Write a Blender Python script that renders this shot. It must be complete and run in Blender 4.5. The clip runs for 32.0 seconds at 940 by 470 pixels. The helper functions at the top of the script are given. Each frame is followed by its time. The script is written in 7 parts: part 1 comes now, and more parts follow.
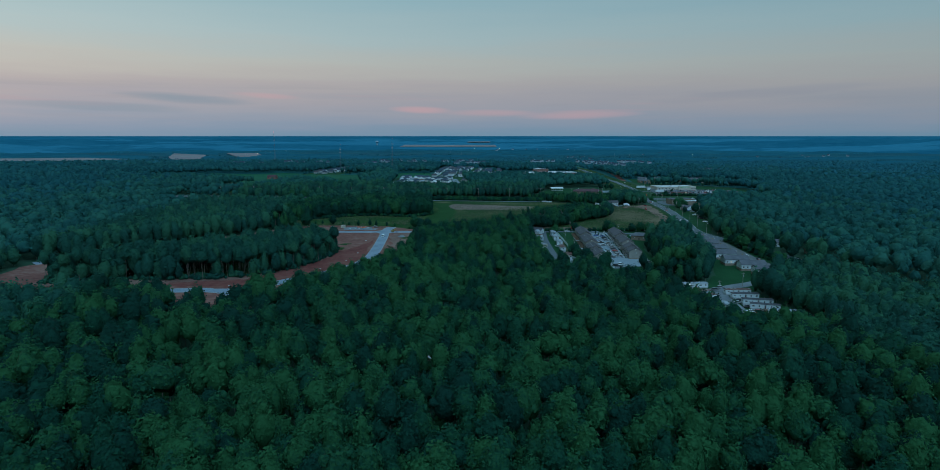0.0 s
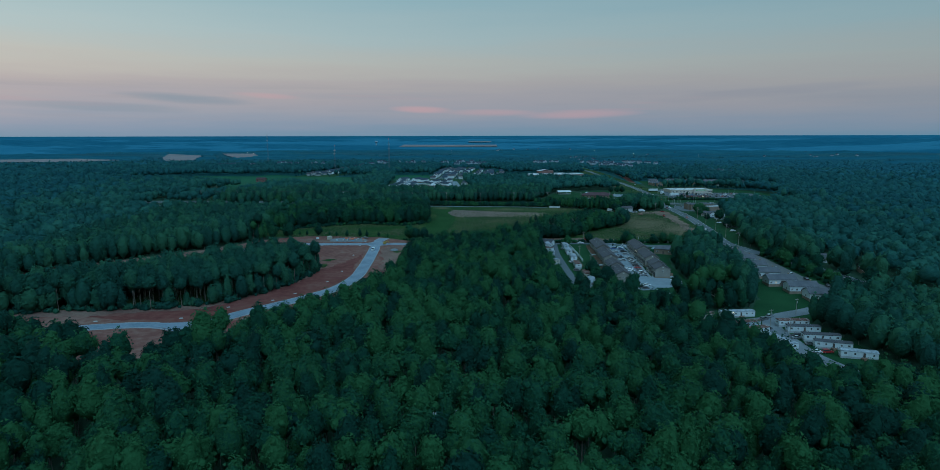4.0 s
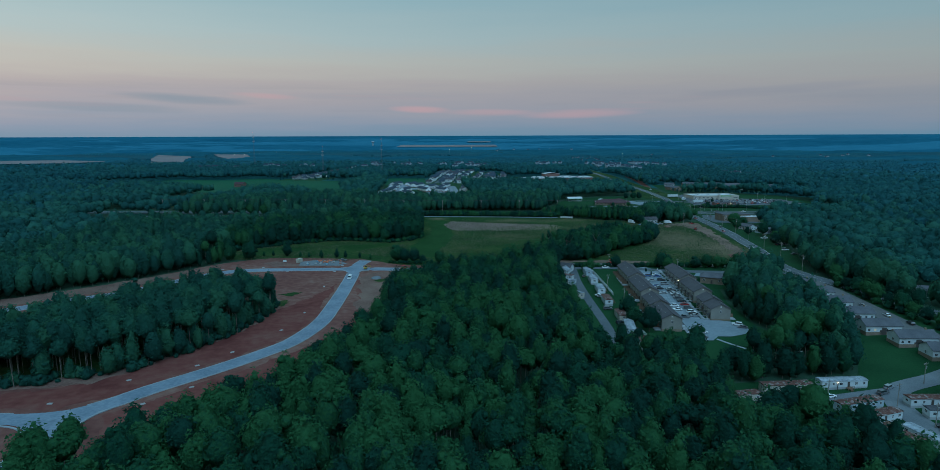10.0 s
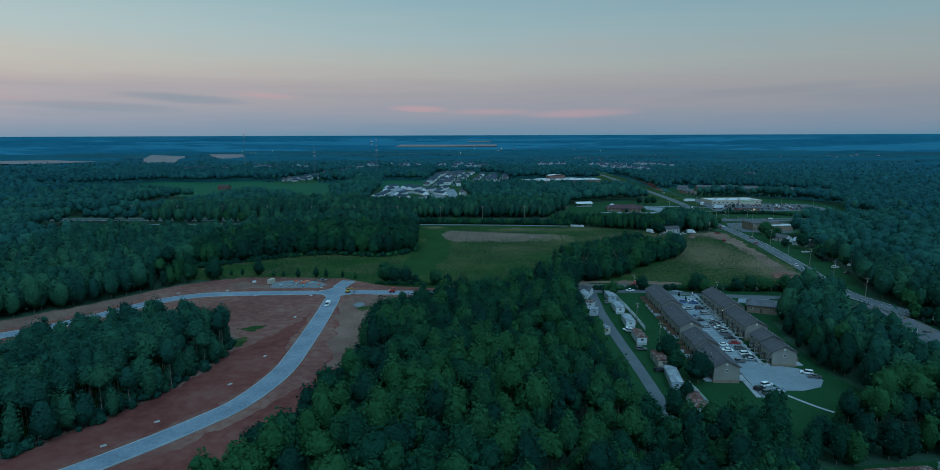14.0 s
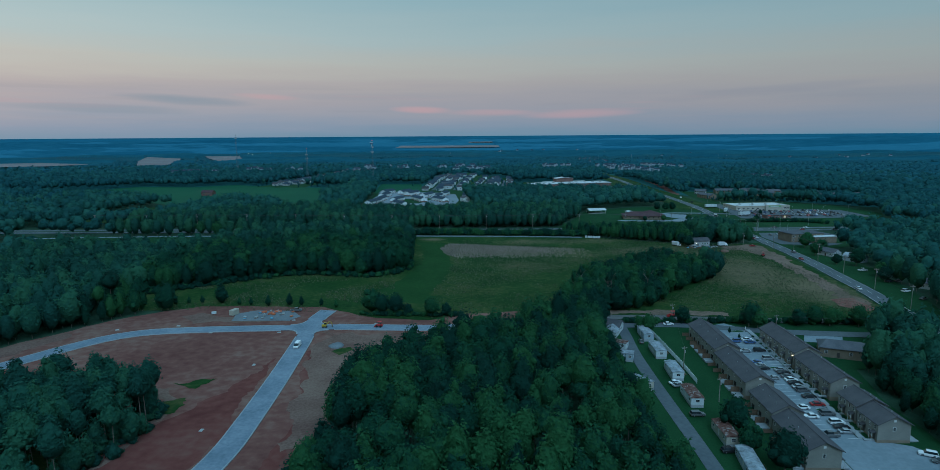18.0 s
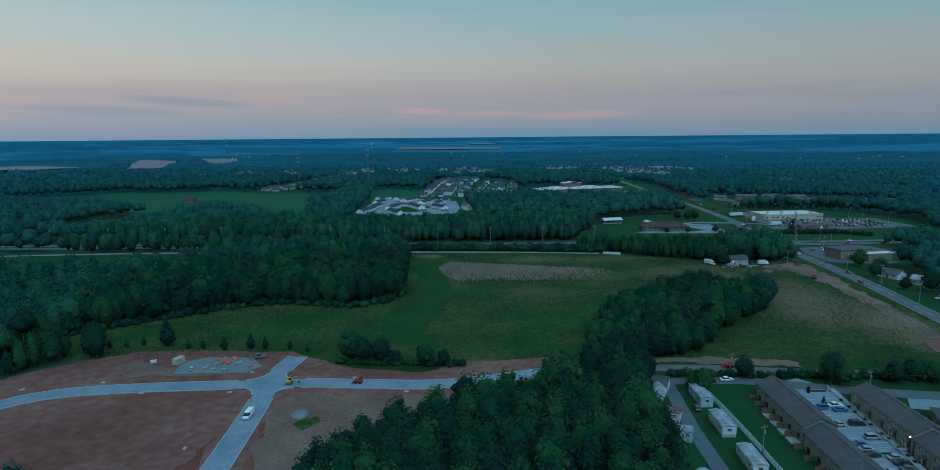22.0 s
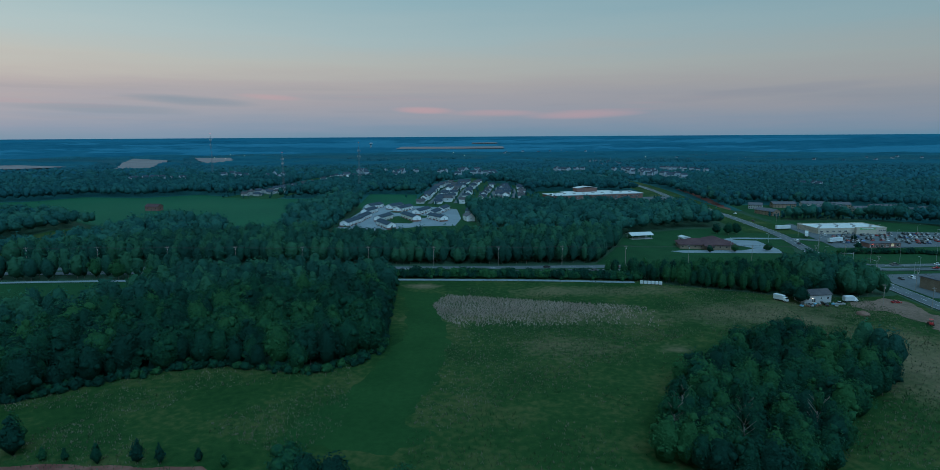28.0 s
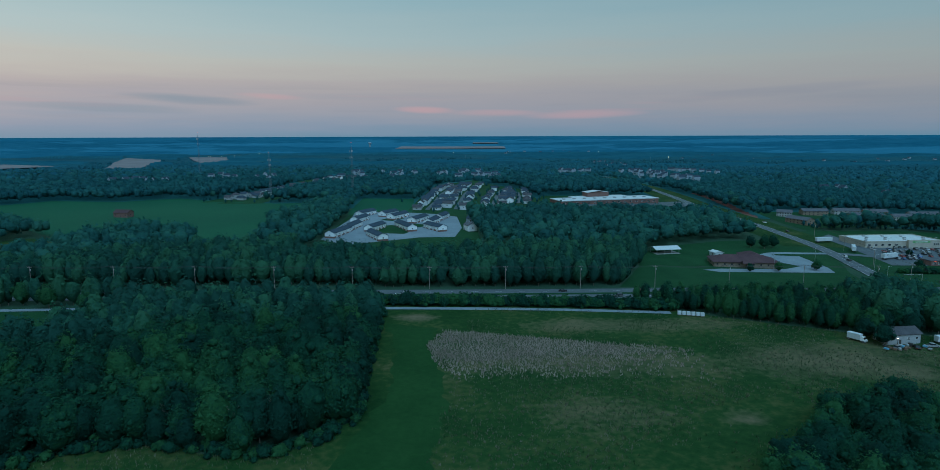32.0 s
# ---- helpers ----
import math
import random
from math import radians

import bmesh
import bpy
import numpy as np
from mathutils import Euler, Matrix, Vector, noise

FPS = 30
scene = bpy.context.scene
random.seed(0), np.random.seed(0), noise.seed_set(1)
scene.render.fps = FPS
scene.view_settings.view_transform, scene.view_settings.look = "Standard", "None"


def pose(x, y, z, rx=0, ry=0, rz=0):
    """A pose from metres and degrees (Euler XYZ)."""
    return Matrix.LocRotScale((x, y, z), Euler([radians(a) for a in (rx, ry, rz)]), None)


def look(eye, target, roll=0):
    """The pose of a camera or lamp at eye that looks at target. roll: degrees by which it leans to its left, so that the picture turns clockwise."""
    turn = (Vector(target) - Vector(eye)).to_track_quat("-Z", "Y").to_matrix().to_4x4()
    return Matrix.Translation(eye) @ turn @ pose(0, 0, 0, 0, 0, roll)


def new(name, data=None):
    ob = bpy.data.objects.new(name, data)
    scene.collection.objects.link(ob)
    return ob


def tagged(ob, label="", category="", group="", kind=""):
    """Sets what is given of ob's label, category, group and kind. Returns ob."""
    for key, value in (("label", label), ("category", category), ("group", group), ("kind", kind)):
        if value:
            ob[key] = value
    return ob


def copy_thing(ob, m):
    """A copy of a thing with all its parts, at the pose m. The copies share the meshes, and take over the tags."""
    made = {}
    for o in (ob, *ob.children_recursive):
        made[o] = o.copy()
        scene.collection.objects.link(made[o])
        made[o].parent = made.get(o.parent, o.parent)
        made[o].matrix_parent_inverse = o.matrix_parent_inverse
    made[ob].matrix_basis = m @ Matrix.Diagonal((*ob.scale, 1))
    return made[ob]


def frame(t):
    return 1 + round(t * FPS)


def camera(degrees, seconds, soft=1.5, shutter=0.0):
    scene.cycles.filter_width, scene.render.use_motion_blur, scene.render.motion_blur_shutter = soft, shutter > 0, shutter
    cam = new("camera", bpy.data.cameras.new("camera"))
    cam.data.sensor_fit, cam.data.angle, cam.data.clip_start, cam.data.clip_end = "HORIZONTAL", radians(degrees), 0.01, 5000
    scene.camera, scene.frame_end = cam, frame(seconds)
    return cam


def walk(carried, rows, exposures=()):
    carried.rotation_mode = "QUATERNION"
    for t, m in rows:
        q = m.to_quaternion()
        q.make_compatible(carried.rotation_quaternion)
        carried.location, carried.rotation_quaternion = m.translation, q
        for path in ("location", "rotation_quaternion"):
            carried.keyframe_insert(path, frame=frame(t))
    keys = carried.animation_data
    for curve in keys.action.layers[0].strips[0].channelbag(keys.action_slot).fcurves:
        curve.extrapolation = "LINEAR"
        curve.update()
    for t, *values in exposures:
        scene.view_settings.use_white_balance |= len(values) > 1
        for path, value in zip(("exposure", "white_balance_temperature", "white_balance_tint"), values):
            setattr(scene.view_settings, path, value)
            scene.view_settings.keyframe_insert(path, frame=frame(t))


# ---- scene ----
cam = camera(75.0, 32.0, soft=0.75)
METRES, EYE, TILT, LEAN, TURN = 490.8, 80.0, 0.0, 1.1, -2.0
ROWS = [
    (0.0, 0.0, 0.0, 0.0, 0.18, -9.17, -1.1),
    (0.5, -0.0002, 0.0157, 0.0001, 0.19, -9.17, -1.09),
    (1.0, -0.0004, 0.0314, 0.0002, 0.2, -9.18, -1.07),
    (1.5, -0.0005, 0.0471, 0.0003, 0.21, -9.17, -1.05),
    (2.0, -0.0008, 0.0628, 0.0004, 0.21, -9.17, -1.04),
    (2.5, -0.001, 0.0784, 0.0006, 0.22, -9.18, -1.04),
    (3.0, -0.0012, 0.0942, 0.0006, 0.22, -9.18, -1.04),
    (3.5, -0.0015, 0.1099, 0.0008, 0.22, -9.2, -1.02),
    (5.5, -0.0021, 0.1722, 0.0012, 0.24, -9.21, -0.96),
    (6.0, -0.0023, 0.1879, 0.0012, 0.24, -9.21, -0.96),
    (6.5, -0.0024, 0.2036, 0.0013, 0.17, -9.2, -0.96),
    (7.0, -0.0026, 0.2193, 0.0015, 0.16, -9.21, -0.94),
    (7.5, -0.0028, 0.2349, 0.0015, 0.12, -9.22, -0.96),
    (8.0, -0.003, 0.2505, 0.0016, 0.12, -9.23, -0.93),
    (8.5, -0.0032, 0.2661, 0.0017, 0.12, -9.22, -0.93),
    (9.0, -0.0033, 0.2818, 0.0017, 0.12, -9.22, -0.93),
    (9.5, -0.0036, 0.2975, 0.0017, 0.11, -9.22, -0.9),
    (10.0, -0.0038, 0.313, 0.0018, 0.11, -9.22, -0.9),
    (10.5, -0.0038, 0.3288, 0.0019, 0.11, -9.23, -0.88),
    (11.0, -0.0039, 0.3443, 0.002, 0.12, -9.23, -0.87),
    (11.5, -0.0042, 0.3601, 0.0019, 0.11, -9.24, -0.87),
    (12.0, -0.0044, 0.376, 0.0016, 0.11, -9.23, -0.89),
    (12.5, -0.0045, 0.3915, 0.0018, 0.11, -9.24, -0.87),
    (13.0, -0.0047, 0.4071, 0.0018, 0.1, -9.25, -0.87),
    (13.5, -0.0048, 0.4228, 0.0019, 0.1, -9.26, -0.88),
    (14.0, -0.005, 0.4385, 0.0019, 0.11, -9.26, -0.92),
    (14.5, -0.0054, 0.454, 0.0019, 0.11, -9.26, -0.88),
    (16.5, -0.0055, 0.517, 0.0015, 0.2, -9.24, -0.72),
    (17.0, -0.0056, 0.5328, 0.0015, 0.22, -9.22, -0.76),
    (17.5, -0.0059, 0.5482, 0.0019, 0.24, -9.21, -0.75),
    (18.0, -0.0062, 0.5639, 0.0019, 0.25, -9.2, -0.72),
    (18.5, -0.0064, 0.5795, 0.0023, 0.27, -9.2, -0.7),
    (19.0, -0.0068, 0.5951, 0.0025, 0.29, -9.18, -0.68),
    (19.5, -0.007, 0.6108, 0.0028, 0.31, -9.15, -0.67),
    (20.0, -0.0074, 0.6265, 0.0029, 0.32, -9.13, -0.66),
    (20.5, -0.0077, 0.6421, 0.0031, 0.34, -9.11, -0.66),
    (21.0, -0.0078, 0.6577, 0.0033, 0.36, -9.09, -0.62),
    (21.5, -0.0082, 0.6731, 0.0037, 0.35, -9.09, -0.61),
    (22.0, -0.0084, 0.6886, 0.0041, 0.36, -9.09, -0.61),
    (22.5, -0.0086, 0.7043, 0.0039, 0.37, -9.09, -0.6),
    (23.0, -0.0088, 0.72, 0.0038, 0.39, -9.1, -0.66),
    (23.5, -0.0088, 0.7346, 0.0036, 0.4, -9.11, -0.66),
    (24.0, -0.0095, 0.75, 0.0036, 0.4, -9.13, -0.72),
    (24.5, -0.0099, 0.7657, 0.0033, 0.4, -9.13, -0.72),
    (25.0, -0.0102, 0.7812, 0.0033, 0.42, -9.14, -0.73),
    (25.5, -0.0106, 0.7968, 0.0033, 0.43, -9.15, -0.75),
    (27.5, -0.0115, 0.8585, 0.0043, 0.5, -9.16, -0.74),
    (28.0, -0.0117, 0.8743, 0.0042, 0.53, -9.16, -0.76),
    (28.5, -0.0119, 0.89, 0.0044, 0.55, -9.17, -0.74),
    (29.0, -0.0125, 0.9057, 0.0042, 0.55, -9.17, -0.76),
    (29.5, -0.0129, 0.9215, 0.0042, 0.56, -9.18, -0.77),
    (30.0, -0.0134, 0.9372, 0.0042, 0.56, -9.17, -0.81),
    (30.5, -0.0139, 0.9529, 0.0042, 0.56, -9.19, -0.82),
    (31.0, -0.0142, 0.9687, 0.0041, 0.57, -9.19, -0.86),
    (31.5, -0.0146, 0.9833, 0.0044, 0.58, -9.2, -0.87),
    (32.0, -0.0152, 0.9998, 0.0045, 0.58, -9.19, -0.91),
]
walk(cam, [(t, pose(1.6, 0, EYE, TILT, LEAN, TURN) @ pose(METRES * x, METRES * y, METRES * z, 90 + pitch, roll, yaw)) for t, x, y, z, yaw, pitch, roll in ROWS])

from mathutils.geometry import delaunay_2d_cdt

# ---- world, sun ----
world = bpy.data.worlds.new("dusk_sky")
scene.world = world
world.use_nodes = True
wn, wl = world.node_tree.nodes, world.node_tree.links
wn.clear()


def wnode(kind, **kw):
    n = wn.new(kind)
    for k, v in kw.items():
        n.inputs[k].default_value = v
    return n


def ramp(node, stops):
    r = node.color_ramp
    while len(r.elements) < len(stops):
        r.elements.new(0.5)
    for e, (p, c) in zip(r.elements, stops):
        e.position, e.color = p, (*c, 1)


def lin(r, g, b):
    """Linear colour from 8 bit display values."""
    return tuple((v / 255 / 12.92) if v < 10.3 else ((v / 255 + 0.055) / 1.055) ** 2.4 for v in (r, g, b))


SUN_ELEV, SUN_AZ = 30.0, -75.0
sky_tc = wn.new("ShaderNodeTexCoord")
sky_sep = wn.new("ShaderNodeSeparateXYZ")
wl.new(sky_tc.outputs["Generated"], sky_sep.inputs[0])
# height over the horizon, 0 to 1 for 0 to about 30 degrees
sky_h = wn.new("ShaderNodeMapRange")
sky_h.inputs["From Max"].default_value = 0.5
wl.new(sky_sep.outputs["Z"], sky_h.inputs["Value"])
# long thin cloud streaks bend the bands a little
sky_map = wn.new("ShaderNodeMapping")
sky_map.inputs["Scale"].default_value = (2.2, 2.2, 26)
wl.new(sky_tc.outputs["Generated"], sky_map.inputs[0])
sky_noise = wnode("ShaderNodeTexNoise", Scale=1.6, Detail=5.0, Roughness=0.55)
wl.new(sky_map.outputs[0], sky_noise.inputs["Vector"])
bend = wn.new("ShaderNodeMath")
bend.operation = "MULTIPLY_ADD"
bend.inputs[1].default_value = 0.08
wl.new(sky_noise.outputs["Fac"], bend.inputs[0])
sky_off = wn.new("ShaderNodeMath")
sky_off.operation = "SUBTRACT"
sky_off.inputs[1].default_value = 0.04
wl.new(sky_h.outputs[0], sky_off.inputs[0])
wl.new(sky_off.outputs[0], bend.inputs[2])
warm, cool = wn.new("ShaderNodeValToRGB"), wn.new("ShaderNodeValToRGB")
ramp(warm, [(0.0, lin(112, 146, 170)), (0.03, lin(128, 150, 174)), (0.07, lin(150, 157, 174)), (0.12, lin(163, 160, 172)), (0.155, lin(174, 167, 172)), (0.19, lin(185, 181, 178)), (0.225, lin(186, 187, 183)), (0.3, lin(173, 192, 195)), (0.45, lin(150, 184, 193)), (1.0, lin(124, 176, 196))])
ramp(cool, [(0.0, lin(98, 136, 160)), (0.04, lin(118, 139, 160)), (0.1, lin(136, 143, 156)), (0.16, lin(143, 149, 156)), (0.22, lin(142, 156, 161)), (0.32, lin(128, 158, 169)), (0.45, lin(107, 151, 169)), (1.0, lin(110, 162, 182))])
for r in (warm, cool):
    wl.new(bend.outputs[0], r.inputs[0])
side = wn.new("ShaderNodeMapRange")
side.inputs["From Min"].default_value, side.inputs["From Max"].default_value = -0.75, 0.7
wl.new(sky_sep.outputs["X"], side.inputs["Value"])
sky_mix = wn.new("ShaderNodeMix")
sky_mix.data_type = "RGBA"
wl.new(side.outputs[0], sky_mix.inputs["Factor"])
wl.new(warm.outputs[0], sky_mix.inputs["A"])
wl.new(cool.outputs[0], sky_mix.inputs["B"])
# darker grey-blue and faint pink cloud bars low over the horizon
bar_map = wn.new("ShaderNodeMapping")
bar_map.inputs["Scale"].default_value = (3.0, 3.0, 60)
bar_map.inputs["Location"].default_value = (0.4, 0.1, 2.0)
wl.new(sky_tc.outputs["Generated"], bar_map.inputs[0])
bar_noise = wnode("ShaderNodeTexNoise", Scale=1.3, Detail=4.0, Roughness=0.5)
wl.new(bar_map.outputs[0], bar_noise.inputs["Vector"])
bar_band = wn.new("ShaderNodeValToRGB")
ramp(bar_band, [(0.03, (0, 0, 0)), (0.08, (1, 1, 1)), (0.13, (1, 1, 1)), (0.17, (0, 0, 0))])
wl.new(sky_h.outputs[0], bar_band.inputs[0])
bar_dark = wn.new("ShaderNodeValToRGB")
ramp(bar_dark, [(0.56, (0, 0, 0)), (0.72, (0.22, 0.22, 0.22))])
wl.new(bar_noise.outputs["Fac"], bar_dark.inputs[0])
bar_pink = wn.new("ShaderNodeValToRGB")
ramp(bar_pink, [(0.3, (0.22, 0.22, 0.22)), (0.42, (0, 0, 0))])
wl.new(bar_noise.outputs["Fac"], bar_pink.inputs[0])


def bars(fac, colour, last):
    m = wn.new("ShaderNodeMath")
    m.operation = "MULTIPLY"
    wl.new(fac.outputs[0], m.inputs[0])
    wl.new(bar_band.outputs[0], m.inputs[1])
    mix = wn.new("ShaderNodeMix")
    mix.data_type = "RGBA"
    mix.inputs["B"].default_value = (*colour, 1)
    wl.new(m.outputs[0], mix.inputs["Factor"])
    wl.new(last.outputs["Result"], mix.inputs["A"])
    return mix


sky_last = bars(bar_dark, lin(122, 132, 150), sky_mix)
sky_last = bars(bar_pink, lin(176, 145, 158), sky_last)


def sky_math(kind, a, b, c=None):
    m = wn.new("ShaderNodeMath")
    m.operation = kind
    for k, v in enumerate((a, b, c)):
        if isinstance(v, (int, float)):
            m.inputs[k].default_value = v
        elif v is not None:
            wl.new(v, m.inputs[k])
    return m.outputs[0]


def cloud_bar(last, cx, cz, half_x, half_z, slope, amount, colour):
    """A soft frayed bar of cloud at a heading and height, leaning by slope."""
    dx = sky_math("SUBTRACT", sky_sep.outputs["X"], cx)
    dz = sky_math("MULTIPLY_ADD", dx, -slope, sky_math("SUBTRACT", sky_sep.outputs["Z"], cz))
    far_off = sky_math("ADD", sky_math("POWER", sky_math("DIVIDE", dx, half_x), 2.0), sky_math("POWER", sky_math("DIVIDE", dz, half_z), 2.0))
    r = wn.new("ShaderNodeMapRange")
    r.interpolation_type = "SMOOTHSTEP"
    r.inputs["From Min"].default_value, r.inputs["From Max"].default_value, r.inputs["To Max"].default_value = 2.5, 0.9, amount
    wl.new(sky_math("MULTIPLY_ADD", sky_noise.outputs["Fac"], 2.2, far_off), r.inputs["Value"])
    mix = wn.new("ShaderNodeMix")
    mix.data_type = "RGBA"
    mix.inputs["B"].default_value = (*colour, 1)
    wl.new(r.outputs[0], mix.inputs["Factor"])
    wl.new(last.outputs["Result"], mix.inputs["A"])
    return mix


GREY_CLOUD, ROSE_CLOUD = lin(112, 138, 160), lin(186, 154, 164)
for bar in ((-0.372, 0.0535, 0.085, 0.0075, -0.05, 0.75, GREY_CLOUD), (-0.48, 0.041, 0.10, 0.006, -0.03, 0.4, GREY_CLOUD), (0.43, 0.0595, 0.13, 0.008, 0.07, 0.3, lin(120, 132, 152)), (0.62, 0.05, 0.2, 0.012, 0.0, 0.3, lin(118, 136, 154)),
            (-0.275, 0.060, 0.05, 0.005, -0.05, 0.6, ROSE_CLOUD), (-0.045, 0.041, 0.05, 0.006, -0.03, 0.75, ROSE_CLOUD), (0.06, 0.0365, 0.08, 0.006, 0.0, 0.5, ROSE_CLOUD), (0.20, 0.033, 0.09, 0.007, 0.02, 0.5, ROSE_CLOUD), (-0.12, 0.062, 0.16, 0.007, 0.02, 0.14, GREY_CLOUD)):
    sky_last = cloud_bar(sky_last, *bar)
nishita = wn.new("ShaderNodeTexSky")
nishita.sky_type, nishita.sun_disc = "NISHITA", False
nishita.sun_elevation, nishita.sun_rotation = radians(2.0), radians(SUN_AZ)
sky_add = wn.new("ShaderNodeMix")
sky_add.data_type, sky_add.blend_type = "RGBA", "ADD"
sky_add.inputs["Factor"].default_value = 0.02
wl.new(sky_last.outputs["Result"], sky_add.inputs["A"])
wl.new(nishita.outputs[0], sky_add.inputs["B"])
sky_bg = wnode("ShaderNodeBackground", Strength=1.0)
wl.new(sky_add.outputs["Result"], sky_bg.inputs[0])
wl.new(sky_bg.outputs[0], wn.new("ShaderNodeOutputWorld").inputs[0])

sun_data = bpy.data.lights.new("sun", "SUN")
sun_data.energy, sun_data.angle, sun_data.color = 1.5, radians(55), (0.56, 1.0, 1.44)
sun = new("sun", sun_data)
sun.matrix_world = look((70, -215, 275), (0, 0, 0))

# ---- materials ----
MATS = {}


def material(name, c1, c2, rough=0.9, grain=3.0, patch=0.05, c3=None, bump=0.0, bump_scale=4.0, metal=0.0, tint=0.0, spec=0.06, random=0.0, emit=None, through_=0.0, dry=None):
    """Principled surface whose colour wanders from c1 to c2 at a patch scale and a grain scale (per metre)."""
    m = bpy.data.materials.new(name)
    m.use_nodes = True
    n, l = m.node_tree.nodes, m.node_tree.links
    b = n["Principled BSDF"]
    b.inputs["Roughness"].default_value, b.inputs["Metallic"].default_value = rough, metal
    b.inputs["Specular IOR Level"].default_value = spec
    tc = n.new("ShaderNodeTexCoord")
    big, fine = n.new("ShaderNodeTexNoise"), n.new("ShaderNodeTexNoise")
    big.inputs["Scale"].default_value, fine.inputs["Scale"].default_value = patch, grain
    big.inputs["Detail"].default_value, fine.inputs["Detail"].default_value = 4, 5
    for t in (big, fine):
        l.new(tc.outputs["Object"], t.inputs["Vector"])
    add = n.new("ShaderNodeMath")
    add.operation = "MULTIPLY_ADD"
    add.inputs[1].default_value, add.inputs[2].default_value = 0.45, 0.0
    l.new(fine.outputs["Fac"], add.inputs[0])
    mul = n.new("ShaderNodeMath")
    mul.operation = "MULTIPLY_ADD"
    mul.inputs[1].default_value = 0.55
    l.new(big.outputs["Fac"], mul.inputs[0])
    l.new(add.outputs[0], mul.inputs[2])
    last = mul
    if tint or random:
        info, at = n.new("ShaderNodeObjectInfo"), n.new("ShaderNodeAttribute")
        at.attribute_name = "tint"
        s = n.new("ShaderNodeMath")
        l.new(info.outputs["Random"], s.inputs[0])
        l.new(at.outputs["Fac"], s.inputs[1])
        f = n.new("ShaderNodeMath")
        f.operation = "FRACT"
        l.new(s.outputs[0], f.inputs[0])
        o = n.new("ShaderNodeMath")
        o.operation = "MULTIPLY_ADD"
        o.inputs[1].default_value = tint + random
        l.new(f.outputs[0], o.inputs[0])
        l.new(mul.outputs[0], o.inputs[2])
        c = n.new("ShaderNodeMath")
        c.operation = "SUBTRACT"
        c.inputs[1].default_value = (tint + random) / 2
        l.new(o.outputs[0], c.inputs[0])
        last = c
    r = n.new("ShaderNodeValToRGB")
    ramp(r, [(0.36, c1), (0.64, c2)] if c3 is None else [(0.34, c1), (0.5, c2), (0.66, c3)])
    l.new(last.outputs[0], r.inputs[0])
    l.new(r.outputs[0], b.inputs["Base Color"])
    if bump:
        bn, bm_ = n.new("ShaderNodeTexNoise"), n.new("ShaderNodeBump")
        bn.inputs["Scale"].default_value, bn.inputs["Detail"].default_value = bump_scale, 4
        bm_.inputs["Distance"].default_value = bump
        l.new(tc.outputs["Object"], bn.inputs["Vector"])
        l.new(bn.outputs["Fac"], bm_.inputs["Height"])
        l.new(bm_.outputs[0], b.inputs["Normal"])
        relief = bm_
    if emit:
        b.inputs["Emission Color"].default_value, b.inputs["Emission Strength"].default_value = (*emit[0], 1), emit[1]
    if dry:
        at2, mx, ad, rp = n.new("ShaderNodeAttribute"), n.new("ShaderNodeMix"), n.new("ShaderNodeMath"), n.new("ShaderNodeMapRange")
        at2.attribute_name, mx.data_type = "dry", "RGBA"
        mx.inputs["B"].default_value = (*dry, 1)
        l.new(at2.outputs["Fac"], ad.inputs[0])
        l.new(mul.outputs[0], ad.inputs[1])
        rp.inputs["From Min"].default_value, rp.inputs["From Max"].default_value = 0.75, 1.25
        l.new(ad.outputs[0], rp.inputs["Value"])
        l.new(rp.outputs[0], mx.inputs["Factor"])
        l.new(r.outputs[0], mx.inputs["A"])
        l.new(mx.outputs["Result"], b.inputs["Base Color"])
    if through_:
        tl, mixer, out = n.new("ShaderNodeBsdfTranslucent"), n.new("ShaderNodeMixShader"), n["Material Output"]
        l.new(r.outputs[0], tl.inputs["Color"])
        mixer.inputs[0].default_value = through_
        if bump:
            l.new(relief.outputs[0], tl.inputs["Normal"])
        l.new(b.outputs[0], mixer.inputs[1])
        l.new(tl.outputs[0], mixer.inputs[2])
        l.new(mixer.outputs[0], out.inputs["Surface"])
    MATS[name] = m
    return m


M_leaf = material("broad_leaves", (0.0080, 0.051, 0.037), (0.0105, 0.071, 0.042), c3=(0.027, 0.116, 0.046), rough=0.7, grain=1.3, patch=0.02, bump=0.5, bump_scale=1.4, tint=0.5, spec=0.05, through_=0.4)
# Broad leaves brightened in colour for mid-distance haze and the loop trees' shaded fronts.
M_leaf_lightened = material("leaves_beyond_lightened", (0.0155, 0.077, 0.060), (0.020, 0.101, 0.071), c3=(0.033, 0.132, 0.076), rough=0.8, grain=0.8, patch=0.015, bump=0.8, bump_scale=0.9, tint=0.42, spec=0.05, through_=0.4)
# Haze is put into these leaf colours: bluer and lighter the farther off.
M_leaf_far_haze = material("distant_woods_haze_tint", (0.015, 0.090, 0.102), (0.020, 0.114, 0.121), c3=(0.027, 0.134, 0.131), rough=0.9, grain=0.3, patch=0.01, bump=2.0, bump_scale=0.3, tint=0.3, spec=0.05, through_=0.4)
M_leaf_far2_haze = material("haze_tinted_woods", (0.015, 0.100, 0.134), (0.020, 0.122, 0.155), c3=(0.027, 0.144, 0.17), rough=0.9, grain=0.15, patch=0.006, bump=3.0, bump_scale=0.15, tint=0.2, spec=0.05, through_=0.35)
M_leaf_ridge_haze = material("ridge_woods_haze_tint", (0.012, 0.095, 0.138), (0.017, 0.118, 0.163), c3=(0.024, 0.138, 0.182), rough=1.0, grain=0.03, patch=0.004, spec=0.0, through_=0.3)
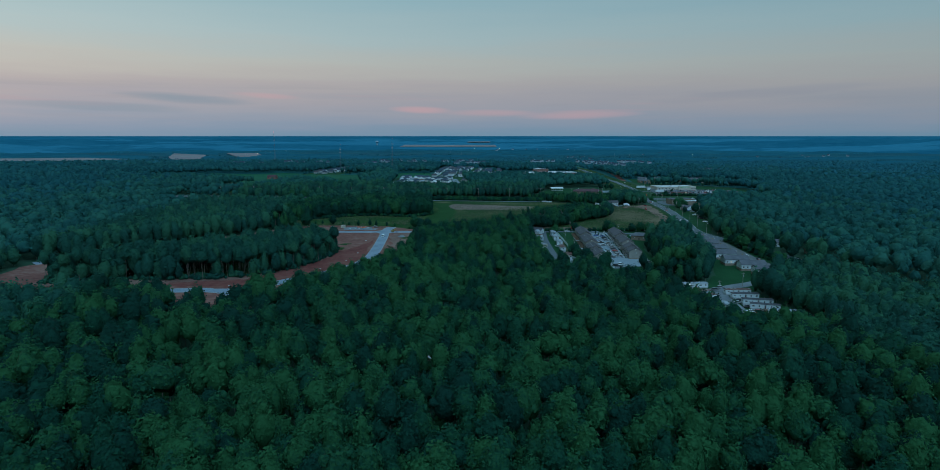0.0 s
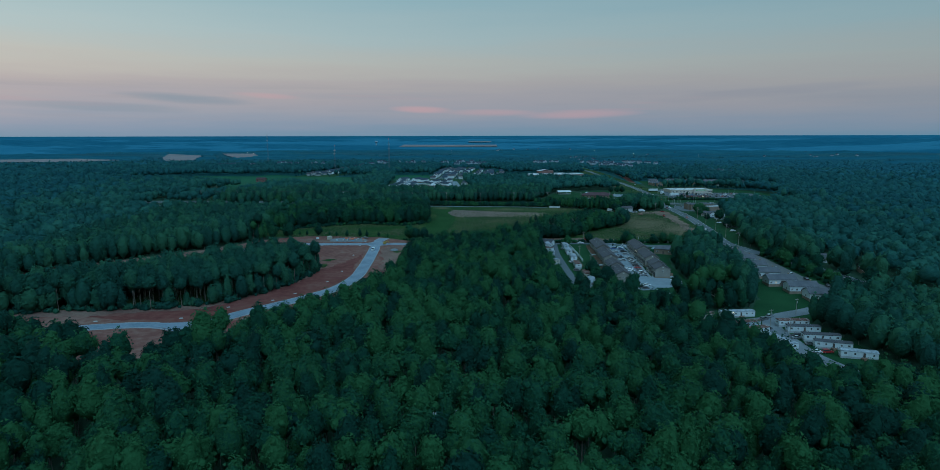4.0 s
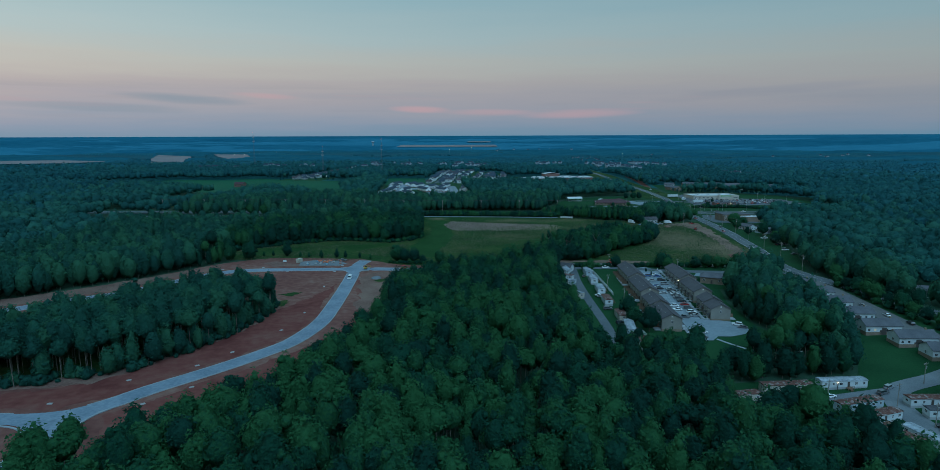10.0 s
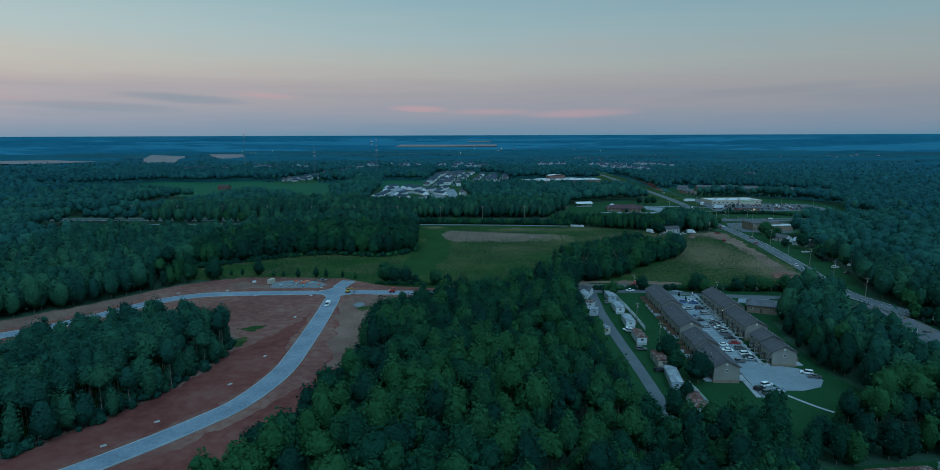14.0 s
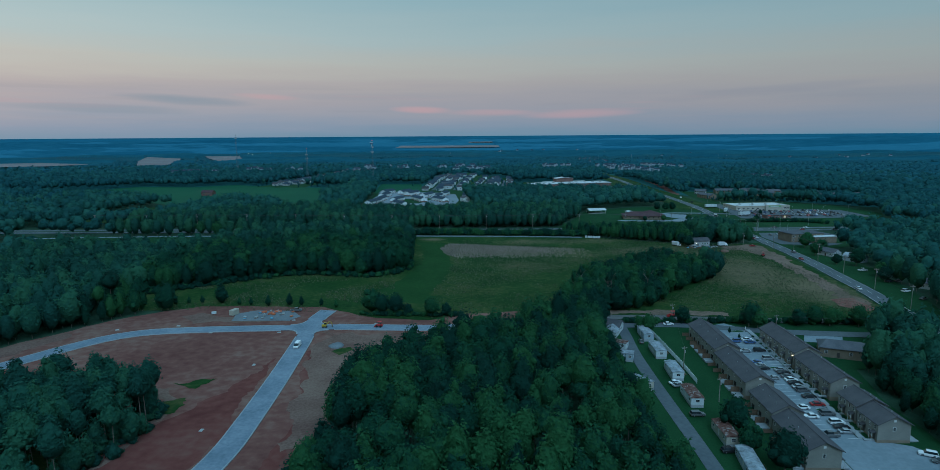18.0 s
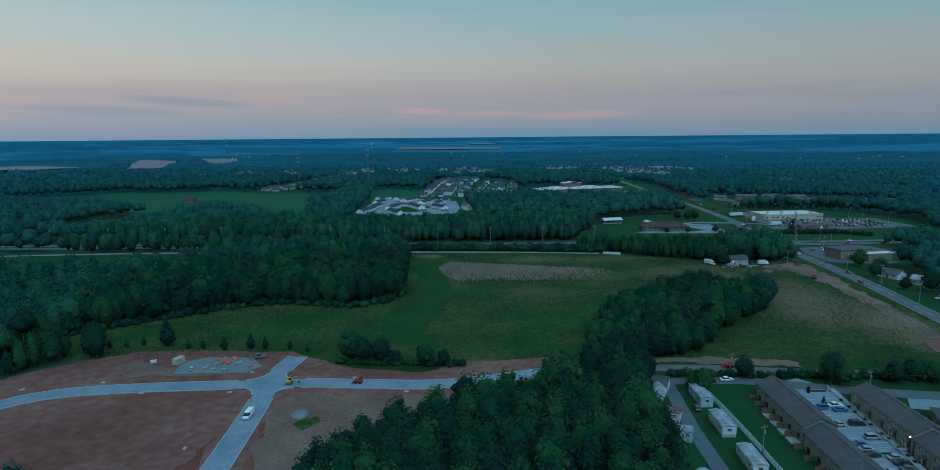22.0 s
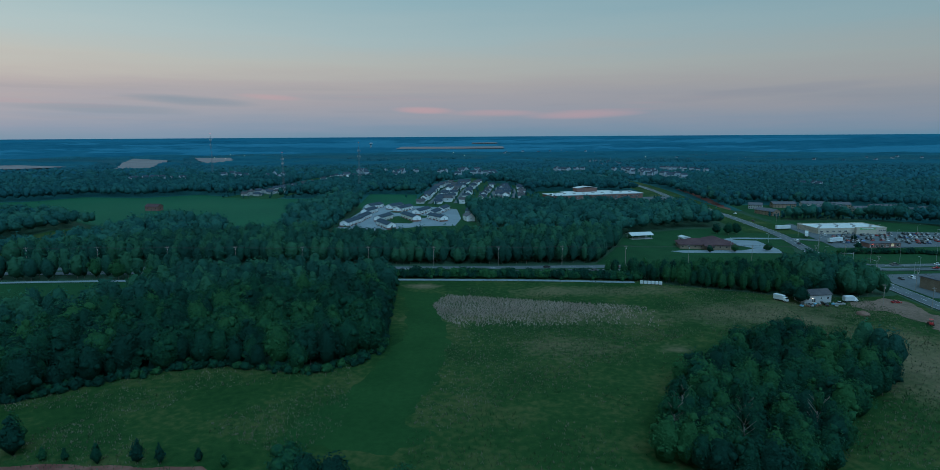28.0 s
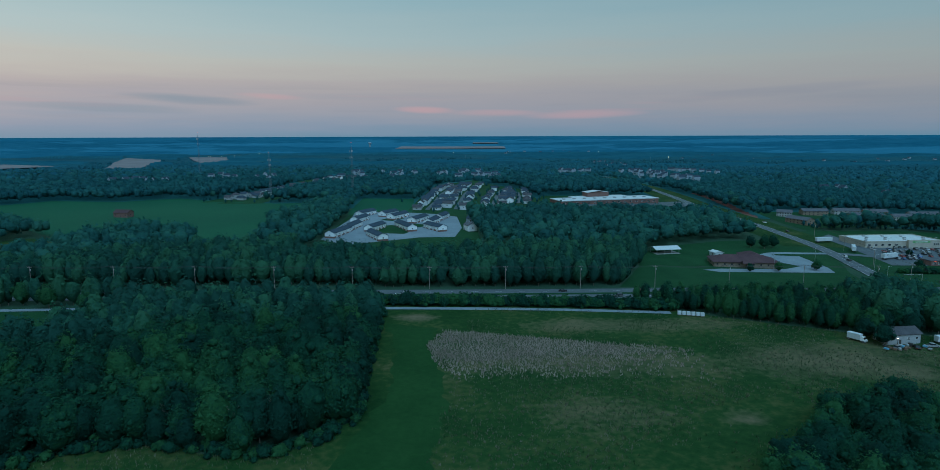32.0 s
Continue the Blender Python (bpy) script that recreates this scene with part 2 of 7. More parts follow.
M_leaf_haze = material("horizon_woods_haze_tint", (0.011, 0.112, 0.182), (0.016, 0.138, 0.215), c3=(0.024, 0.16, 0.24), rough=1.0, grain=0.02, patch=0.003, spec=0.0, through_=0.3)
M_far_open_haze = material("open_country_haze_tint", (0.017, 0.125, 0.195), (0.025, 0.148, 0.222), rough=1.0, grain=0.02, patch=0.003, spec=0.0)
M_leaf_back_haze = material("woods_back_haze_tint", (0.017, 0.090, 0.085), (0.023, 0.116, 0.100), c3=(0.034, 0.143, 0.109), rough=0.9, grain=0.5, patch=0.012, bump=1.0, bump_scale=0.6, tint=0.3, spec=0.05, through_=0.4)
M_bark = material("bark", (0.08, 0.075, 0.065), (0.20, 0.185, 0.155), rough=0.95, grain=4, patch=0.6, bump=0.05)
M_deadwood = material("bleached_dead_wood", (0.11, 0.105, 0.095), (0.20, 0.19, 0.17), rough=0.95, grain=4, patch=0.6, bump=0.03)
M_floor = material("woodland_floor", (0.018, 0.051, 0.033), (0.033, 0.078, 0.048), grain=0.8, patch=0.03, bump=0.2, bump_scale=1)
M_meadow = material("meadow_grass", (0.0058, 0.0339, 0.0094), (0.0155, 0.0517, 0.0141), c3=(0.0601, 0.0724, 0.0266), grain=0.4, patch=0.035, bump=0.15, bump_scale=2, dry=(0.138, 0.112, 0.07))
M_lush = material("mown_grass", (0.0085, 0.043, 0.012), (0.0155, 0.060, 0.0175), grain=0.5, patch=0.05, bump=0.1, bump_scale=2)
M_lawn = material("lawn", (0.0077, 0.0442, 0.0177), (0.0133, 0.0619, 0.0243), grain=1.5, patch=0.06, bump=0.05, bump_scale=5)
M_crop = material("crop_field", (0.0059, 0.0677, 0.0373), (0.0106, 0.0886, 0.0444), grain=0.4, patch=0.01)
M_tan = material("dry_field", (0.152, 0.1344, 0.14), (0.2052, 0.1848, 0.19), grain=0.2, patch=0.01)
M_drygrass = material("dry_meadow", (0.028, 0.06, 0.022), (0.12, 0.095, 0.075), grain=1.2, patch=0.05, bump=0.2, bump_scale=2)
M_clay = material("red_clay", (0.112, 0.043, 0.037), (0.162, 0.070, 0.058), c3=(0.21, 0.124, 0.10), grain=0.3, patch=0.025, bump=0.15, bump_scale=0.5)
M_clay_dark = material("damp_red_clay", (0.102, 0.030, 0.027), (0.150, 0.050, 0.042), c3=(0.17, 0.075, 0.062), grain=0.3, patch=0.04, bump=0.15, bump_scale=0.5)
M_straw = material("straw_on_clay", (0.122, 0.066, 0.056), (0.205, 0.135, 0.108), grain=1.2, patch=0.06, bump=0.1, bump_scale=2)
M_newroad = material("fresh_pavement", (0.104, 0.148, 0.192), (0.150, 0.198, 0.248), c3=(0.20, 0.25, 0.30), grain=0.9, patch=0.12, rough=0.75, spec=0.25)
M_kerb = material("kerb_concrete", (0.22, 0.25, 0.27), (0.31, 0.34, 0.36), grain=2, patch=0.2, spec=0.25)
M_asphalt = material("old_asphalt", (0.06375, 0.08075, 0.0935), (0.102, 0.1232, 0.136), grain=0.8, patch=0.07, spec=0.25)
M_lot = material("lot_concrete", (0.1346, 0.1774, 0.2053), (0.1958, 0.2408, 0.2716), grain=0.8, patch=0.08, spec=0.25)
M_oldroad = material("dusty_road", (0.07875, 0.0825, 0.08625), (0.12, 0.1237, 0.1237), grain=1.0, patch=0.08, spec=0.25)
M_dirt = material("pale_dirt", (0.085, 0.068, 0.050), (0.155, 0.108, 0.085), c3=(0.20, 0.135, 0.11), grain=0.8, patch=0.05, bump=0.15, bump_scale=1.2)
M_gravel = material("grey_gravel", (0.104, 0.12, 0.136), (0.168, 0.192, 0.208), grain=2, patch=0.1, bump=0.05, spec=0.25)
M_paint = material("road_paint", (0.45, 0.465, 0.465), (0.5625, 0.57, 0.5625), grain=3, spec=0.25)

# ---- ground ----
# broad hills and hollows: centre, reach and height
HILLS = [(0, 0, 250, -2.8), (-80, 520, 120, -3.1), (130, 360, 90, -7.6), (110, 500, 110, 0.5), (240, 640, 120, 1.2), (0, 700, 150, -3.4), (200, 900, 180, -1.2),
         (200, 1250, 220, 6.4), (-80, 1050, 180, 4.2), (-350, 600, 260, -1.7), (500, 700, 300, 2.3), (-500, 1100, 350, -3.0), (600, 1500, 400, 2.7), (0, 200, 200, -6.4)]


def lay(x, y):
    """Height of the ground, for numbers or arrays."""
    x, y = np.asarray(x, float), np.asarray(y, float)
    z = np.zeros_like(x + y)
    for a, b, s, h in HILLS:
        z = z + h * np.exp(-((x - a) ** 2 + (y - b) ** 2) / (2 * s * s))
    r = np.hypot(x, y - 245)
    z = z - 0.0192 * x * np.clip((2400 - r) / 1000, 0, 1)
    k = np.clip((r - 1400) / 1100, 0, 1)
    z = z - 20 * k * k * (3 - 2 * k)
    rise = 80 - 100 * r * (1 - (r - 2800) / 1900) / 2800 + (z + 20)
    return np.where(r > 2800, rise, z)


def gz(x, y):
    return float(lay(x, y))


def mesh_of(name, verts, faces, mats, smooth=False, index=None, tints=None):
    """A mesh from arrays: faces is an (n, 3) or (n, 4) array."""
    verts, faces = np.asarray(verts, np.float32), np.asarray(faces, np.int32)
    me = bpy.data.meshes.new(name)
    k = faces.shape[1]
    me.vertices.add(len(verts))
    me.vertices.foreach_set("co", verts.ravel())
    me.loops.add(faces.size)
    me.loops.foreach_set("vertex_index", faces.ravel())
    me.polygons.add(len(faces))
    me.polygons.foreach_set("loop_start", np.arange(len(faces), dtype=np.int32) * k)
    if index is not None:
        me.polygons.foreach_set("material_index", np.asarray(index, np.int32))
    me.polygons.foreach_set("use_smooth", np.full(len(faces), smooth))
    for m in mats if isinstance(mats, (list, tuple)) else [mats]:
        me.materials.append(m)
    if tints is not None:
        me.attributes.new("tint", "FLOAT", "POINT").data.foreach_set("value", np.asarray(tints, np.float32))
    me.update(calc_edges=True)
    me.validate()
    return me


def inside(poly, x, y):
    """Which of the points lie in the polygon."""
    hit = np.zeros(np.shape(x), bool)
    for (ax, ay), (bx, by) in zip(poly, poly[1:] + poly[:1]):
        if ay != by:
            hit ^= ((ay > y) != (by > y)) & (x < (bx - ax) * (y - ay) / (by - ay) + ax)
    return hit


def spline(pts, step=4.0):
    """Points along a smooth line through pts."""
    p = [np.array(q, float) for q in pts]
    p = [2 * p[0] - p[1]] + p + [2 * p[-1] - p[-2]]
    out = []
    for a, b, c, d in zip(p, p[1:], p[2:], p[3:]):
        n = max(1, int(np.linalg.norm(c - b) / step))
        for i in range(n):
            t = i / n
            out.append(0.5 * (2 * b + (c - a) * t + (2 * a - 5 * b + 4 * c - d) * t * t + (3 * b - a - 3 * c + d) * t ** 3))
    return np.array(out + [p[-2]])


def near_line(line, x, y, d):
    """Which of the points lie within d of the polyline."""
    hit = np.zeros(np.shape(x), bool)
    for a, b in zip(line, line[1:]):
        v = b - a
        t = np.clip(((x - a[0]) * v[0] + (y - a[1]) * v[1]) / max(v @ v, 1e-9), 0, 1)
        hit |= (x - a[0] - t * v[0]) ** 2 + (y - a[1] - t * v[1]) ** 2 < d * d
    return hit


def ragged(poly, step, amount, seed=0.0):
    """The polygon's outline in short uneven steps."""
    out = []
    for (ax, ay), (bx, by) in zip(poly, poly[1:] + poly[:1]):
        n = max(1, int(math.hypot(bx - ax, by - ay) / step))
        for i in range(n):
            x, y = ax + (bx - ax) * i / n, ay + (by - ay) * i / n
            w = noise.noise_vector(Vector((x * 0.13 + seed, y * 0.13, seed))) * amount + noise.noise_vector(Vector((x * 0.6, y * 0.6 + seed, seed))) * amount * 0.45
            out.append((x + w.x, y + w.y))
    return out


def sheet(name, poly, off, mat, label="", category="", step=10.0, wild=0.0, parent=None, edge=5.0, kind="structure"):
    """A thin sheet over the ground inside the polygon, off metres above it."""
    line = ragged(poly, edge, wild, off * 37)
    xs, ys = [p[0] for p in line], [p[1] for p in line]
    gx, gy = np.meshgrid(np.arange(min(xs), max(xs), step) + 0.37, np.arange(min(ys), max(ys), step) + 0.41)
    gx, gy = gx.ravel(), gy.ravel()
    keep = inside(line, gx, gy)
    closed = np.array(line + line[:1])
    keep &= ~near_line(closed, gx, gy, step * 0.25)
    pts = [Vector(p) for p in line] + [Vector((a, b)) for a, b in zip(gx[keep], gy[keep])]
    v, _, f, *_ = delaunay_2d_cdt(pts, [], [list(range(len(line)))], 1, 0.001)
    v = np.array([(p.x, p.y) for p in v])
    f = np.array([t if (v[t[1]] - v[t[0]])[0] * (v[t[2]] - v[t[0]])[1] - (v[t[1]] - v[t[0]])[1] * (v[t[2]] - v[t[0]])[0] > 0 else t[::-1] for t in f])
    z = lay(v[:, 0], v[:, 1]) + off
    ob = new(name, mesh_of(name, np.column_stack([v, z]), f, mat, True))
    ob.parent = parent
    if parent is None:
        tagged(ob, label, category, kind=kind)
    return ob


def dryness(ob, spots):
    """Writes how dry the grass is over a sheet, from round soft spots of (x, y, reach x, reach y, amount)."""
    me = ob.data
    c = np.empty(len(me.vertices) * 3, np.float32)
    me.vertices.foreach_get("co", c)
    c = c.reshape(-1, 3)
    d = np.zeros(len(c))
    for x, y, a, b, k in spots:
        d = np.maximum(d, k * np.exp(-(((c[:, 0] - x) / a) ** 2 + ((c[:, 1] - y) / b) ** 2)))
    me.attributes.new("dry", "FLOAT", "POINT").data.foreach_set("value", d.astype(np.float32))


def strip(name, line, lanes, off, mat, height=0.0, parent=None, smooth=True, label="", category="", kind="structure"):
    """A band along line from side offset lanes[0] to lanes[-1] (right is positive), with upright edges when it has a height."""
    d = np.gradient(line, axis=0)
    d /= np.linalg.norm(d, axis=1)[:, None]
    side = np.column_stack([d[:, 1], -d[:, 0]])
    cols = []
    if height:
        q = line + side * lanes[0]
        cols.append(np.column_stack([q, lay(q[:, 0], q[:, 1]) + off - height]))
    for s in lanes:
        q = line + side * s
        cols.append(np.column_stack([q, lay(q[:, 0], q[:, 1]) + off]))
    if height:
        q = line + side * lanes[-1]
        cols.append(np.column_stack([q, lay(q[:, 0], q[:, 1]) + off - height]))
    n, k = len(line), len(cols)
    v = np.stack(cols, 1).reshape(-1, 3)
    i = (np.arange(n - 1)[:, None] * k + np.arange(k - 1)[None]).ravel()
    f = np.column_stack([i, i + 1, i + k + 1, i + k])
    ob = new(name, mesh_of(name, v, f, mat, smooth and not height))
    ob.parent = parent
    if parent is None:
        tagged(ob, label, category, kind=kind)
    return ob


radii = list(range(0, 420, 10))
while radii[-1] < 4700:
    radii.append(min(4700, radii[-1] * 1.035))
SECT = 288
ang = np.linspace(0, 2 * math.pi, SECT, endpoint=False)
rr = np.array(radii[1:])
gx = np.concatenate([[0], (rr[:, None] * np.cos(ang)).ravel()])
gy = np.concatenate([[245], (245 + rr[:, None] * np.sin(ang)).ravel()])
ring = np.arange(len(rr) - 1)[:, None] * SECT + 1
j = np.arange(SECT)[None]
quads = np.stack([ring + j, ring + SECT + j, ring + SECT + (j + 1) % SECT, ring + (j + 1) % SECT], -1).reshape(-1, 4)
fan = np.column_stack([np.zeros(SECT, int), 1 + np.arange(SECT), 1 + (np.arange(SECT) + 1) % SECT])
# Outer rings take the haze-tinted leaf colours, by distance.
ground_mesh = mesh_of("ground", np.column_stack([gx, gy, lay(gx, gy)]), np.vstack([quads, np.column_stack([fan, fan[:, 2]])])[:len(quads)],
                      [M_floor, M_leaf_far_haze, M_leaf_far2_haze, M_leaf_haze, M_leaf_ridge_haze], True, np.repeat(np.where(rr[:-1] < 900, 0, np.where(rr[:-1] < 1800, 1, np.where(rr[:-1] < 2500, 2, np.where(rr[:-1] < 3500, 4, 3)))), SECT))
tagged(new("ground", ground_mesh), "dark woodland ground rolling away to the horizon", "ground", kind="structure")

# ---- plan: lines and areas, in metres ----
LOOP = spline([(-58, 551), (-57.2, 538), (-56.6, 520), (-56, 490), (-56, 460), (-56.5, 440), (-59, 424), (-64, 407), (-71, 395), (-79, 383), (-88, 371), (-99, 357), (-107, 345), (-116, 337), (-127, 334), (-140, 333), (-155, 329), (-178, 320), (-205, 308), (-240, 290)])
BRANCH = spline([(-119, 336), (-115, 327), (-112, 314), (-110, 295), (-110, 270)])
FAR_POINTS = [(-260, 385), (-235, 412), (-212, 440), (-190, 464), (-173, 481), (-163, 496.5), (-155, 511), (-148, 523), (-141, 532.5), (-132.5, 539.5), (-121, 544), (-102, 547.3), (-83, 549.2), (-58, 550.8), (-46, 551.5), (-23, 550), (-2, 548.5), (15, 550), (35, 555), (52, 559), (72, 559.5), (93, 557.5), (110, 555.5), (126, 552), (141, 549.5), (173, 545), (200, 542), (221, 541)]
FAR_ROAD = spline(FAR_POINTS)
PAVED = spline([q for q in FAR_POINTS if q[0] < 73])
UNPAVED = spline([q for q in FAR_POINTS if q[0] > 71])
STUB = spline([(-58, 551), (-57.5, 563), (-54.5, 578)])
SIDE_ROAD = spline([(78, 546), (90, 546), (108, 545), (124, 541), (142, 535), (162, 530), (190, 525), (216, 522)])
TRAILER_ROAD = spline([(85, 545), (84, 533), (82, 515), (81, 496), (80.5, 470), (80.5, 445), (80, 420), (79, 404)])
HIGHWAY = spline([(276, 270), (264, 345), (255, 393), (249, 423), (243, 450), (235, 480), (226, 506), (220.5, 530), (224, 560), (231, 590), (237, 625), (244, 662), (250, 705), (255, 750), (259, 795), (264, 834), (275, 885), (285, 935), (289, 1005), (290, 1085), (288, 1150), (292, 1234), (301, 1315), (318, 1500), (330, 1800)], 8)
CROSS = spline([(-900, 745), (-600, 775), (-208, 802), (-87, 807), (57, 811), (122, 812), (183, 812), (258, 811), (330, 813), (458, 832), (700, 875), (1000, 940)], 8)
FRONTAGE = spline([(-330, 760), (-230, 774), (-120, 783), (-27, 786), (53, 784), (116, 777)])
LANE = spline([(100, 351), (110, 353), (126, 356), (143, 360), (160, 363), (172, 365)])
PARK_ROAD = spline([(204, 377), (192, 372), (172, 365), (163, 352), (160, 328), (159, 311), (161, 296), (166, 275)])

SITE = [(-262, 375), (-240, 425), (-222, 460), (-205, 484), (-188, 501), (-172, 526), (-152, 557), (-138, 572), (-120, 584), (-98, 585), (-58, 584), (-34, 567), (-3, 560), (15, 570), (55, 573), (68, 566), (70, 552), (58, 548), (45, 526), (25, 520), (9, 510), (-14, 494), (-24, 484), (-28, 465), (-29, 445), (-31, 425), (-36, 402), (-41, 378), (-47, 360), (-58, 343), (-64, 333), (-78, 320), (-90, 303), (-98, 290), (-112, 280), (-140, 285), (-180, 295), (-230, 280), (-250, 290)]
ISLAND = [(-225, 335), (-195, 345), (-167, 352), (-147, 356), (-127, 363), (-112, 374), (-98, 396), (-89, 420), (-83, 445), (-84, 464), (-95, 468), (-106, 465), (-118, 463), (-135, 450), (-150, 432), (-162, 412), (-177, 392), (-200, 372), (-228, 350)]
MEADOW = [(-150, 575), (-162, 600), (-150, 612), (-135, 623), (-118, 637), (-97, 650), (-77, 655), (-50, 649), (-35, 653), (-21, 670), (-22, 696), (-24, 755), (-26, 792), (53, 790), (120, 782), (138, 769), (185, 744), (222, 738), (248, 742), (244, 700), (236, 650), (229, 605), (220, 565), (214, 545), (173, 548), (141, 552), (93, 560), (60, 564), (0, 556), (-60, 575), (-120, 578)]
CLUMP = [(66, 577), (70, 595), (78, 610), (88, 628), (102, 641), (128, 668), (150, 668), (165, 652), (171, 637), (154, 617), (132, 599), (120, 586), (102, 570), (93, 564)]
HOMES = [(70, 552), (75, 548), (72, 530), (69, 500), (68, 470), (68, 440), (68, 410), (69, 384), (98, 382), (120, 386), (138, 398), (150, 408), (156, 420), (153, 440), (154, 470), (160, 492), (180, 494), (184, 520), (220, 518), (220, 548), (160, 550), (93, 558)]
PARK = [(104, 350), (106, 374), (140, 377), (166, 379), (176, 394), (190, 398), (200, 380), (196, 362), (184, 356), (186, 322), (186, 280), (180, 250), (140, 255), (136, 290), (132, 308), (116, 324), (102, 332), (98, 338)]
DUPLEX = [(176, 382), (179, 397), (184, 412), (188, 430), (192, 450), (193, 480), (192, 505), (210, 512), (224, 500), (232, 450), (245, 395), (225, 378)]
CHURCH = [(105, 826), (128, 872), (148, 920), (168, 940), (225, 965), (285, 975), (275, 900), (256, 855), (250, 824), (180, 822)]
SHOPS = [(268, 820), (282, 880), (292, 935), (300, 1010), (330, 1020), (420, 1025), (470, 1000), (480, 930), (440, 870), (460, 840), (380, 825)]
VERGE = [(222, 545), (232, 590), (240, 640), (250, 700), (258, 770), (268, 800), (330, 800), (345, 770), (330, 735), (290, 715), (284, 690), (276, 655), (263, 615), (253, 578), (241, 548), (233, 530), (226, 522)]
HOUSE_SPOTS = [(284, 628), (272, 596), (265, 470), (272, 440)]
TOWN = [(-92, 880), (-90, 1000), (-92, 1090), (-62, 1118), (12, 1102), (24, 1060), (30, 1000), (32, 890), (-20, 878)]
SUBURB = [(-30, 1075), (-37, 1122), (-30, 1300), (-20, 1480), (50, 1640), (75, 1500), (112, 1400), (112, 1240), (112, 1120), (60, 1075)]
SCHOOL = [(108, 1085), (112, 1235), (125, 1285), (262, 1295), (305, 1250), (300, 1110), (262, 1090), (180, 1080)]
CROP = [(-640, 1110), (-500, 1186), (-474, 1238), (-391, 1232), (-339, 1274), (-244, 1221), (-196, 1203), (-143, 1208), (-128, 1150), (-140, 1080), (-147, 1015), (-132, 942), (-143, 900), (-159, 893), (-178, 935), (-187, 958), (-227, 975), (-248, 966), (-262, 936), (-290, 960), (-355, 1015), (-480, 1050)]
CROP_B = [(-104, 1258), (-39, 1242), (-32, 1100), (-95, 1090)]
SUBURB_B = [(-290, 1205), (-290, 1245), (-250, 1420), (-265, 1600), (-180, 1705), (-105, 1625), (-195, 1420), (-215, 1205)]
GLADE = [(-345, 850), (-330, 960), (-270, 985), (-255, 930), (-290, 840)]
YARD = [(-330, 700), (-330, 768), (-230, 778), (-150, 784), (-140, 775), (-165, 706), (-240, 688)]
TIP = [(-35, 440), (-30, 500), (40, 545), (66, 552), (76, 552), (72, 500), (45, 470), (20, 452)]
STRIP = [(-140, 784), (-140, 800), (100, 799), (118, 780)]
FIELDS = [[(-1760, 2360), (-1390, 2440), (-1310, 2580), (-1420, 2640), (-1560, 2690), (-1850, 2560)], [(-1088, 2440), (-1000, 2480), (-1048, 2640), (-1190, 3060), (-1390, 3160), (-1300, 2900)], [(-962, 2860), (-880, 2950), (-994, 3249), (-1158, 3233)], [(-320, 3930), (300, 3930), (293, 4090), (-300, 4100)], [(120, 4330), (290, 4330), (281, 4400), (131, 4400)]]
APARTMENTS = [(318, 1005), (318, 1060), (335, 1150), (580, 1160), (590, 1075), (480, 1050), (400, 1045), (345, 1030)]
OPEN = [*FIELDS, APARTMENTS, STRIP, SITE, MEADOW, HOMES, PARK, DUPLEX, CHURCH, SHOPS, VERGE, TOWN, SUBURB, SCHOOL, CROP, CROP_B, SUBURB_B, GLADE, YARD]

# ---- ground cover ----
dryness(sheet("meadow", MEADOW, 0.14, M_meadow, "rough green meadow with dry grass patches", "meadow", wild=1.5, step=6),
        [(60, 715, 75, 22, 0.5), (60, 672, 38, 22, 0.35), (190, 640, 40, 70, 0.62), (205, 600, 25, 45, 0.7), (160, 712, 60, 26, 0.6), (90, 760, 70, 14, 0.5), (-8, 772, 14, 6, 0.75), (102, 667, 9, 5, 0.7), (175, 700, 22, 12, 0.7), (20, 566, 60, 5, 0.5)])
sheet("mown_strip", [(-21, 764), (1, 756), (-1, 735), (5, 712), (8, 667), (1, 632), (-5, 608), (6, 600), (-8, 590), (-44, 596), (-34, 622), (-20, 650), (-12, 690), (-14, 730)], 0.16, M_lush, "smooth bright green mown strip along the meadow", "grass", wild=3.0, step=6, edge=2.5)
sheet("building_site", SITE, 0.2, M_clay, "graded red clay building site with bare slopes", "building site", wild=1.5)
for nm, poly, mt, lb in (("lawn", HOMES, M_lawn, "mown lawn round the apartment blocks"), ("lawn", PARK, M_lawn, "dark lawn of the trailer park"), ("lawn", DUPLEX, M_lawn, "lawn strip beside the duplex row"),
                         ("lawn", CHURCH, M_lawn, "wide green church lawn"), ("lawn", SHOPS, M_lawn, "grass verges round the shopping lot"), ("lawn", VERGE, M_lawn, "roadside lawn with scattered trees"),
                         ("lawn", TOWN, M_lawn, "thin lawn between white townhouses"), ("lawn", SUBURB, M_lawn, "suburban lawn among houses"), ("lawn", SCHOOL, M_lawn, "school lawn"), ("lawn", SUBURB_B, M_lawn, "suburban lawn among distant houses"),
                         ("crop_field", CROP, M_crop, "even green crop field"), ("crop_field", CROP_B, M_crop, "small green crop field"), ("clearing", GLADE, M_meadow, "small grassy clearing in the woods"), ("clearing", YARD, M_lawn, "farm yard grass by the frontage road")):
    sheet(nm, poly, 0.17 if poly is not HOMES else 0.16, mt, lb, nm.split("_")[0], step=12 if poly[0][1] < 800 else 25, wild=1.0, edge=6 if poly[0][1] < 800 else 12)


CROSSINGS = [(-58, 550.9, 9.3), (-117, 334, 10.5)]


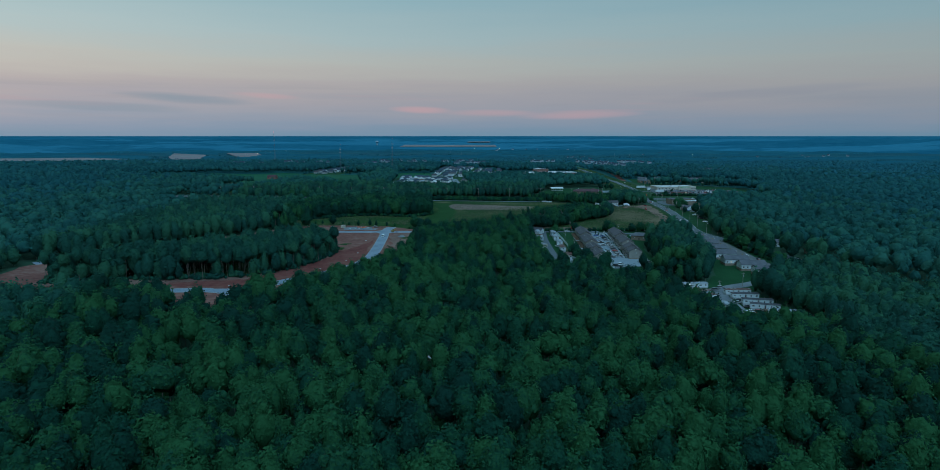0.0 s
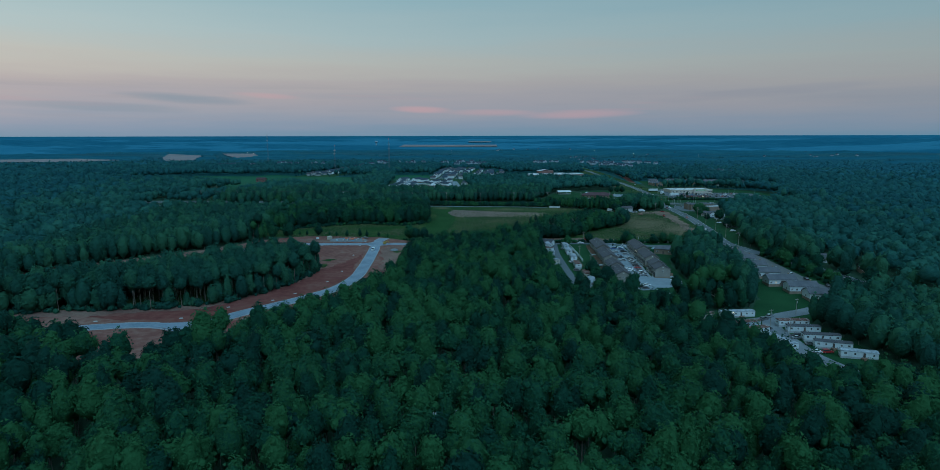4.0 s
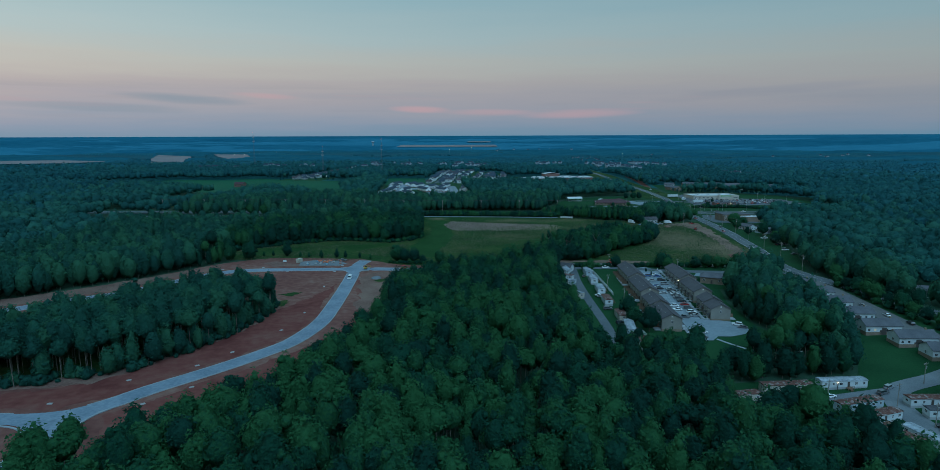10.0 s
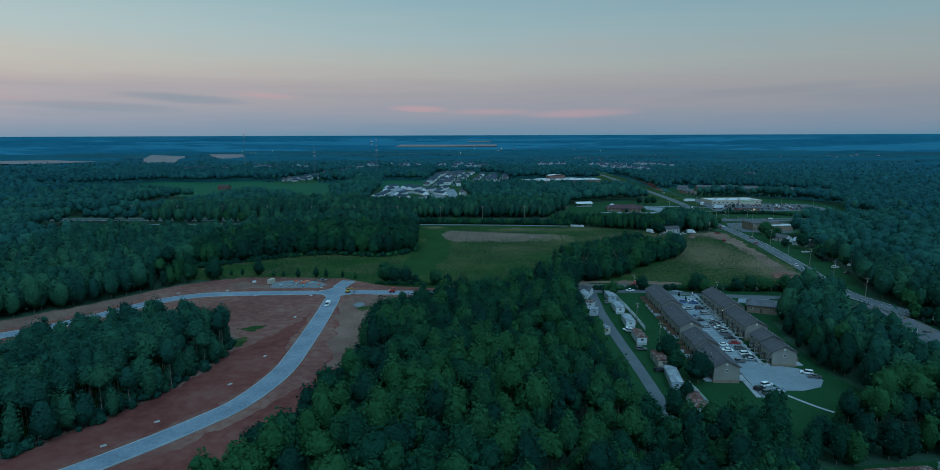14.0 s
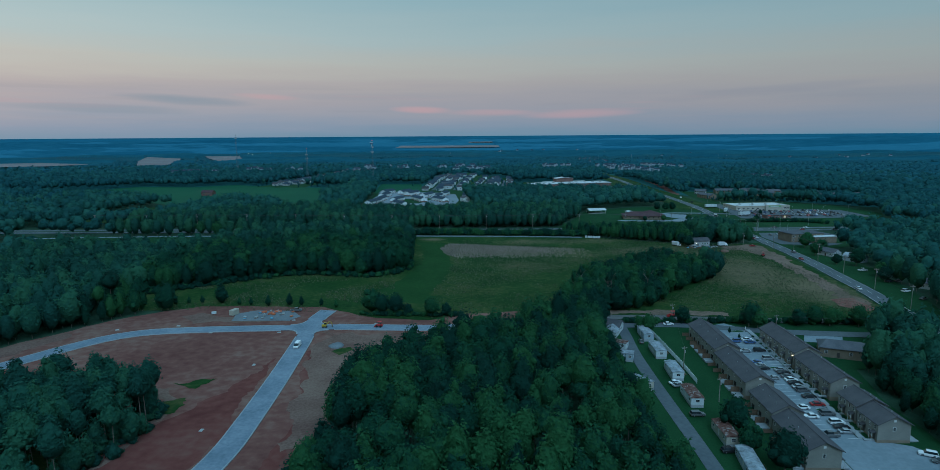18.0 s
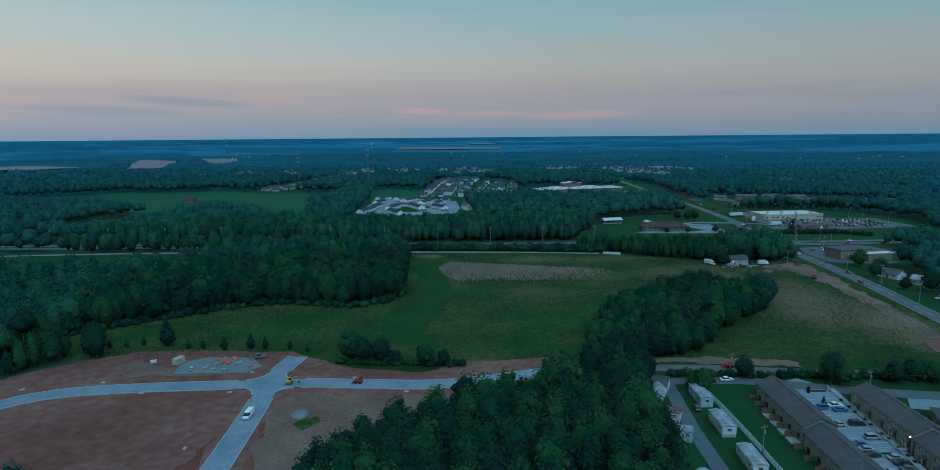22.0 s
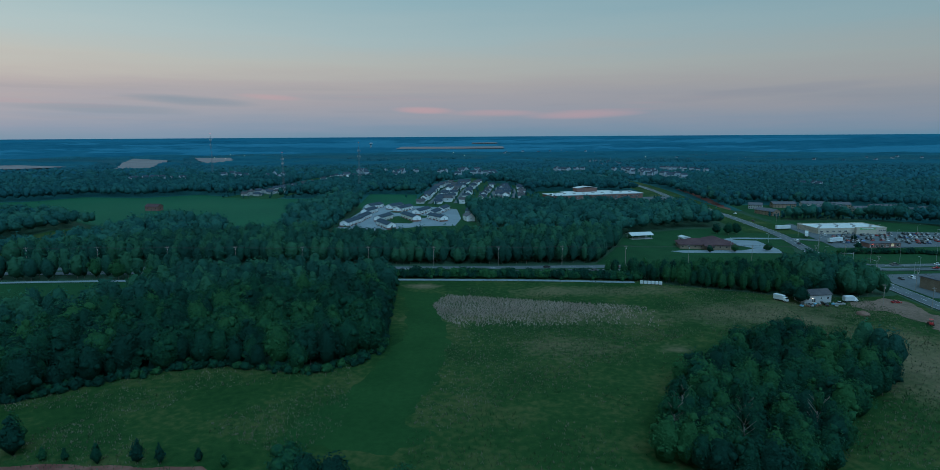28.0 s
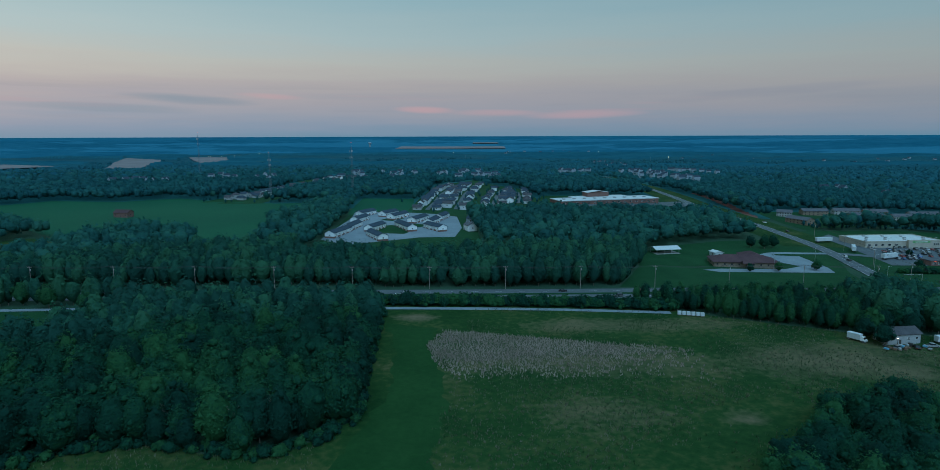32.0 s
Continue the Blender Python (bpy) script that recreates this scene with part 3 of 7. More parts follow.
def road(name, line, half, mat, label, off=0.3, kerbs=False, marks=""):
    r = strip(name, line, [-half, 0, half], off, mat, label=label, category="road")
    if kerbs:
        for s in (-1, 1):
            a, b = sorted((s * half, s * (half + 0.38)))
            keep = [min(math.hypot(q[0] - cx, q[1] - cy) - gap for cx, cy, gap in CROSSINGS) > 0 for q in line]
            run = []
            for q, ok in list(zip(line, keep)) + [(None, False)]:
                if ok:
                    run.append(q)
                elif run:
                    if len(run) > 2:
                        strip("kerb", np.array(run), [a, b], off + 0.14, M_kerb, 0.3, r)
                    run = []
    return r


road("new_road", LOOP, 3.7, M_newroad, "freshly paved pale subdivision road through red clay", 0.34, True)
road("old_road", UNPAVED, 3.3, M_oldroad, "dusty worn road behind the hedge", 0.33)
road("new_road", PAVED, 3.6, M_newroad, "freshly paved pale road along the site", 0.36, True)
road("new_road", BRANCH, 3.6, M_newroad, "short freshly paved branch road", 0.33, True)
road("new_road", STUB, 3.8, M_newroad, "short paved road stub ending in clay", 0.35, True)
road("side_road", SIDE_ROAD, 3.2, M_asphalt, "narrow grey asphalt side road", 0.32)
road("lane", TRAILER_ROAD, 2.4, M_asphalt, "worn asphalt lane between mobile homes", 0.31)
strip("highway", HIGHWAY, [-3.9, 0, 5.6], 0.4, M_asphalt, label="two-lane highway with a turning lane", category="road")
strip("verge", HIGHWAY[HIGHWAY[:, 1] > 935], [-24, -12, 0, 12, 24], 0.24, M_meadow, label="rough grass verges along the highway", category="verge")
road("divided_highway", CROSS, 9.5, M_asphalt, "divided four-lane highway behind the trees", 0.36)
road("frontage_road", FRONTAGE, 2.0, M_lot, "narrow pale frontage road", 0.3)
road("lane", LANE, 2.4, M_gravel, "gravel lane in the trailer park", 0.3)
road("lane", PARK_ROAD, 4.2, M_gravel, "wide gravel road in the trailer park", 0.32)

# ---- trees ----
ICO_V = []
for a in (-1, 1):
    for b in (-1.618, 1.618):
        ICO_V += [(0, a, b), (a, b, 0), (b, 0, a)]
ICO_V = np.array(ICO_V) / math.hypot(1, 1.618)
ICO_F = []
for a in range(12):
    for b in range(a + 1, 12):
        for c in range(b + 1, 12):
            p, q, r = ICO_V[a], ICO_V[b], ICO_V[c]
            if max(np.linalg.norm(p - q), np.linalg.norm(q - r), np.linalg.norm(p - r)) < 1.2:
                ICO_F.append((a, b, c) if np.dot(np.cross(q - p, r - p), p) > 0 else (a, c, b))
ICO_F = np.array(ICO_F)


def finer(v, f):
    """Splits each triangle of a ball in four."""
    v, seen, out = [tuple(p) for p in v], {}, []

    def mid(a, b):
        k = (min(a, b), max(a, b))
        if k not in seen:
            m = np.array(v[a]) + np.array(v[b])
            v.append(tuple(m / np.linalg.norm(m)))
            seen[k] = len(v) - 1
        return seen[k]
    for a, b, c in f:
        ab, bc, ca = mid(a, b), mid(b, c), mid(c, a)
        out += [(a, ab, ca), (ab, b, bc), (ca, bc, c), (ab, bc, ca)]
    return np.array(v), np.array(out)


ICO2_V, ICO2_F = finer(ICO_V, ICO_F)


ICO3_V, ICO3_F = finer(ICO2_V, ICO2_F)


def crown(rng, high, wide, base, clumps, leaves, fine=1, leaf=0.45, pointed=0.5, inner=0.86):
    """One crown standing at the origin: an uneven dome, leaf clumps budding from it and loose leaf sprays, as vertices and triangles."""
    bv, bf = ((ICO_V, ICO_F), (ICO2_V, ICO2_F), (ICO3_V, ICO3_F))[fine]
    shift = rng.uniform(-50, 50, 3)

    def on(d, out=1.0):
        """Where a direction meets the crown's outline."""
        up = np.maximum(d[:, 2], 0)
        r = wide * out * (1 - 0.3 * pointed * up - 0.12 * np.maximum(-d[:, 2], 0))
        swell = np.array([noise.noise(Vector(q * 1.6 + shift)) for q in d])
        r = r * (1 + 0.26 * swell)
        mid = base + (high - base) * 0.45
        tall = np.where(d[:, 2] > 0, high - mid, mid - base) * (1 + 0.18 * swell)
        return np.column_stack([d[:, 0] * r, d[:, 1] * r, mid + d[:, 2] * tall * out])
    v = on(bv)
    axis = np.array([0, 0, base + (high - base) * 0.45])
    v = axis + (v - axis) * (inner + rng.uniform(-0.15, 0.13, len(bv)))[:, None]
    vs, fs, n = [v], [bf], len(v)
    for i in range(clumps):
        a, up = i * 2.4 + rng.uniform(-0.5, 0.5), rng.uniform(-0.35, 0.97)
        d = np.array([[math.cos(a) * math.sqrt(1 - up * up), math.sin(a) * math.sqrt(1 - up * up), up]])
        size = wide * rng.uniform(0.22, 0.36)
        vs.append(ICO_V * (1 + rng.uniform(-0.3, 0.3, 12))[:, None] * size * np.array([1, 1, rng.uniform(0.9, 1.3)]) + on(d, 0.9))
        fs.append(ICO_F + n)
        n += 12
    if leaves:
        d = rng.normal(size=(leaves, 3))
        d[:, 2] = np.abs(d[:, 2] + 0.1) - 0.3
        d /= np.linalg.norm(d, axis=1)[:, None]
        p = on(d, 1.0)
        p = axis + (p - axis) * rng.uniform(0.84, 1.14, leaves)[:, None]
        nrm = d + rng.normal(size=(leaves, 3)) * 0.45 + np.array([0, 0, 0.15])
        nrm /= np.linalg.norm(nrm, axis=1)[:, None]
        u = np.cross(nrm, rng.normal(size=(leaves, 3)))
        u /= np.linalg.norm(u, axis=1)[:, None]
        w = np.cross(nrm, u)
        sz = leaf * rng.uniform(0.6, 1.35, leaves)[:, None]
        tri = np.stack([p - u * sz * 0.8 - w * sz * 0.5, p + u * sz * 0.85 - w * sz * rng.uniform(0.2, 0.7, (leaves, 1)), p + w * sz * 0.95 + u * sz * rng.uniform(-0.4, 0.4, (leaves, 1))], 1)
        vs.append(tri.reshape(-1, 3))
        fs.append(np.arange(leaves * 3).reshape(-1, 3) + n)
    return np.vstack(vs), np.vstack(fs)


def trunk(rng, high, thick, sides=5, limbs=0):
    """A tapering trunk with limbs, as vertices and triangles."""
    vs, fs, n = [], [], 0
    runs = [((0, 0, -0.6), (rng.uniform(-0.3, 0.3), rng.uniform(-0.3, 0.3), high), thick, thick * 0.45)]
    for i in range(limbs):
        a, h = rng.uniform(0, 6.28), high * rng.uniform(0.45, 0.85)
        runs.append(((0, 0, h), (math.cos(a) * high * 0.16, math.sin(a) * high * 0.16, h + high * 0.18), thick * 0.4, thick * 0.15))
    for p, q, a, b in runs:
        t = np.arange(sides) * 2 * math.pi / sides
        c = np.column_stack([np.cos(t), np.sin(t), 0 * t])
        vs.append(np.vstack([np.array(p) + c * a, np.array(q) + c * b]))
        i = np.arange(sides)
        k = (i + 1) % sides
        fs.append(np.vstack([np.column_stack([i, k, k + sides]), np.column_stack([i, k + sides, i + sides])]) + n)
        n += 2 * sides
    return np.vstack(vs), np.vstack(fs)


def scatter(name, spots, kinds, label, category, leaf_mat, rng, low=0.8, top=1.2, sink=0.0, with_trunk=True):
    """One mesh of many trees: each spot takes one of the kinds (crown and trunk), turned, scaled and tinted."""
    V, F, I, Tn, n = [], [], [], [], 0
    which = rng.integers(len(kinds), size=len(spots))
    for k, (cv, cf, tv, tf) in enumerate(kinds):
        s = spots[which == k]
        if not len(s):
            continue
        a, sc, wd = rng.uniform(0, 6.283, len(s)), rng.uniform(low, top, len(s)), rng.uniform(0.85, 1.2, len(s))
        v0 = np.vstack([cv, tv]) if with_trunk else cv
        f0 = np.vstack([cf, tf + len(cv)]) if with_trunk else cf
        ca, sa = np.cos(a)[:, None], np.sin(a)[:, None]
        x = (v0[:, 0] * ca - v0[:, 1] * sa) * (sc * wd)[:, None] + s[:, :1]
        y = (v0[:, 0] * sa + v0[:, 1] * ca) * (sc * wd)[:, None] + s[:, 1:2]
        z = v0[:, 2] * sc[:, None] + (lay(s[:, 0], s[:, 1]) - sink)[:, None]
        V.append(np.stack([x, y, z], -1).reshape(-1, 3))
        F.append((f0[None] + (np.arange(len(s)) * len(v0))[:, None, None]).reshape(-1, 3) + n)
        I.append(np.tile(np.repeat([0, 1], [len(cf), len(f0) - len(cf)]), len(s)))
        Tn.append(np.repeat(np.clip(rng.normal(0.45, 0.24, len(s)), 0, 0.99), len(v0)))
        n += len(s) * len(v0)
    ob = new(name, mesh_of(name, np.vstack(V), np.vstack(F), [leaf_mat, M_bark], True, np.concatenate(I), np.concatenate(Tn)))
    return tagged(ob, label, category, kind="stuff")


def tree_kinds(seed, count, clumps, leaves, high=22.0, wide=3.9, base=9.0, fine=1, leaf=0.75, sides=4, pointed=1.0):
    rng = np.random.default_rng(seed)
    out = []
    for _ in range(count):
        h = high * rng.uniform(0.88, 1.1)
        cv, cf = crown(rng, h, wide * rng.uniform(0.85, 1.2), base * rng.uniform(0.85, 1.15), clumps, leaves, fine, leaf, pointed * rng.uniform(0.7, 1.3))
        out.append((cv, cf, *trunk(rng, h * 0.8, 0.17, sides)))
    return out


def spread(x0, x1, y0, y1, step, rng, shake=0.42):
    x, y = np.meshgrid(np.arange(x0, x1, step, float), np.arange(y0, y1, step, float))
    x[1::2] += step / 2
    x, y = x.ravel(), y.ravel()
    return x + rng.uniform(-shake, shake, len(x)) * step, y + rng.uniform(-shake, shake, len(x)) * step


def wooded(x, y, margin=0.0):
    w = np.ones(len(x), bool)
    for poly in OPEN:
        w &= ~inside(poly, x, y)
    w |= inside(ISLAND, x, y) | inside(CLUMP, x, y)
    w &= ~near_line(HIGHWAY[HIGHWAY[:, 1] > 930], x, y, 30)
    for a, b in HOUSE_SPOTS:
        w &= (x - a) ** 2 + (y - b) ** 2 > 110
    for line, d in ((HIGHWAY, 12), (CROSS, 15), (FRONTAGE, 4), (SIDE_ROAD, 5), (LOOP, 7), (FAR_ROAD, 8), (BRANCH, 7), (PARK_ROAD, 6), (LANE, 4)):
        w &= ~near_line(line[::2], x, y, d)
    return w


def reach(x, y):
    """About how near the walk comes to a place while it lies ahead."""
    along = np.clip(np.minimum(y - 110, y - np.abs(x) / 0.8), 0, 490)
    return np.hypot(x, y - along)


rng = np.random.default_rng(5)
KINDS_NEAR = tree_kinds(11, 26, 2, 225, high=19, wide=3.1, base=10, leaf=0.42, pointed=0.8)
KINDS_NEXT = tree_kinds(41, 20, 1, 130, high=19, wide=3.1, base=10, leaf=0.5, pointed=0.8)
KINDS_EDGE = tree_kinds(17, 14, 3, 270, high=15, wide=3.2, base=0.2, leaf=0.44, pointed=0.6)
KINDS_OAK = tree_kinds(23, 16, 3, 400, high=15, wide=4.3, base=0.0, leaf=0.46, pointed=0.25)
KINDS_TALL = tree_kinds(16, 14, 2, 230, high=19, wide=3.1, base=9.5, leaf=0.46, pointed=0.5)
KINDS_SHRUB = tree_kinds(43, 10, 3, 80, high=4, wide=2.2, base=-0.6, leaf=0.36, pointed=0.3)
KINDS_MID = tree_kinds(12, 18, 0, 85, high=17, wide=4.0, base=1.0, leaf=0.72, sides=3, pointed=0.3)
KINDS_FAR = tree_kinds(13, 14, 0, 22, high=16, wide=5.0, base=4, fine=0, leaf=1.15, sides=3, pointed=0.2)
KINDS_DEEP = tree_kinds(15, 8, 0, 0, high=17, wide=8.5, base=-2, leaf=1.9, sides=3)
KINDS_HAZE = tree_kinds(14, 12, 0, 4, high=11, wide=10, base=-6, fine=0, leaf=3.0, sides=3)

x, y = spread(-330, 330, 100, 775, 5.1, rng)
k = wooded(x, y) & ~((x > 95) & (x < 205) & (y > 740)) & (np.abs(x) < 0.8 * y + 20) & (reach(x, y) < 260)
near = np.column_stack([x, y])[k]
isle = inside(ISLAND, near[:, 0], near[:, 1])
tip = inside(TIP, near[:, 0], near[:, 1])
rim = np.zeros(len(near), bool)
for dx, dy in ((0, -8), (-7, -5), (7, -5), (8, 0), (-8, 0)):
    rim |= ~wooded(near[:, 0] + dx, near[:, 1] + dy)
rim &= ~isle & ~tip
x, y = spread(-240, -78, 330, 472, 4.4, rng)
k = inside(ISLAND, x, y)
rand = rng.uniform(0, 1, len(x))
brim = np.zeros(len(x), bool)
for dx, dy in ((0, -6), (6, -3), (6, 3), (-5, 5), (0, 6)):
    brim |= ~inside(ISLAND, x + dx, y + dy)
# Brighter leaf colour here paints extra light onto the shaded loop trees.
scatter("woodland", np.column_stack([x, y])[k & (~brim | (rand < 0.5))], KINDS_TALL, "tall slender woodland inside the road loop with bare trunks", "woodland", M_leaf_lightened, rng, 0.75, 1.1)
scatter("woodland", np.column_stack([x, y])[k & brim & (rand > 0.42)], KINDS_EDGE, "leafy edge trees inside the road loop", "woodland", M_leaf_lightened, rng, 0.5, 1.0)
x, y = spread(-240, -75, 325, 475, 2.9, rng)
k = inside(ISLAND, x, y)
brim = np.zeros(len(x), bool)
for dx, dy in ((0, -8), (8, -4), (8, 4), (-6, 6)):
    brim |= ~inside(ISLAND, x + dx, y + dy)
k &= brim & (rng.uniform(0, 1, len(x)) < 0.85)
scatter("undergrowth", np.column_stack([x, y])[k], KINDS_SHRUB, "low leafy undergrowth between trunks inside the loop", "undergrowth", M_leaf_lightened, rng, 0.35, 1.15, with_trunk=False)
fringe = np.array(ISLAND, float)
fringe = [tuple(q) for q in fringe + 4.5 * (lambda n: n / np.linalg.norm(n, axis=1)[:, None])(np.column_stack([-(np.roll(fringe, -1, 0) - np.roll(fringe, 1, 0))[:, 1], (np.roll(fringe, -1, 0) - np.roll(fringe, 1, 0))[:, 0]]))]
sheet("grass_fringe", fringe, 0.3, M_meadow, "green grass fringe round the trees inside the loop", "grass", wild=2.5, step=5)
beyond = (near[:, 1] > 578) & (near[:, 0] < 60)
copse = inside(CLUMP, near[:, 0], near[:, 1])
rim &= ~beyond & ~copse
deep_in = ~isle & ~tip & ~rim & ~beyond & ~copse
close = reach(near[:, 0], near[:, 1]) < 165
scatter("woodland", near[deep_in & close], KINDS_NEAR, "dense broadleaf woodland seen from above", "woodland", M_leaf, rng, 0.66, 1.24)
scatter("woodland", near[deep_in & ~close], KINDS_NEXT, "dense broadleaf woodland farther from the roads", "woodland", M_leaf, rng, 0.7, 1.2)
scatter("woodland", near[rim], KINDS_EDGE, "leafy woodland edge with branches down to the ground", "woodland", M_leaf, rng, 0.6, 1.05)
x, y = spread(60, 175, 560, 672, 5.2, rng)
k = inside(CLUMP, x, y)
scatter("copse", np.column_stack([x, y])[k], KINDS_OAK, "copse of low trees standing in the meadow", "woodland", M_leaf, rng, 0.55, 0.95)
x, y = spread(-330, 60, 578, 775, 6.0, rng)
k = wooded(x, y) & (reach(x, y) < 260) & (np.abs(x) < 0.8 * y + 20)
scatter("woodland", np.column_stack([x, y])[k], KINDS_OAK, "broad rounded woodland beside the meadow", "woodland", M_leaf, rng, 0.65, 1.2)
edge_line = spline([(-162, 600), (-150, 612), (-135, 623), (-118, 637), (-97, 650), (-77, 655), (-50, 649), (-35, 653), (-21, 670), (-22, 696), (-24, 755), (-26, 790)], 1.1)
brush = np.vstack([edge_line + rng.normal(0, 1.2, edge_line.shape) + off for off in ((0, 0), (-1.5, 2.0))])
scatter("undergrowth", brush, KINDS_SHRUB, "low brush along the woods by the meadow", "undergrowth", M_leaf, rng, 0.3, 0.95, with_trunk=False)
x, y = spread(-520, 560, 60, 900, 5.9, rng)
hedge = (x > 95) & (x < 205) & (y > 740) & (y < 802)
k = wooded(x, y) & ~hedge & (np.abs(x) < 0.85 * y + 40) & (reach(x, y) >= 260) & (reach(x, y) < 430)
scatter("woodland", np.column_stack([x, y])[k], KINDS_MID, "broadleaf woodland beyond the clearings", "woodland", M_leaf_lightened, rng, 0.75, 1.12)
x, y = spread(95, 205, 740, 802, 4.3, rng)
k = wooded(x, y)
scatter("tree_belt", np.column_stack([x, y])[k], KINDS_EDGE, "belt of low trees between meadow and highway", "woodland", M_leaf, rng, 0.5, 0.85)
x, y = spread(335, 590, 1032, 1066, 7, rng)
x2, y2 = spread(-45, 112, 1110, 1480, 13, rng)
x3, y3 = spread(-300, -190, 1215, 1500, 13, rng)
k2, k3 = rng.uniform(0, 1, len(x2)) < 0.3, rng.uniform(0, 1, len(x3)) < 0.3
# Garden and far trees take leaf colours with haze mixed in.
scatter("garden_trees", np.column_stack([np.concatenate([x, x2[k2], x3[k3]]), np.concatenate([y, y2[k2], y3[k3]])]), KINDS_MID, "small garden trees among far houses", "trees", M_leaf_far_haze, rng, 0.22, 0.42)
x, y = spread(-1100, 1150, 200, 1650, 8.3, rng)
k = wooded(x, y) & (np.abs(x) < 0.82 * y + 60) & (reach(x, y) >= 430) & (reach(x, y) < 1050)
nigh = reach(x, y) + rng.uniform(-120, 120, len(x)) < 720
scatter("far_woodland", np.column_stack([x, y])[k & nigh], KINDS_FAR, "woodland round fields and houses", "woodland", M_leaf_back_haze, rng, 0.7, 1.15, with_trunk=False)
scatter("far_woodland", np.column_stack([x, y])[k & ~nigh], KINDS_FAR, "far woodland round fields and houses", "woodland", M_leaf_far_haze, rng, 0.7, 1.15, with_trunk=False)
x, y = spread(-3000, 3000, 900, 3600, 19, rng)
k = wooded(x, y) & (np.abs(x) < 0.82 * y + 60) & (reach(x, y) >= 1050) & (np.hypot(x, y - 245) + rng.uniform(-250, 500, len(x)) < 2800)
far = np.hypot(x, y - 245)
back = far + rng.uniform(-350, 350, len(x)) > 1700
scatter("distant_woodland", np.column_stack([x, y])[k & ~back], KINDS_HAZE, "distant wooded country", "woodland", M_leaf_far_haze, rng, 0.6, 1.1, with_trunk=False)
scatter("distant_woodland", np.column_stack([x, y])[k & back], KINDS_HAZE, "wooded country farther off, tinted for haze", "woodland", M_leaf_far2_haze, rng, 0.5, 1.0, with_trunk=False)

x, y = spread(-420, 420, -160, 420, 15, rng)
k = wooded(x, y) & ((np.abs(x) >= 0.8 * y + 20) | (y < 100) | (reach(x, y) >= 260)) & ((np.abs(x) >= 0.85 * y + 40) | (y < 100))
scatter("woodland", np.column_stack([x, y])[k], KINDS_DEEP, "deep broadleaf woodland away from the roads", "woodland", M_leaf, rng, 0.7, 1.1, with_trunk=False)

# ---- helpers for things ----


def plain(name, c, rough=0.6, metal=0.0, spec=0.4, wear=0.12):
    d = tuple(max(0.0, v * (1 - wear)) for v in c)
    u = tuple(min(1.0, v * (1 + wear)) for v in c)
    return material(name, d, u, rough=rough, grain=2.5, patch=0.35, metal=metal, spec=spec)


# Wall colour greyed and blued to paint haze on far buildings.
M_farwall_haze = plain("far_walls_haze_tint", (0.22, 0.28, 0.32), 0.9)
M_beige = plain("beige_siding", (0.1997, 0.1913, 0.17), 0.8)
M_brick = material("tan_brick", (0.165, 0.1275, 0.0975), (0.24, 0.1875, 0.1425), grain=6, patch=0.5, bump=0.02, bump_scale=8)
M_redbrick = material("red_brick", (0.1368, 0.0765, 0.0665), (0.2016, 0.119, 0.1045), grain=6, patch=0.5)
M_brownroof = material("brown_shingles", (0.0663, 0.0646, 0.0731), (0.1003, 0.0969, 0.1037), grain=3, patch=0.25, bump=0.03, bump_scale=5)
M_greyroof = material("grey_shingles", (0.072, 0.078, 0.09), (0.114, 0.12, 0.135), grain=3, patch=0.25, bump=0.03, bump_scale=5)
M_blueroof = material("slate_blue_shingles", (0.028, 0.048, 0.068), (0.048, 0.072, 0.096), grain=3, patch=0.25)
M_darkroof = material("dark_shingles", (0.05, 0.052, 0.06), (0.09, 0.092, 0.10), grain=3, patch=0.25)
M_maroon = material("maroon_shingles", (0.065, 0.038, 0.045), (0.10, 0.058, 0.062), grain=3, patch=0.2)
M_rust = material("rusted_metal_roof", (0.075, 0.028, 0.022), (0.12, 0.058, 0.048), c3=(0.30, 0.30, 0.30), grain=1.2, patch=0.5, rough=0.6)
M_tinroof = material("white_metal_roof", (0.4125, 0.45, 0.465), (0.54, 0.57, 0.5775), grain=0.8, patch=0.15, rough=0.5)
M_oldtin = material("weathered_metal_roof", (0.117, 0.133, 0.15), (0.351, 0.406, 0.45), grain=1.0, patch=0.3, rough=0.6)
M_white = plain("white_siding", (0.45, 0.50, 0.52), 0.7)
M_bright = plain("bright_white_siding", (0.66, 0.70, 0.71), 0.7)
M_cream = plain("cream_siding", (0.364, 0.336, 0.28), 0.7)
M_bluesiding = plain("pale_blue_siding", (0.272, 0.352, 0.4), 0.7)
M_greysiding = plain("grey_siding", (0.30, 0.32, 0.33), 0.7)
M_trim = plain("white_trim", (0.54, 0.5475, 0.54), 0.5)
M_glass = plain("dark_window_glass", (0.02, 0.03, 0.035), 0.08, spec=0.6)
M_lit = material("lit_window", (0.7, 0.5, 0.3), (0.8, 0.6, 0.35), emit=((1.0, 0.75, 0.4), 0.15))
M_door = plain("dark_door", (0.06, 0.05, 0.045), 0.6)
M_fencewood = material("weathered_fence_boards", (0.13, 0.085, 0.06), (0.21, 0.14, 0.10), grain=3, patch=0.4)
M_vinyl = plain("white_vinyl", (0.728, 0.7834, 0.8064), 0.5)
M_polewood = material("grey_pole_wood", (0.16, 0.145, 0.13), (0.29, 0.265, 0.24), grain=2, patch=0.2)
M_steel = plain("galvanised_steel", (0.36, 0.38, 0.39), 0.45, 0.6)
M_wire = plain("black_wire", (0.02, 0.02, 0.022), 0.6)
M_tyre = plain("tyre_rubber", (0.018, 0.018, 0.018), 0.9)
M_rim = plain("wheel_rim", (0.3, 0.31, 0.32), 0.35, 0.7)
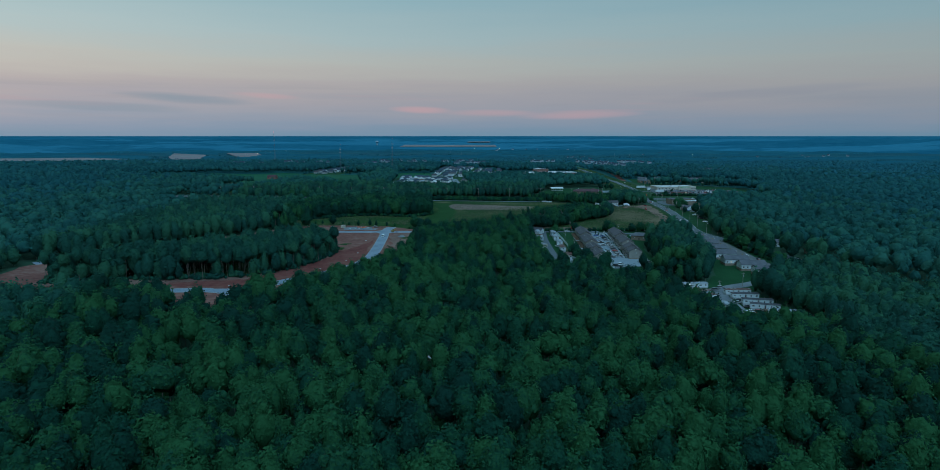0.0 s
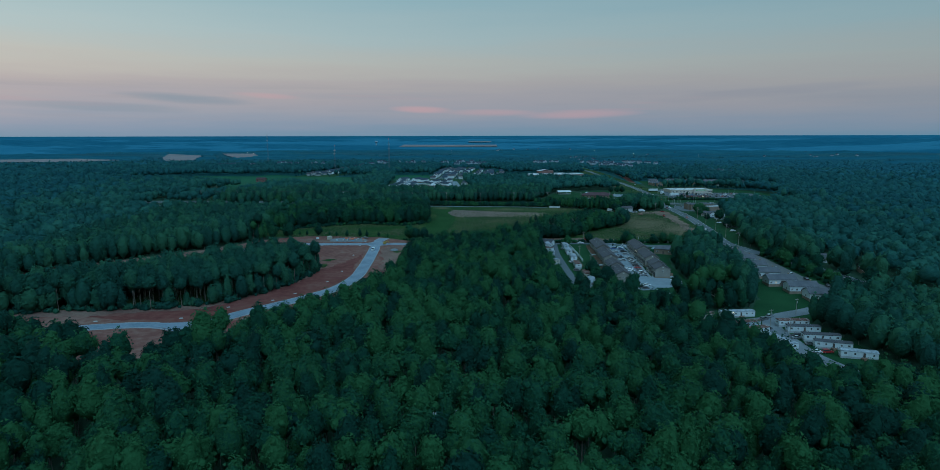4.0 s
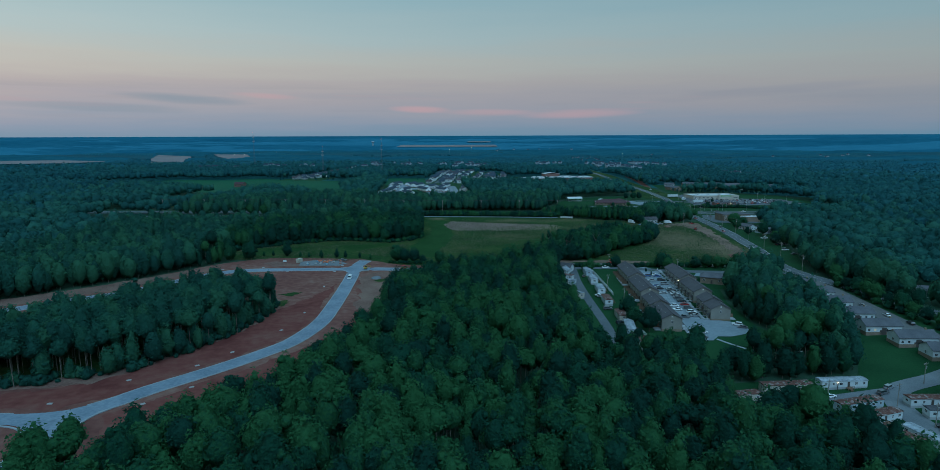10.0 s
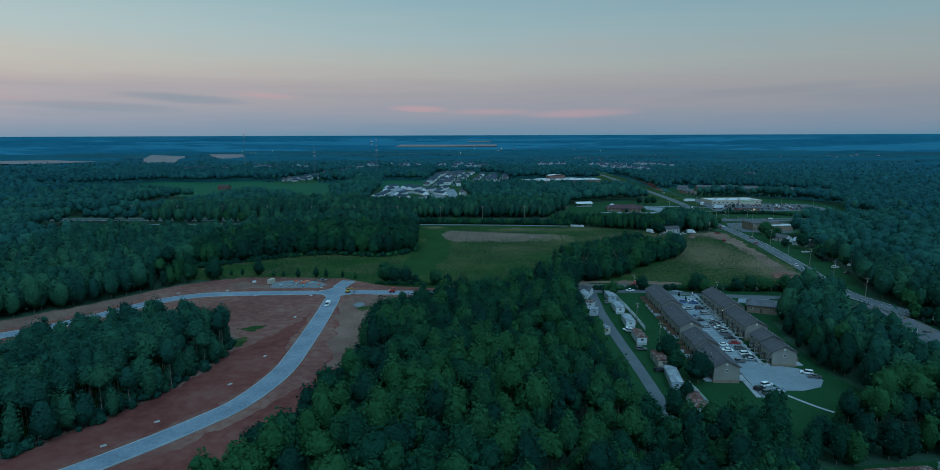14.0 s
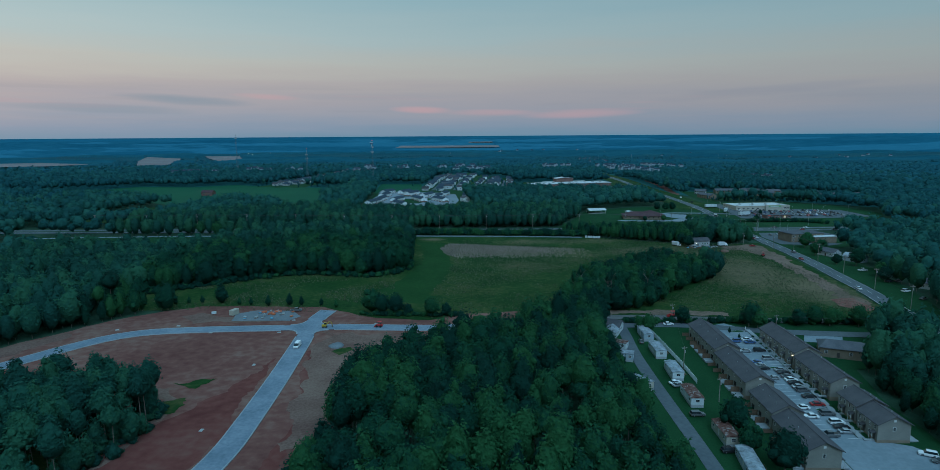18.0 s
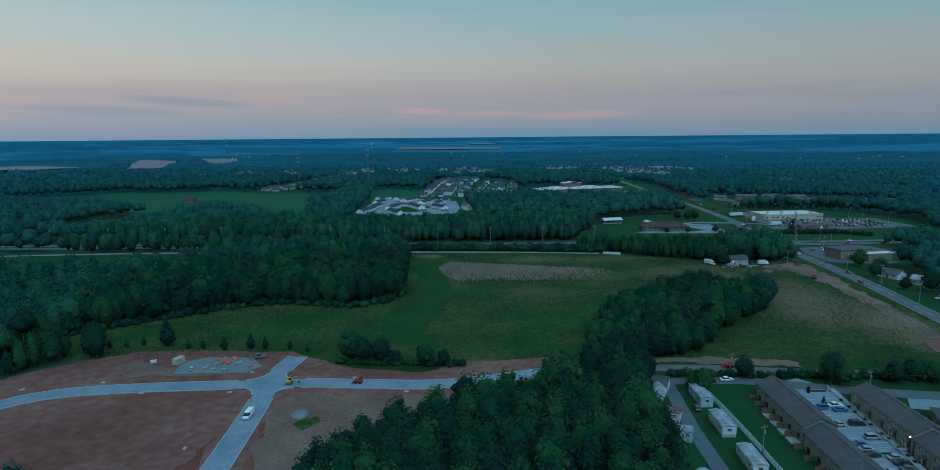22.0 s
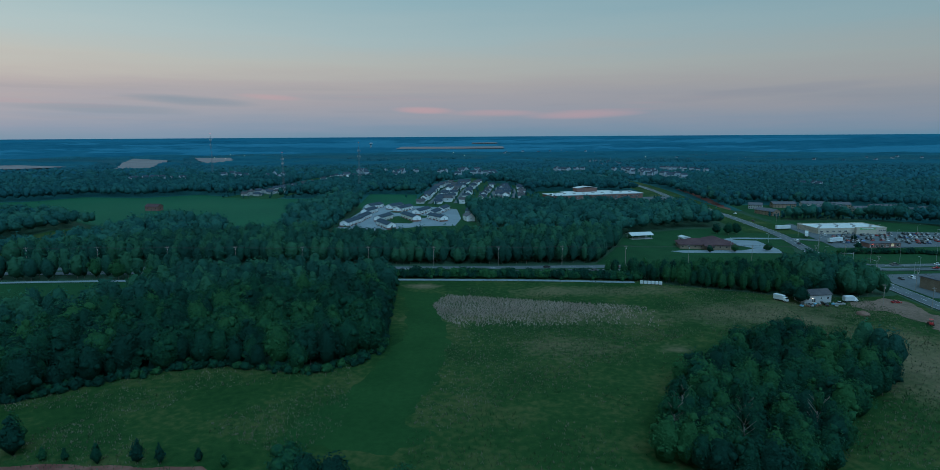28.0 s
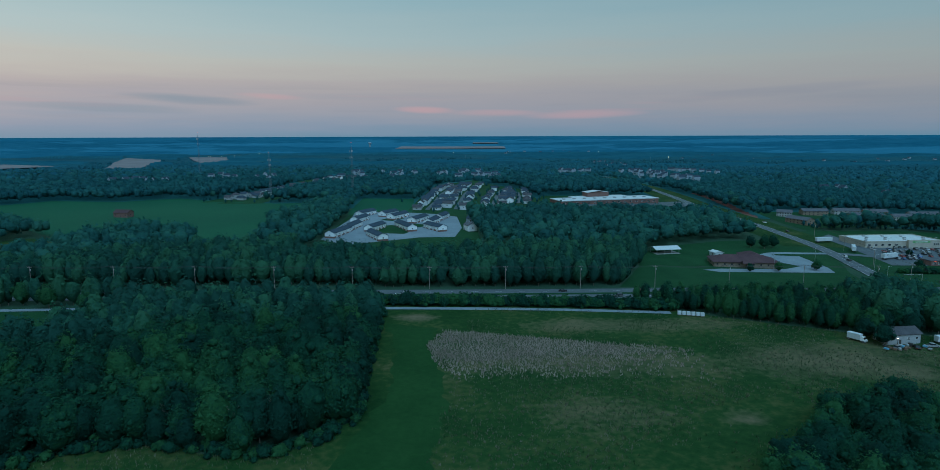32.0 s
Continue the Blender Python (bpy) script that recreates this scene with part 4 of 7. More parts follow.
M_lampglass = plain("lamp_glass", (0.55, 0.57, 0.58), 0.15)
M_taillamp = plain("red_lamp_glass", (0.35, 0.02, 0.02), 0.2)
M_yellow = plain("machine_yellow", (0.385, 0.252, 0.021), 0.5)
M_orange = plain("machine_red", (0.42, 0.022, 0.022), 0.5)
M_track = plain("track_steel", (0.05, 0.048, 0.045), 0.7)
M_block = plain("precast_concrete", (0.315, 0.3225, 0.315), 0.85)
M_pipe = plain("orange_pipe", (0.5, 0.12, 0.05), 0.5)
M_tarp = plain("blue_tarp", (0.10, 0.30, 0.42), 0.6)
M_sign = plain("sign_face", (0.12, 0.32, 0.13), 0.5)
M_bulb = material("lamp_bulb", (0.9, 0.8, 0.6), (1, 0.9, 0.7), emit=((1.0, 0.8, 0.5), 5))
M_redbulb = material("red_signal", (0.8, 0.1, 0.05), (0.9, 0.15, 0.1), emit=((1.0, 0.08, 0.05), 1.2))
PAINTS = {"white": plain("white_paint", (0.68, 0.70, 0.71), 0.3, spec=0.5, wear=0.03), "silver": plain("silver_paint", (0.36, 0.38, 0.40), 0.3, 0.5, wear=0.03), "grey": plain("grey_paint", (0.13, 0.135, 0.14), 0.3, 0.3, wear=0.03),
          "black": plain("black_paint", (0.02, 0.021, 0.023), 0.25, spec=0.5, wear=0.03), "red": plain("red_paint", (0.30, 0.02, 0.02), 0.3, wear=0.03), "blue": plain("blue_paint", (0.04, 0.10, 0.24), 0.3, wear=0.03)}


def thing(name, x, y, rot=0.0, label="", category="", group="", up=0.0, kind=""):
    e = new(name)
    e.empty_display_size = 0.5
    e.matrix_basis = pose(x, y, gz(x, y) + 0.17 + up, 0, 0, rot)
    return tagged(e, label, category, group, kind)


def part(name, bm, mat, parent, label=""):
    me = bpy.data.meshes.new(name)
    bmesh.ops.recalc_face_normals(bm, faces=bm.faces)
    bm.to_mesh(me)
    bm.free()
    me.materials.append(mat)
    ob = new(name, me)
    ob.parent = parent
    if label:
        ob["label"] = label
    return ob


def shared(name, me, parent, m=None):
    ob = new(name, me)
    ob.parent = parent
    if m is not None:
        ob.matrix_basis = m
    return ob


def block(bm, x0, x1, y0, y1, z0, z1, bevel=0.0):
    vs = [bm.verts.new((a, b, c)) for a in (x0, x1) for b in (y0, y1) for c in (z0, z1)]
    fs = [bm.faces.new([vs[i] for i in q]) for q in ((0, 1, 3, 2), (4, 6, 7, 5), (0, 4, 5, 1), (2, 3, 7, 6), (0, 2, 6, 4), (1, 5, 7, 3))]
    if bevel:
        bmesh.ops.bevel(bm, geom=list({e for f in fs for e in f.edges}), offset=bevel, segments=1, affect="EDGES")
    return bm


def a_box(x0, x1, y0, y1, z0, z1, bevel=0.0):
    return block(bmesh.new(), x0, x1, y0, y1, z0, z1, bevel)


def tube(bm, p, q, a, b=None, sides=6):
    """A tapering round bar from p to q."""
    p, q = Vector(p), Vector(q)
    b = a if b is None else b
    t = (q - p).to_track_quat("Z", "Y").to_matrix()
    rings = []
    for c, r in ((p, a), (q, b)):
        rings.append([bm.verts.new(c + t @ Vector((math.cos(i * 6.2832 / sides) * r, math.sin(i * 6.2832 / sides) * r, 0))) for i in range(sides)])
    for i in range(sides):
        k = (i + 1) % sides
        bm.faces.new((rings[0][i], rings[0][k], rings[1][k], rings[1][i]))
    bm.faces.new(rings[0])
    bm.faces.new(rings[1])
    return bm


def gable(x0, x1, y0, y1, z, rise, over=0.5, thick=0.2, hip=0.0):
    """A ridged roof along y with eaves, hipped at the ends when hip is set; it is a closed slab with thickness."""
    bm = bmesh.new()
    x0, x1, y0, y1 = x0 - over, x1 + over, y0 - over, y1 + over
    xm = (x0 + x1) / 2
    top, low = [], []
    for zz, lst in ((z + thick, top), (z, low)):
        lst += [bm.verts.new(c) for c in ((x0, y0, zz), (x1, y0, zz), (x1, y1, zz), (x0, y1, zz), (xm, y0 + hip, zz + rise), (xm, y1 - hip, zz + rise))]
    for q in ((0, 4, 5, 3), (1, 2, 5, 4), (0, 1, 4), (2, 3, 5)):
        if hip or len(q) == 4:
            bm.faces.new([top[i] for i in q])
            bm.faces.new([low[i] for i in q][::-1])
        else:
            pass
    loop = (0, 1, 2, 3) if hip else (0, 4, 1, 2, 5, 3)
    for a, b in zip(loop, loop[1:] + loop[:1]):
        bm.faces.new((top[a], low[a], low[b], top[b]))
    return bm


def gable_walls(x0, x1, y0, y1, z0, z1, rise):
    """Four walls with pointed ends under a ridge along y."""
    bm = bmesh.new()
    xm = (x0 + x1) / 2
    p = [bm.verts.new(c) for c in ((x0, y0, z0), (x1, y0, z0), (x1, y1, z0), (x0, y1, z0), (x0, y0, z1), (x1, y0, z1), (x1, y1, z1), (x0, y1, z1), (xm, y0, z1 + rise), (xm, y1, z1 + rise))]
    for q in ((0, 1, 5, 8, 4), (2, 3, 7, 9, 6), (1, 2, 6, 5), (3, 0, 4, 7), (0, 3, 2, 1), (4, 8, 9, 7), (8, 5, 6, 9)):
        bm.faces.new([p[i] for i in q])
    return bm


PANES = {}


def window(parent, x, y, z, w, h, face, lit=False, whole=False):
    """A framed window on a wall that looks along face (a sign and axis: -x, +x, -y, +y), at its middle."""
    k = (round(w, 2), round(h, 2), lit)
    if k not in PANES:
        fr = bmesh.new()
        t = 0.09
        for a in ((-w / 2, -w / 2 + t, -h / 2, h / 2), (w / 2 - t, w / 2, -h / 2, h / 2), (-w / 2 + t, w / 2 - t, h / 2 - t, h / 2), (-w / 2 + t, w / 2 - t, -h / 2, -h / 2 + t), (-w / 2 + t, w / 2 - t, -0.03, 0.03)):
            block(fr, a[0], a[1], -0.06, 0.03, a[2], a[3])
        gl = a_box(-w / 2 + t, w / 2 - t, -0.03, 0.02, -h / 2 + t, h / 2 - t)
        out = []
        for nm, bm, mt in (("window", fr, M_trim), ("pane", gl, M_lit if lit else M_glass)):
            me = bpy.data.meshes.new(nm)
            bm.to_mesh(me)
            bm.free()
            me.materials.append(mt)
            out.append(me)
        PANES[k] = out
    rot = {"-y": 0, "+x": 90, "+y": 180, "-x": -90}[face]
    if whole:
        if (k, 1) not in PANES:
            me = PANES[k][1].copy()
            me.name = "window"
            PANES[k, 1] = me
        return shared("window", PANES[k, 1], parent, pose(x, y, z, 0, 0, rot))
    f = shared("window", PANES[k][0], parent, pose(x, y, z, 0, 0, rot))
    shared("pane", PANES[k][1], f)
    return f


def door(parent, x, y, z, face, mat=None, w=1.0, h=2.05):
    d = part("door", a_box(-w / 2, w / 2, -0.06, 0.04, 0, h), mat or M_door, parent)
    d.matrix_basis = pose(x, y, z, 0, 0, {"-y": 0, "+x": 90, "+y": 180, "-x": -90}[face])
    return d


# ---- vehicles ----
CARS = {}


def profile(bm, pts, y0, y1, pinch=0.0):
    """A side outline drawn across the width; pinch narrows the upper points."""
    top = max(p[1] for p in pts)
    low = min(p[1] for p in pts)
    rows = []
    for s, yy in ((-1, y0), (1, y1)):
        rows.append([bm.verts.new((px, yy - s * pinch * (pz - low) / (top - low), pz)) for px, pz in pts])
    n = len(pts)
    for i in range(n):
        k = (i + 1) % n
        bm.faces.new((rows[0][i], rows[0][k], rows[1][k], rows[1][i]))
    bm.faces.new(rows[0][::-1])
    bm.faces.new(rows[1])
    return bm


def vehicle(kind, colour, x, y, rot, group="", up=0.0):
    """A parked car, pick-up, van or box truck whose nose points along its own x."""
    far = y > 840
    key = (kind, colour, far)
    m = pose(x, y, gz(x, y) + up, 0, 0, rot)
    if key in CARS:
        v = copy_thing(CARS[key], m)
        if group:
            v["group"] = group
        return v
    words = {"sedan": "saloon car", "suv": "sport utility vehicle", "pickup": "pick-up truck", "van": "cargo van", "box": "box truck"}[kind]
    e = tagged(new({"sedan": "car", "suv": "car", "pickup": "pickup_truck", "van": "van", "box": "box_truck"}[kind]), f"{colour} {words} parked with its wheels straight", {"sedan": "car", "suv": "car", "pickup": "truck", "van": "van", "box": "truck"}[kind], group)
    e.matrix_basis = m
    L, W = {"sedan": (4.7, 1.82), "suv": (4.8, 1.9), "pickup": (5.7, 1.95), "van": (5.8, 2.0), "box": (7.4, 2.3)}[kind]
    h, w = L / 2, W / 2
    r = 0.34 if kind != "box" else 0.45
    body = bmesh.new()
    if kind == "box":
        profile(body, [(h - 2.0, 0.5), (h, 0.5), (h, 1.25), (h - 0.55, 1.4), (h - 0.9, 2.3), (h - 2.0, 2.35)], -w * 0.9, w * 0.9, 0.06)
        part("body", body, PAINTS[colour], e)
        part("cargo_box", a_box(-h, h - 2.1, -w, w, 0.75, 3.2, 0.05), M_white, e)
        part("chassis", a_box(-h, h - 1.5, -0.5, 0.5, 0.45, 0.74), M_track, e)
        part("windscreen", profile(bmesh.new(), [(h - 0.62, 1.5), (h - 0.5, 1.45), (h - 0.82, 2.22), (h - 0.95, 2.2)], -w * 0.8, w * 0.8), M_glass, e)
    else:
        z0, bel = 0.28, {"sedan": 0.88, "suv": 1.0, "pickup": 1.05, "van": 1.15}[kind]
        profile(body, [(-h, 0.4), (-h + 0.15, z0), (h - 0.15, z0), (h, 0.42), (h - 0.05, bel - 0.2), (h - 0.9, bel - 0.05), (h - 1.2, bel), (-h + 0.3, bel), (-h, bel - 0.1)], -w, w, 0.06)
        bmesh.ops.bevel(body, geom=list(body.edges), offset=0.04, segments=1, affect="EDGES")
        part("body", body, PAINTS[colour], e)
        a, b, c, d, t = {"sedan": (h - 1.3, h - 2.05, -h + 1.35, -h + 0.55, 1.43), "suv": (h - 1.25, h - 1.95, -h + 0.45, -h + 0.12, 1.72), "pickup": (h - 1.5, h - 2.1, h - 3.5, h - 3.75, 1.8), "van": (h - 0.7, h - 1.5, -h + 0.15, -h + 0.03, 2.1)}[kind]
        part("cabin_glass", profile(bmesh.new(), [(a, bel - 0.02), (b, t - 0.06), (c, t - 0.06), (d, bel - 0.02)], -w + 0.1, w - 0.1, 0.14), M_glass, e)
        part("roof", profile(bmesh.new(), [(b + 0.12, t - 0.07), (b - 0.05, t), (c + 0.05, t), (c - 0.1, t - 0.07)], -w + 0.22, w - 0.22, 0.04), PAINTS[colour], e)
        if kind == "pickup":
            part("bed", a_box(-h + 0.25, h - 3.9, -w + 0.2, w - 0.2, bel - 0.3, bel + 0.012), M_track, e)
        if kind == "van":
            part("cargo_side", a_box(-h + 0.1, h - 2.0, -w + 0.06, w - 0.06, bel - 0.02, t - 0.12), PAINTS[colour], e)
        for s in (-1, 1) if not far else ():
            part("headlight", a_box(h - 0.14, h + 0.015, s * (w - 0.38) - 0.16, s * (w - 0.38) + 0.16, bel - 0.38, bel - 0.22), M_lampglass, e)
            part("tail_light", a_box(-h - 0.015, -h + 0.1, s * (w - 0.28) - 0.12, s * (w - 0.28) + 0.12, bel - 0.34, bel - 0.12), M_taillamp, e)
    wh = None
    for sx in (h - 0.95, -h + 1.0):
        for s in (-1, 1):
            if wh is None:
                wh = part("wheel", tube(bmesh.new(), (0, -0.11, 0), (0, 0.11, 0), r, sides=12), M_tyre, e)
                rm = None if far else part("rim", tube(bmesh.new(), (0, -0.125, 0), (0, 0.125, 0), r * 0.6, sides=8), M_rim, wh)
                one = wh
            else:
                one = shared("wheel", wh.data, e)
                if rm:
                    shared("rim", rm.data, one)
            one.matrix_basis = pose(sx, s * (w - 0.12), r)
    CARS[key] = e
    return e


# ---- building site ----
sheet("damp_clay", [(-99, 396), (-92, 420), (-88, 440), (-80, 462), (-68, 490), (-63, 515), (-62, 490), (-61, 460), (-61, 440), (-64, 425), (-70, 408), (-78, 395), (-90, 378), (-105, 356), (-120, 341), (-150, 340), (-170, 343), (-130, 357), (-114, 370)], 0.24, M_clay_dark, "damp dark red clay bank beside the new road", "clay bank", wild=3.2, step=8, edge=2.0)
sheet("damp_clay", [(-52, 520), (-48, 495), (-44, 470), (-42, 450), (-45, 430), (-50, 415), (-60, 396), (-70, 380), (-84, 364), (-96, 348), (-104, 336), (-98, 324), (-84, 332), (-70, 350), (-55, 375), (-44, 400), (-38, 425), (-40, 455), (-44, 490), (-48, 520)], 0.25, M_clay_dark, "damp dark red clay shoulder beside the new road", "clay bank", wild=2.4000000000000004, step=8, edge=2.0)
sheet("straw_cover", [(-51, 530), (-48, 500), (-43, 465), (-40, 440), (-28, 445), (-26, 470), (-20, 490), (-8, 500), (5, 512), (20, 524), (15, 538), (-10, 540), (-40, 543)], 0.26, M_straw, "pale straw mulch spread over clay", "straw", wild=3.6, step=8, edge=1.8)
sheet("straw_cover", [(-101, 394), (-92, 414), (-84, 440), (-82, 470), (-92, 482), (-112, 486), (-105, 476), (-90, 474), (-85, 466), (-85, 445), (-92, 418), (-104, 396), (-125, 372), (-170, 356), (-230, 342), (-230, 332), (-165, 347), (-120, 362)], 0.27, M_straw, "pale straw strip along the wood's edge", "straw", wild=2.7, step=8, edge=1.8)
sheet("straw_cover", [(-125, 566), (-112, 558), (-80, 559), (-78, 564), (-100, 567), (-118, 573)], 0.27, M_straw, "pale raked earth near the stored pipes", "straw", wild=3.6, step=6, edge=1.8)
sheet("straw_cover", [(-250, 420), (-225, 440), (-200, 465), (-182, 486), (-168, 506), (-156, 535), (-162, 540), (-180, 513), (-200, 487), (-225, 462), (-255, 440)], 0.27, M_straw, "pale straw slope below the western wood", "straw", wild=2.7, step=8, edge=1.8)
sheet("weed_patch", [(-91, 487), (-84, 490), (-78, 492.5), (-79, 487), (-84, 483.5)], 0.3, M_meadow, "small patch of green weeds on clay", "weeds", wild=3.0, step=3, edge=0.9)
sheet("weed_patch", [(-93, 468), (-88, 473), (-83, 476), (-80, 470), (-83, 462), (-88, 460)], 0.31, M_meadow, "green weeds at the foot of the trees", "weeds", wild=3.0, step=3, edge=1.0)
sheet("weed_patch", [(-42, 519), (-38, 516), (-33, 521), (-35, 524), (-40, 523)], 0.3, M_meadow, "weeds round a gravel heap", "weeds", wild=1.5, step=3, edge=2)
sheet("gravel_pad", [(-97, 561), (-70, 561), (-66, 568), (-72, 577), (-90, 578), (-99, 572)], 0.3, M_gravel, "dark gravel storage pad on red clay", "gravel pad", wild=1.0, step=5, edge=3)

for nm, flare, arc in (("road_corner", [(-118, 335), (-106, 341), (-107.5, 335), (-109, 327), (-109.5, 318), (-114, 318)], [(-104, 342.5), (-106.5, 338), (-108, 331), (-108.6, 324), (-108.4, 318)]),
                       ("road_corner", [(-116, 335), (-131, 331), (-124, 329), (-119.5, 325), (-117, 318), (-112, 318)], [(-131, 329.6), (-124.5, 328), (-120, 324), (-117.4, 318), (-116, 314)])):
    sheet(nm, flare, 0.37, M_newroad, "flared paved corner of the branch road", "road", step=3, edge=1.5)
    strip("kerb", spline(arc, 1.5), [-0.28, 0.28], 0.5, M_kerb, 0.3, label="pale concrete kerb round the branch corner", category="kerb")
# rounded corners of the crossing
for sx, sy in ((-1, -1), (1, -1), (-1, 1), (1, 1)):
    cx, cy = -58.0, 550.9
    r = 6.0
    arc = [(cx + sx * (3.6 + r) - sx * r * math.cos(a), cy + sy * (3.5 + r) - sy * r * math.sin(a)) for a in np.linspace(0, math.pi / 2, 8)]
    sheet("road_corner", [(cx + sx * 2.5, cy + sy * 2.5), (cx + sx * 2.5, cy + sy * (3.5 + r))] + arc + [(cx + sx * (3.6 + r), cy + sy * 2.5)], 0.37, M_newroad, "rounded paved corner of the road crossing", "road", step=3, edge=1.5)
    strip("kerb", np.array(arc), [-0.25, 0.3], 0.52, M_kerb, 0.3, label="pale concrete kerb rounding the crossing", category="kerb")


def inlet(x, y, rot):
    e = thing("drain_inlet", x, y, rot, "pale precast concrete drain inlet set in clay", "drain", "drain inlets", 0.05)
    part("box", a_box(-0.8, 0.8, -0.5, 0.5, -0.2, 0.22, 0.05), M_block, e)
    part("lid", a_box(-0.6, 0.6, -0.35, 0.35, 0.22, 0.3, 0.03), M_steel, e)


for q in ((-69, 505, 90), (-68, 452, 80), (-72, 424, 60), (-84, 395, 40), (-92, 380, 40), (-86, 360, 40), (-96, 346, 40), (-110, 365, 40), (-125, 345, 10), (-160, 337, 10), (-118, 552, 0), (-100, 543, 0), (-70, 544, 0), (-68, 562, 20), (-8, 543, 0), (-28, 556, 0), (-142, 545, 30), (-178, 470, 50)):
    inlet(*q)


def excavator(x, y, rot):
    e = thing("excavator", x, y, rot, "small yellow tracked excavator with folded arm", "excavator", up=0.2)
    e.matrix_basis = e.matrix_basis @ Matrix.Diagonal((0.76, 0.76, 0.76, 1))
    for s in (-1, 1):
        part("track", a_box(-1.6, 1.6, s * 1.0 - 0.28, s * 1.0 + 0.28, 0, 0.75, 0.2), M_track, e)
    part("undercarriage", a_box(-0.8, 0.8, -0.7, 0.7, 0.35, 0.8), M_track, e)
    part("house", a_box(-1.7, 0.9, -1.15, 1.15, 0.85, 1.75, 0.15), M_yellow, e)
    part("cab", a_box(-0.3, 1.1, 0.1, 1.15, 1.7, 2.85, 0.12), M_glass, e)
    part("cab_roof", a_box(-0.35, 1.15, 0.05, 1.2, 2.85, 2.95, 0.03), M_yellow, e)
    part("boom", tube(tube(bmesh.new(), (0.8, -0.4, 1.3), (2.6, -0.4, 3.6), 0.28, 0.22), (2.6, -0.4, 3.6), (4.0, -0.4, 3.4), 0.22, 0.18), M_yellow, e)
    part("arm", tube(bmesh.new(), (4.0, -0.4, 3.5), (4.7, -0.4, 1.2), 0.2, 0.14), M_yellow, e)
    part("bucket", a_box(4.2, 5.0, -0.85, 0.05, 0.5, 1.2, 0.15), M_track, e)


def tractor(x, y, rot, label, up=0.15):
    e = thing("compact_loader", x, y, rot, label, "loader", up=up)
    for sx in (-0.9, 0.9):
        for s in (-1, 1):
            part("wheel", tube(bmesh.new(), (sx, s * 0.95 - 0.2, 0.5), (sx, s * 0.95 + 0.2, 0.5), 0.52, sides=10), M_tyre, e)
    part("body", a_box(-1.6, 1.3, -0.75, 0.75, 0.5, 1.35, 0.15), M_orange, e)
    part("seat", a_box(-0.9, -0.3, -0.35, 0.35, 1.35, 1.9, 0.08), M_track, e)
    for sx in (-1.0, 0.5):
        for s in (-0.65, 0.65):
            part("post", tube(bmesh.new(), (sx, s, 1.3), (sx, s, 2.6), 0.05), M_track, e)
    part("canopy", a_box(-1.2, 0.7, -0.85, 0.85, 2.6, 2.7, 0.03), M_orange, e)
    part("bucket", profile(bmesh.new(), [(1.5, 0.1), (2.5, 0.1), (2.3, 0.3), (1.7, 0.9)], -1.1, 1.1), M_orange, e)
    for s in (-0.9, 0.9):
        part("lift_arm", tube(bmesh.new(), (-0.6, s, 1.4), (1.7, s, 0.6), 0.09), M_orange, e)


excavator(-51, 550.7, 5)
tractor(-26, 551, 170, "red compact loader with canopy on the new road")
vehicle("van", "white", -57.2, 525, -92, up=0.36)
vehicle("pickup", "white", -8, 516, 60, up=0.3)


def container(x, y, rot):
    e = thing("shipping_container", x, y, rot, "beige steel storage container on the gravel", "container", up=0.15)
    part("body", a_box(-2.2, 2.2, -1.2, 1.2, 0.1, 2.55), M_cream, e)
    for i in range(10):
        for s in (-1, 1):
            part("rib", a_box(-2.05 + i * 0.42, -1.9 + i * 0.42, s * 1.22 - 0.03, s * 1.22 + 0.03, 0.25, 2.4), M_cream, e)
    for s in (-0.6, 0.6):
        part("door", a_box(2.2, 2.26, s - 0.55, s + 0.55, 0.2, 2.45), M_cream, e)


container(-99, 570.5, 70)


def stack(name, x, y, rot, mat, label, long, thick, rows, group="stored building materials"):
    e = thing(name, x, y, rot, label, "materials", group, 0.15)
    me = None
    for i in range(rows):
        for j in range(rows - i):
            c = (j - (rows - i - 1) / 2) * thick * 2.05
            if me is None:
                ob = part("pipe", tube(bmesh.new(), (-long / 2, 0, 0), (long / 2, 0, 0), thick, sides=8), mat, e)
                me = ob.data
            else:
                ob = shared("pipe", me, e)
            ob.matrix_basis = pose(0, c, thick + i * thick * 1.75)


def pallet(x, y, rot, mat, label, w=1.6, h=0.9):
    e = thing("pallet_load", x, y, rot, label, "materials", "stored building materials", 0.15)
    part("pallet", a_box(-w / 2 - 0.05, w / 2 + 0.05, -0.6, 0.6, 0, 0.14), M_fencewood, e)
    part("load", a_box(-w / 2, w / 2, -0.55, 0.55, 0.14, h, 0.06), mat, e)


srng = random.Random(3)
for q in ((-86, 574, 20), (-82, 572, 75), (-79, 575, 10), (-76, 571, 60), (-84, 569, 100)):
    stack("pipe_stack", *q, M_pipe if srng.random() < 0.6 else M_steel, "stack of orange and grey drain pipes on gravel", 3.4, 0.16, 3)
for i in range(16):
    pallet(srng.uniform(-93, -70), srng.uniform(563, 577), srng.uniform(0, 180), srng.choice([M_block, M_pipe, M_tarp, M_steel, M_white]), "strapped pallet load on the gravel pad", srng.uniform(0.7, 1.5), srng.uniform(0.4, 0.9))
vehicle("pickup", "grey", -70.5, 577, 10, up=0.3)
pallet(-109, 571, 20, M_white, "white wrapped pallet load on clay", 2.2, 1.2)


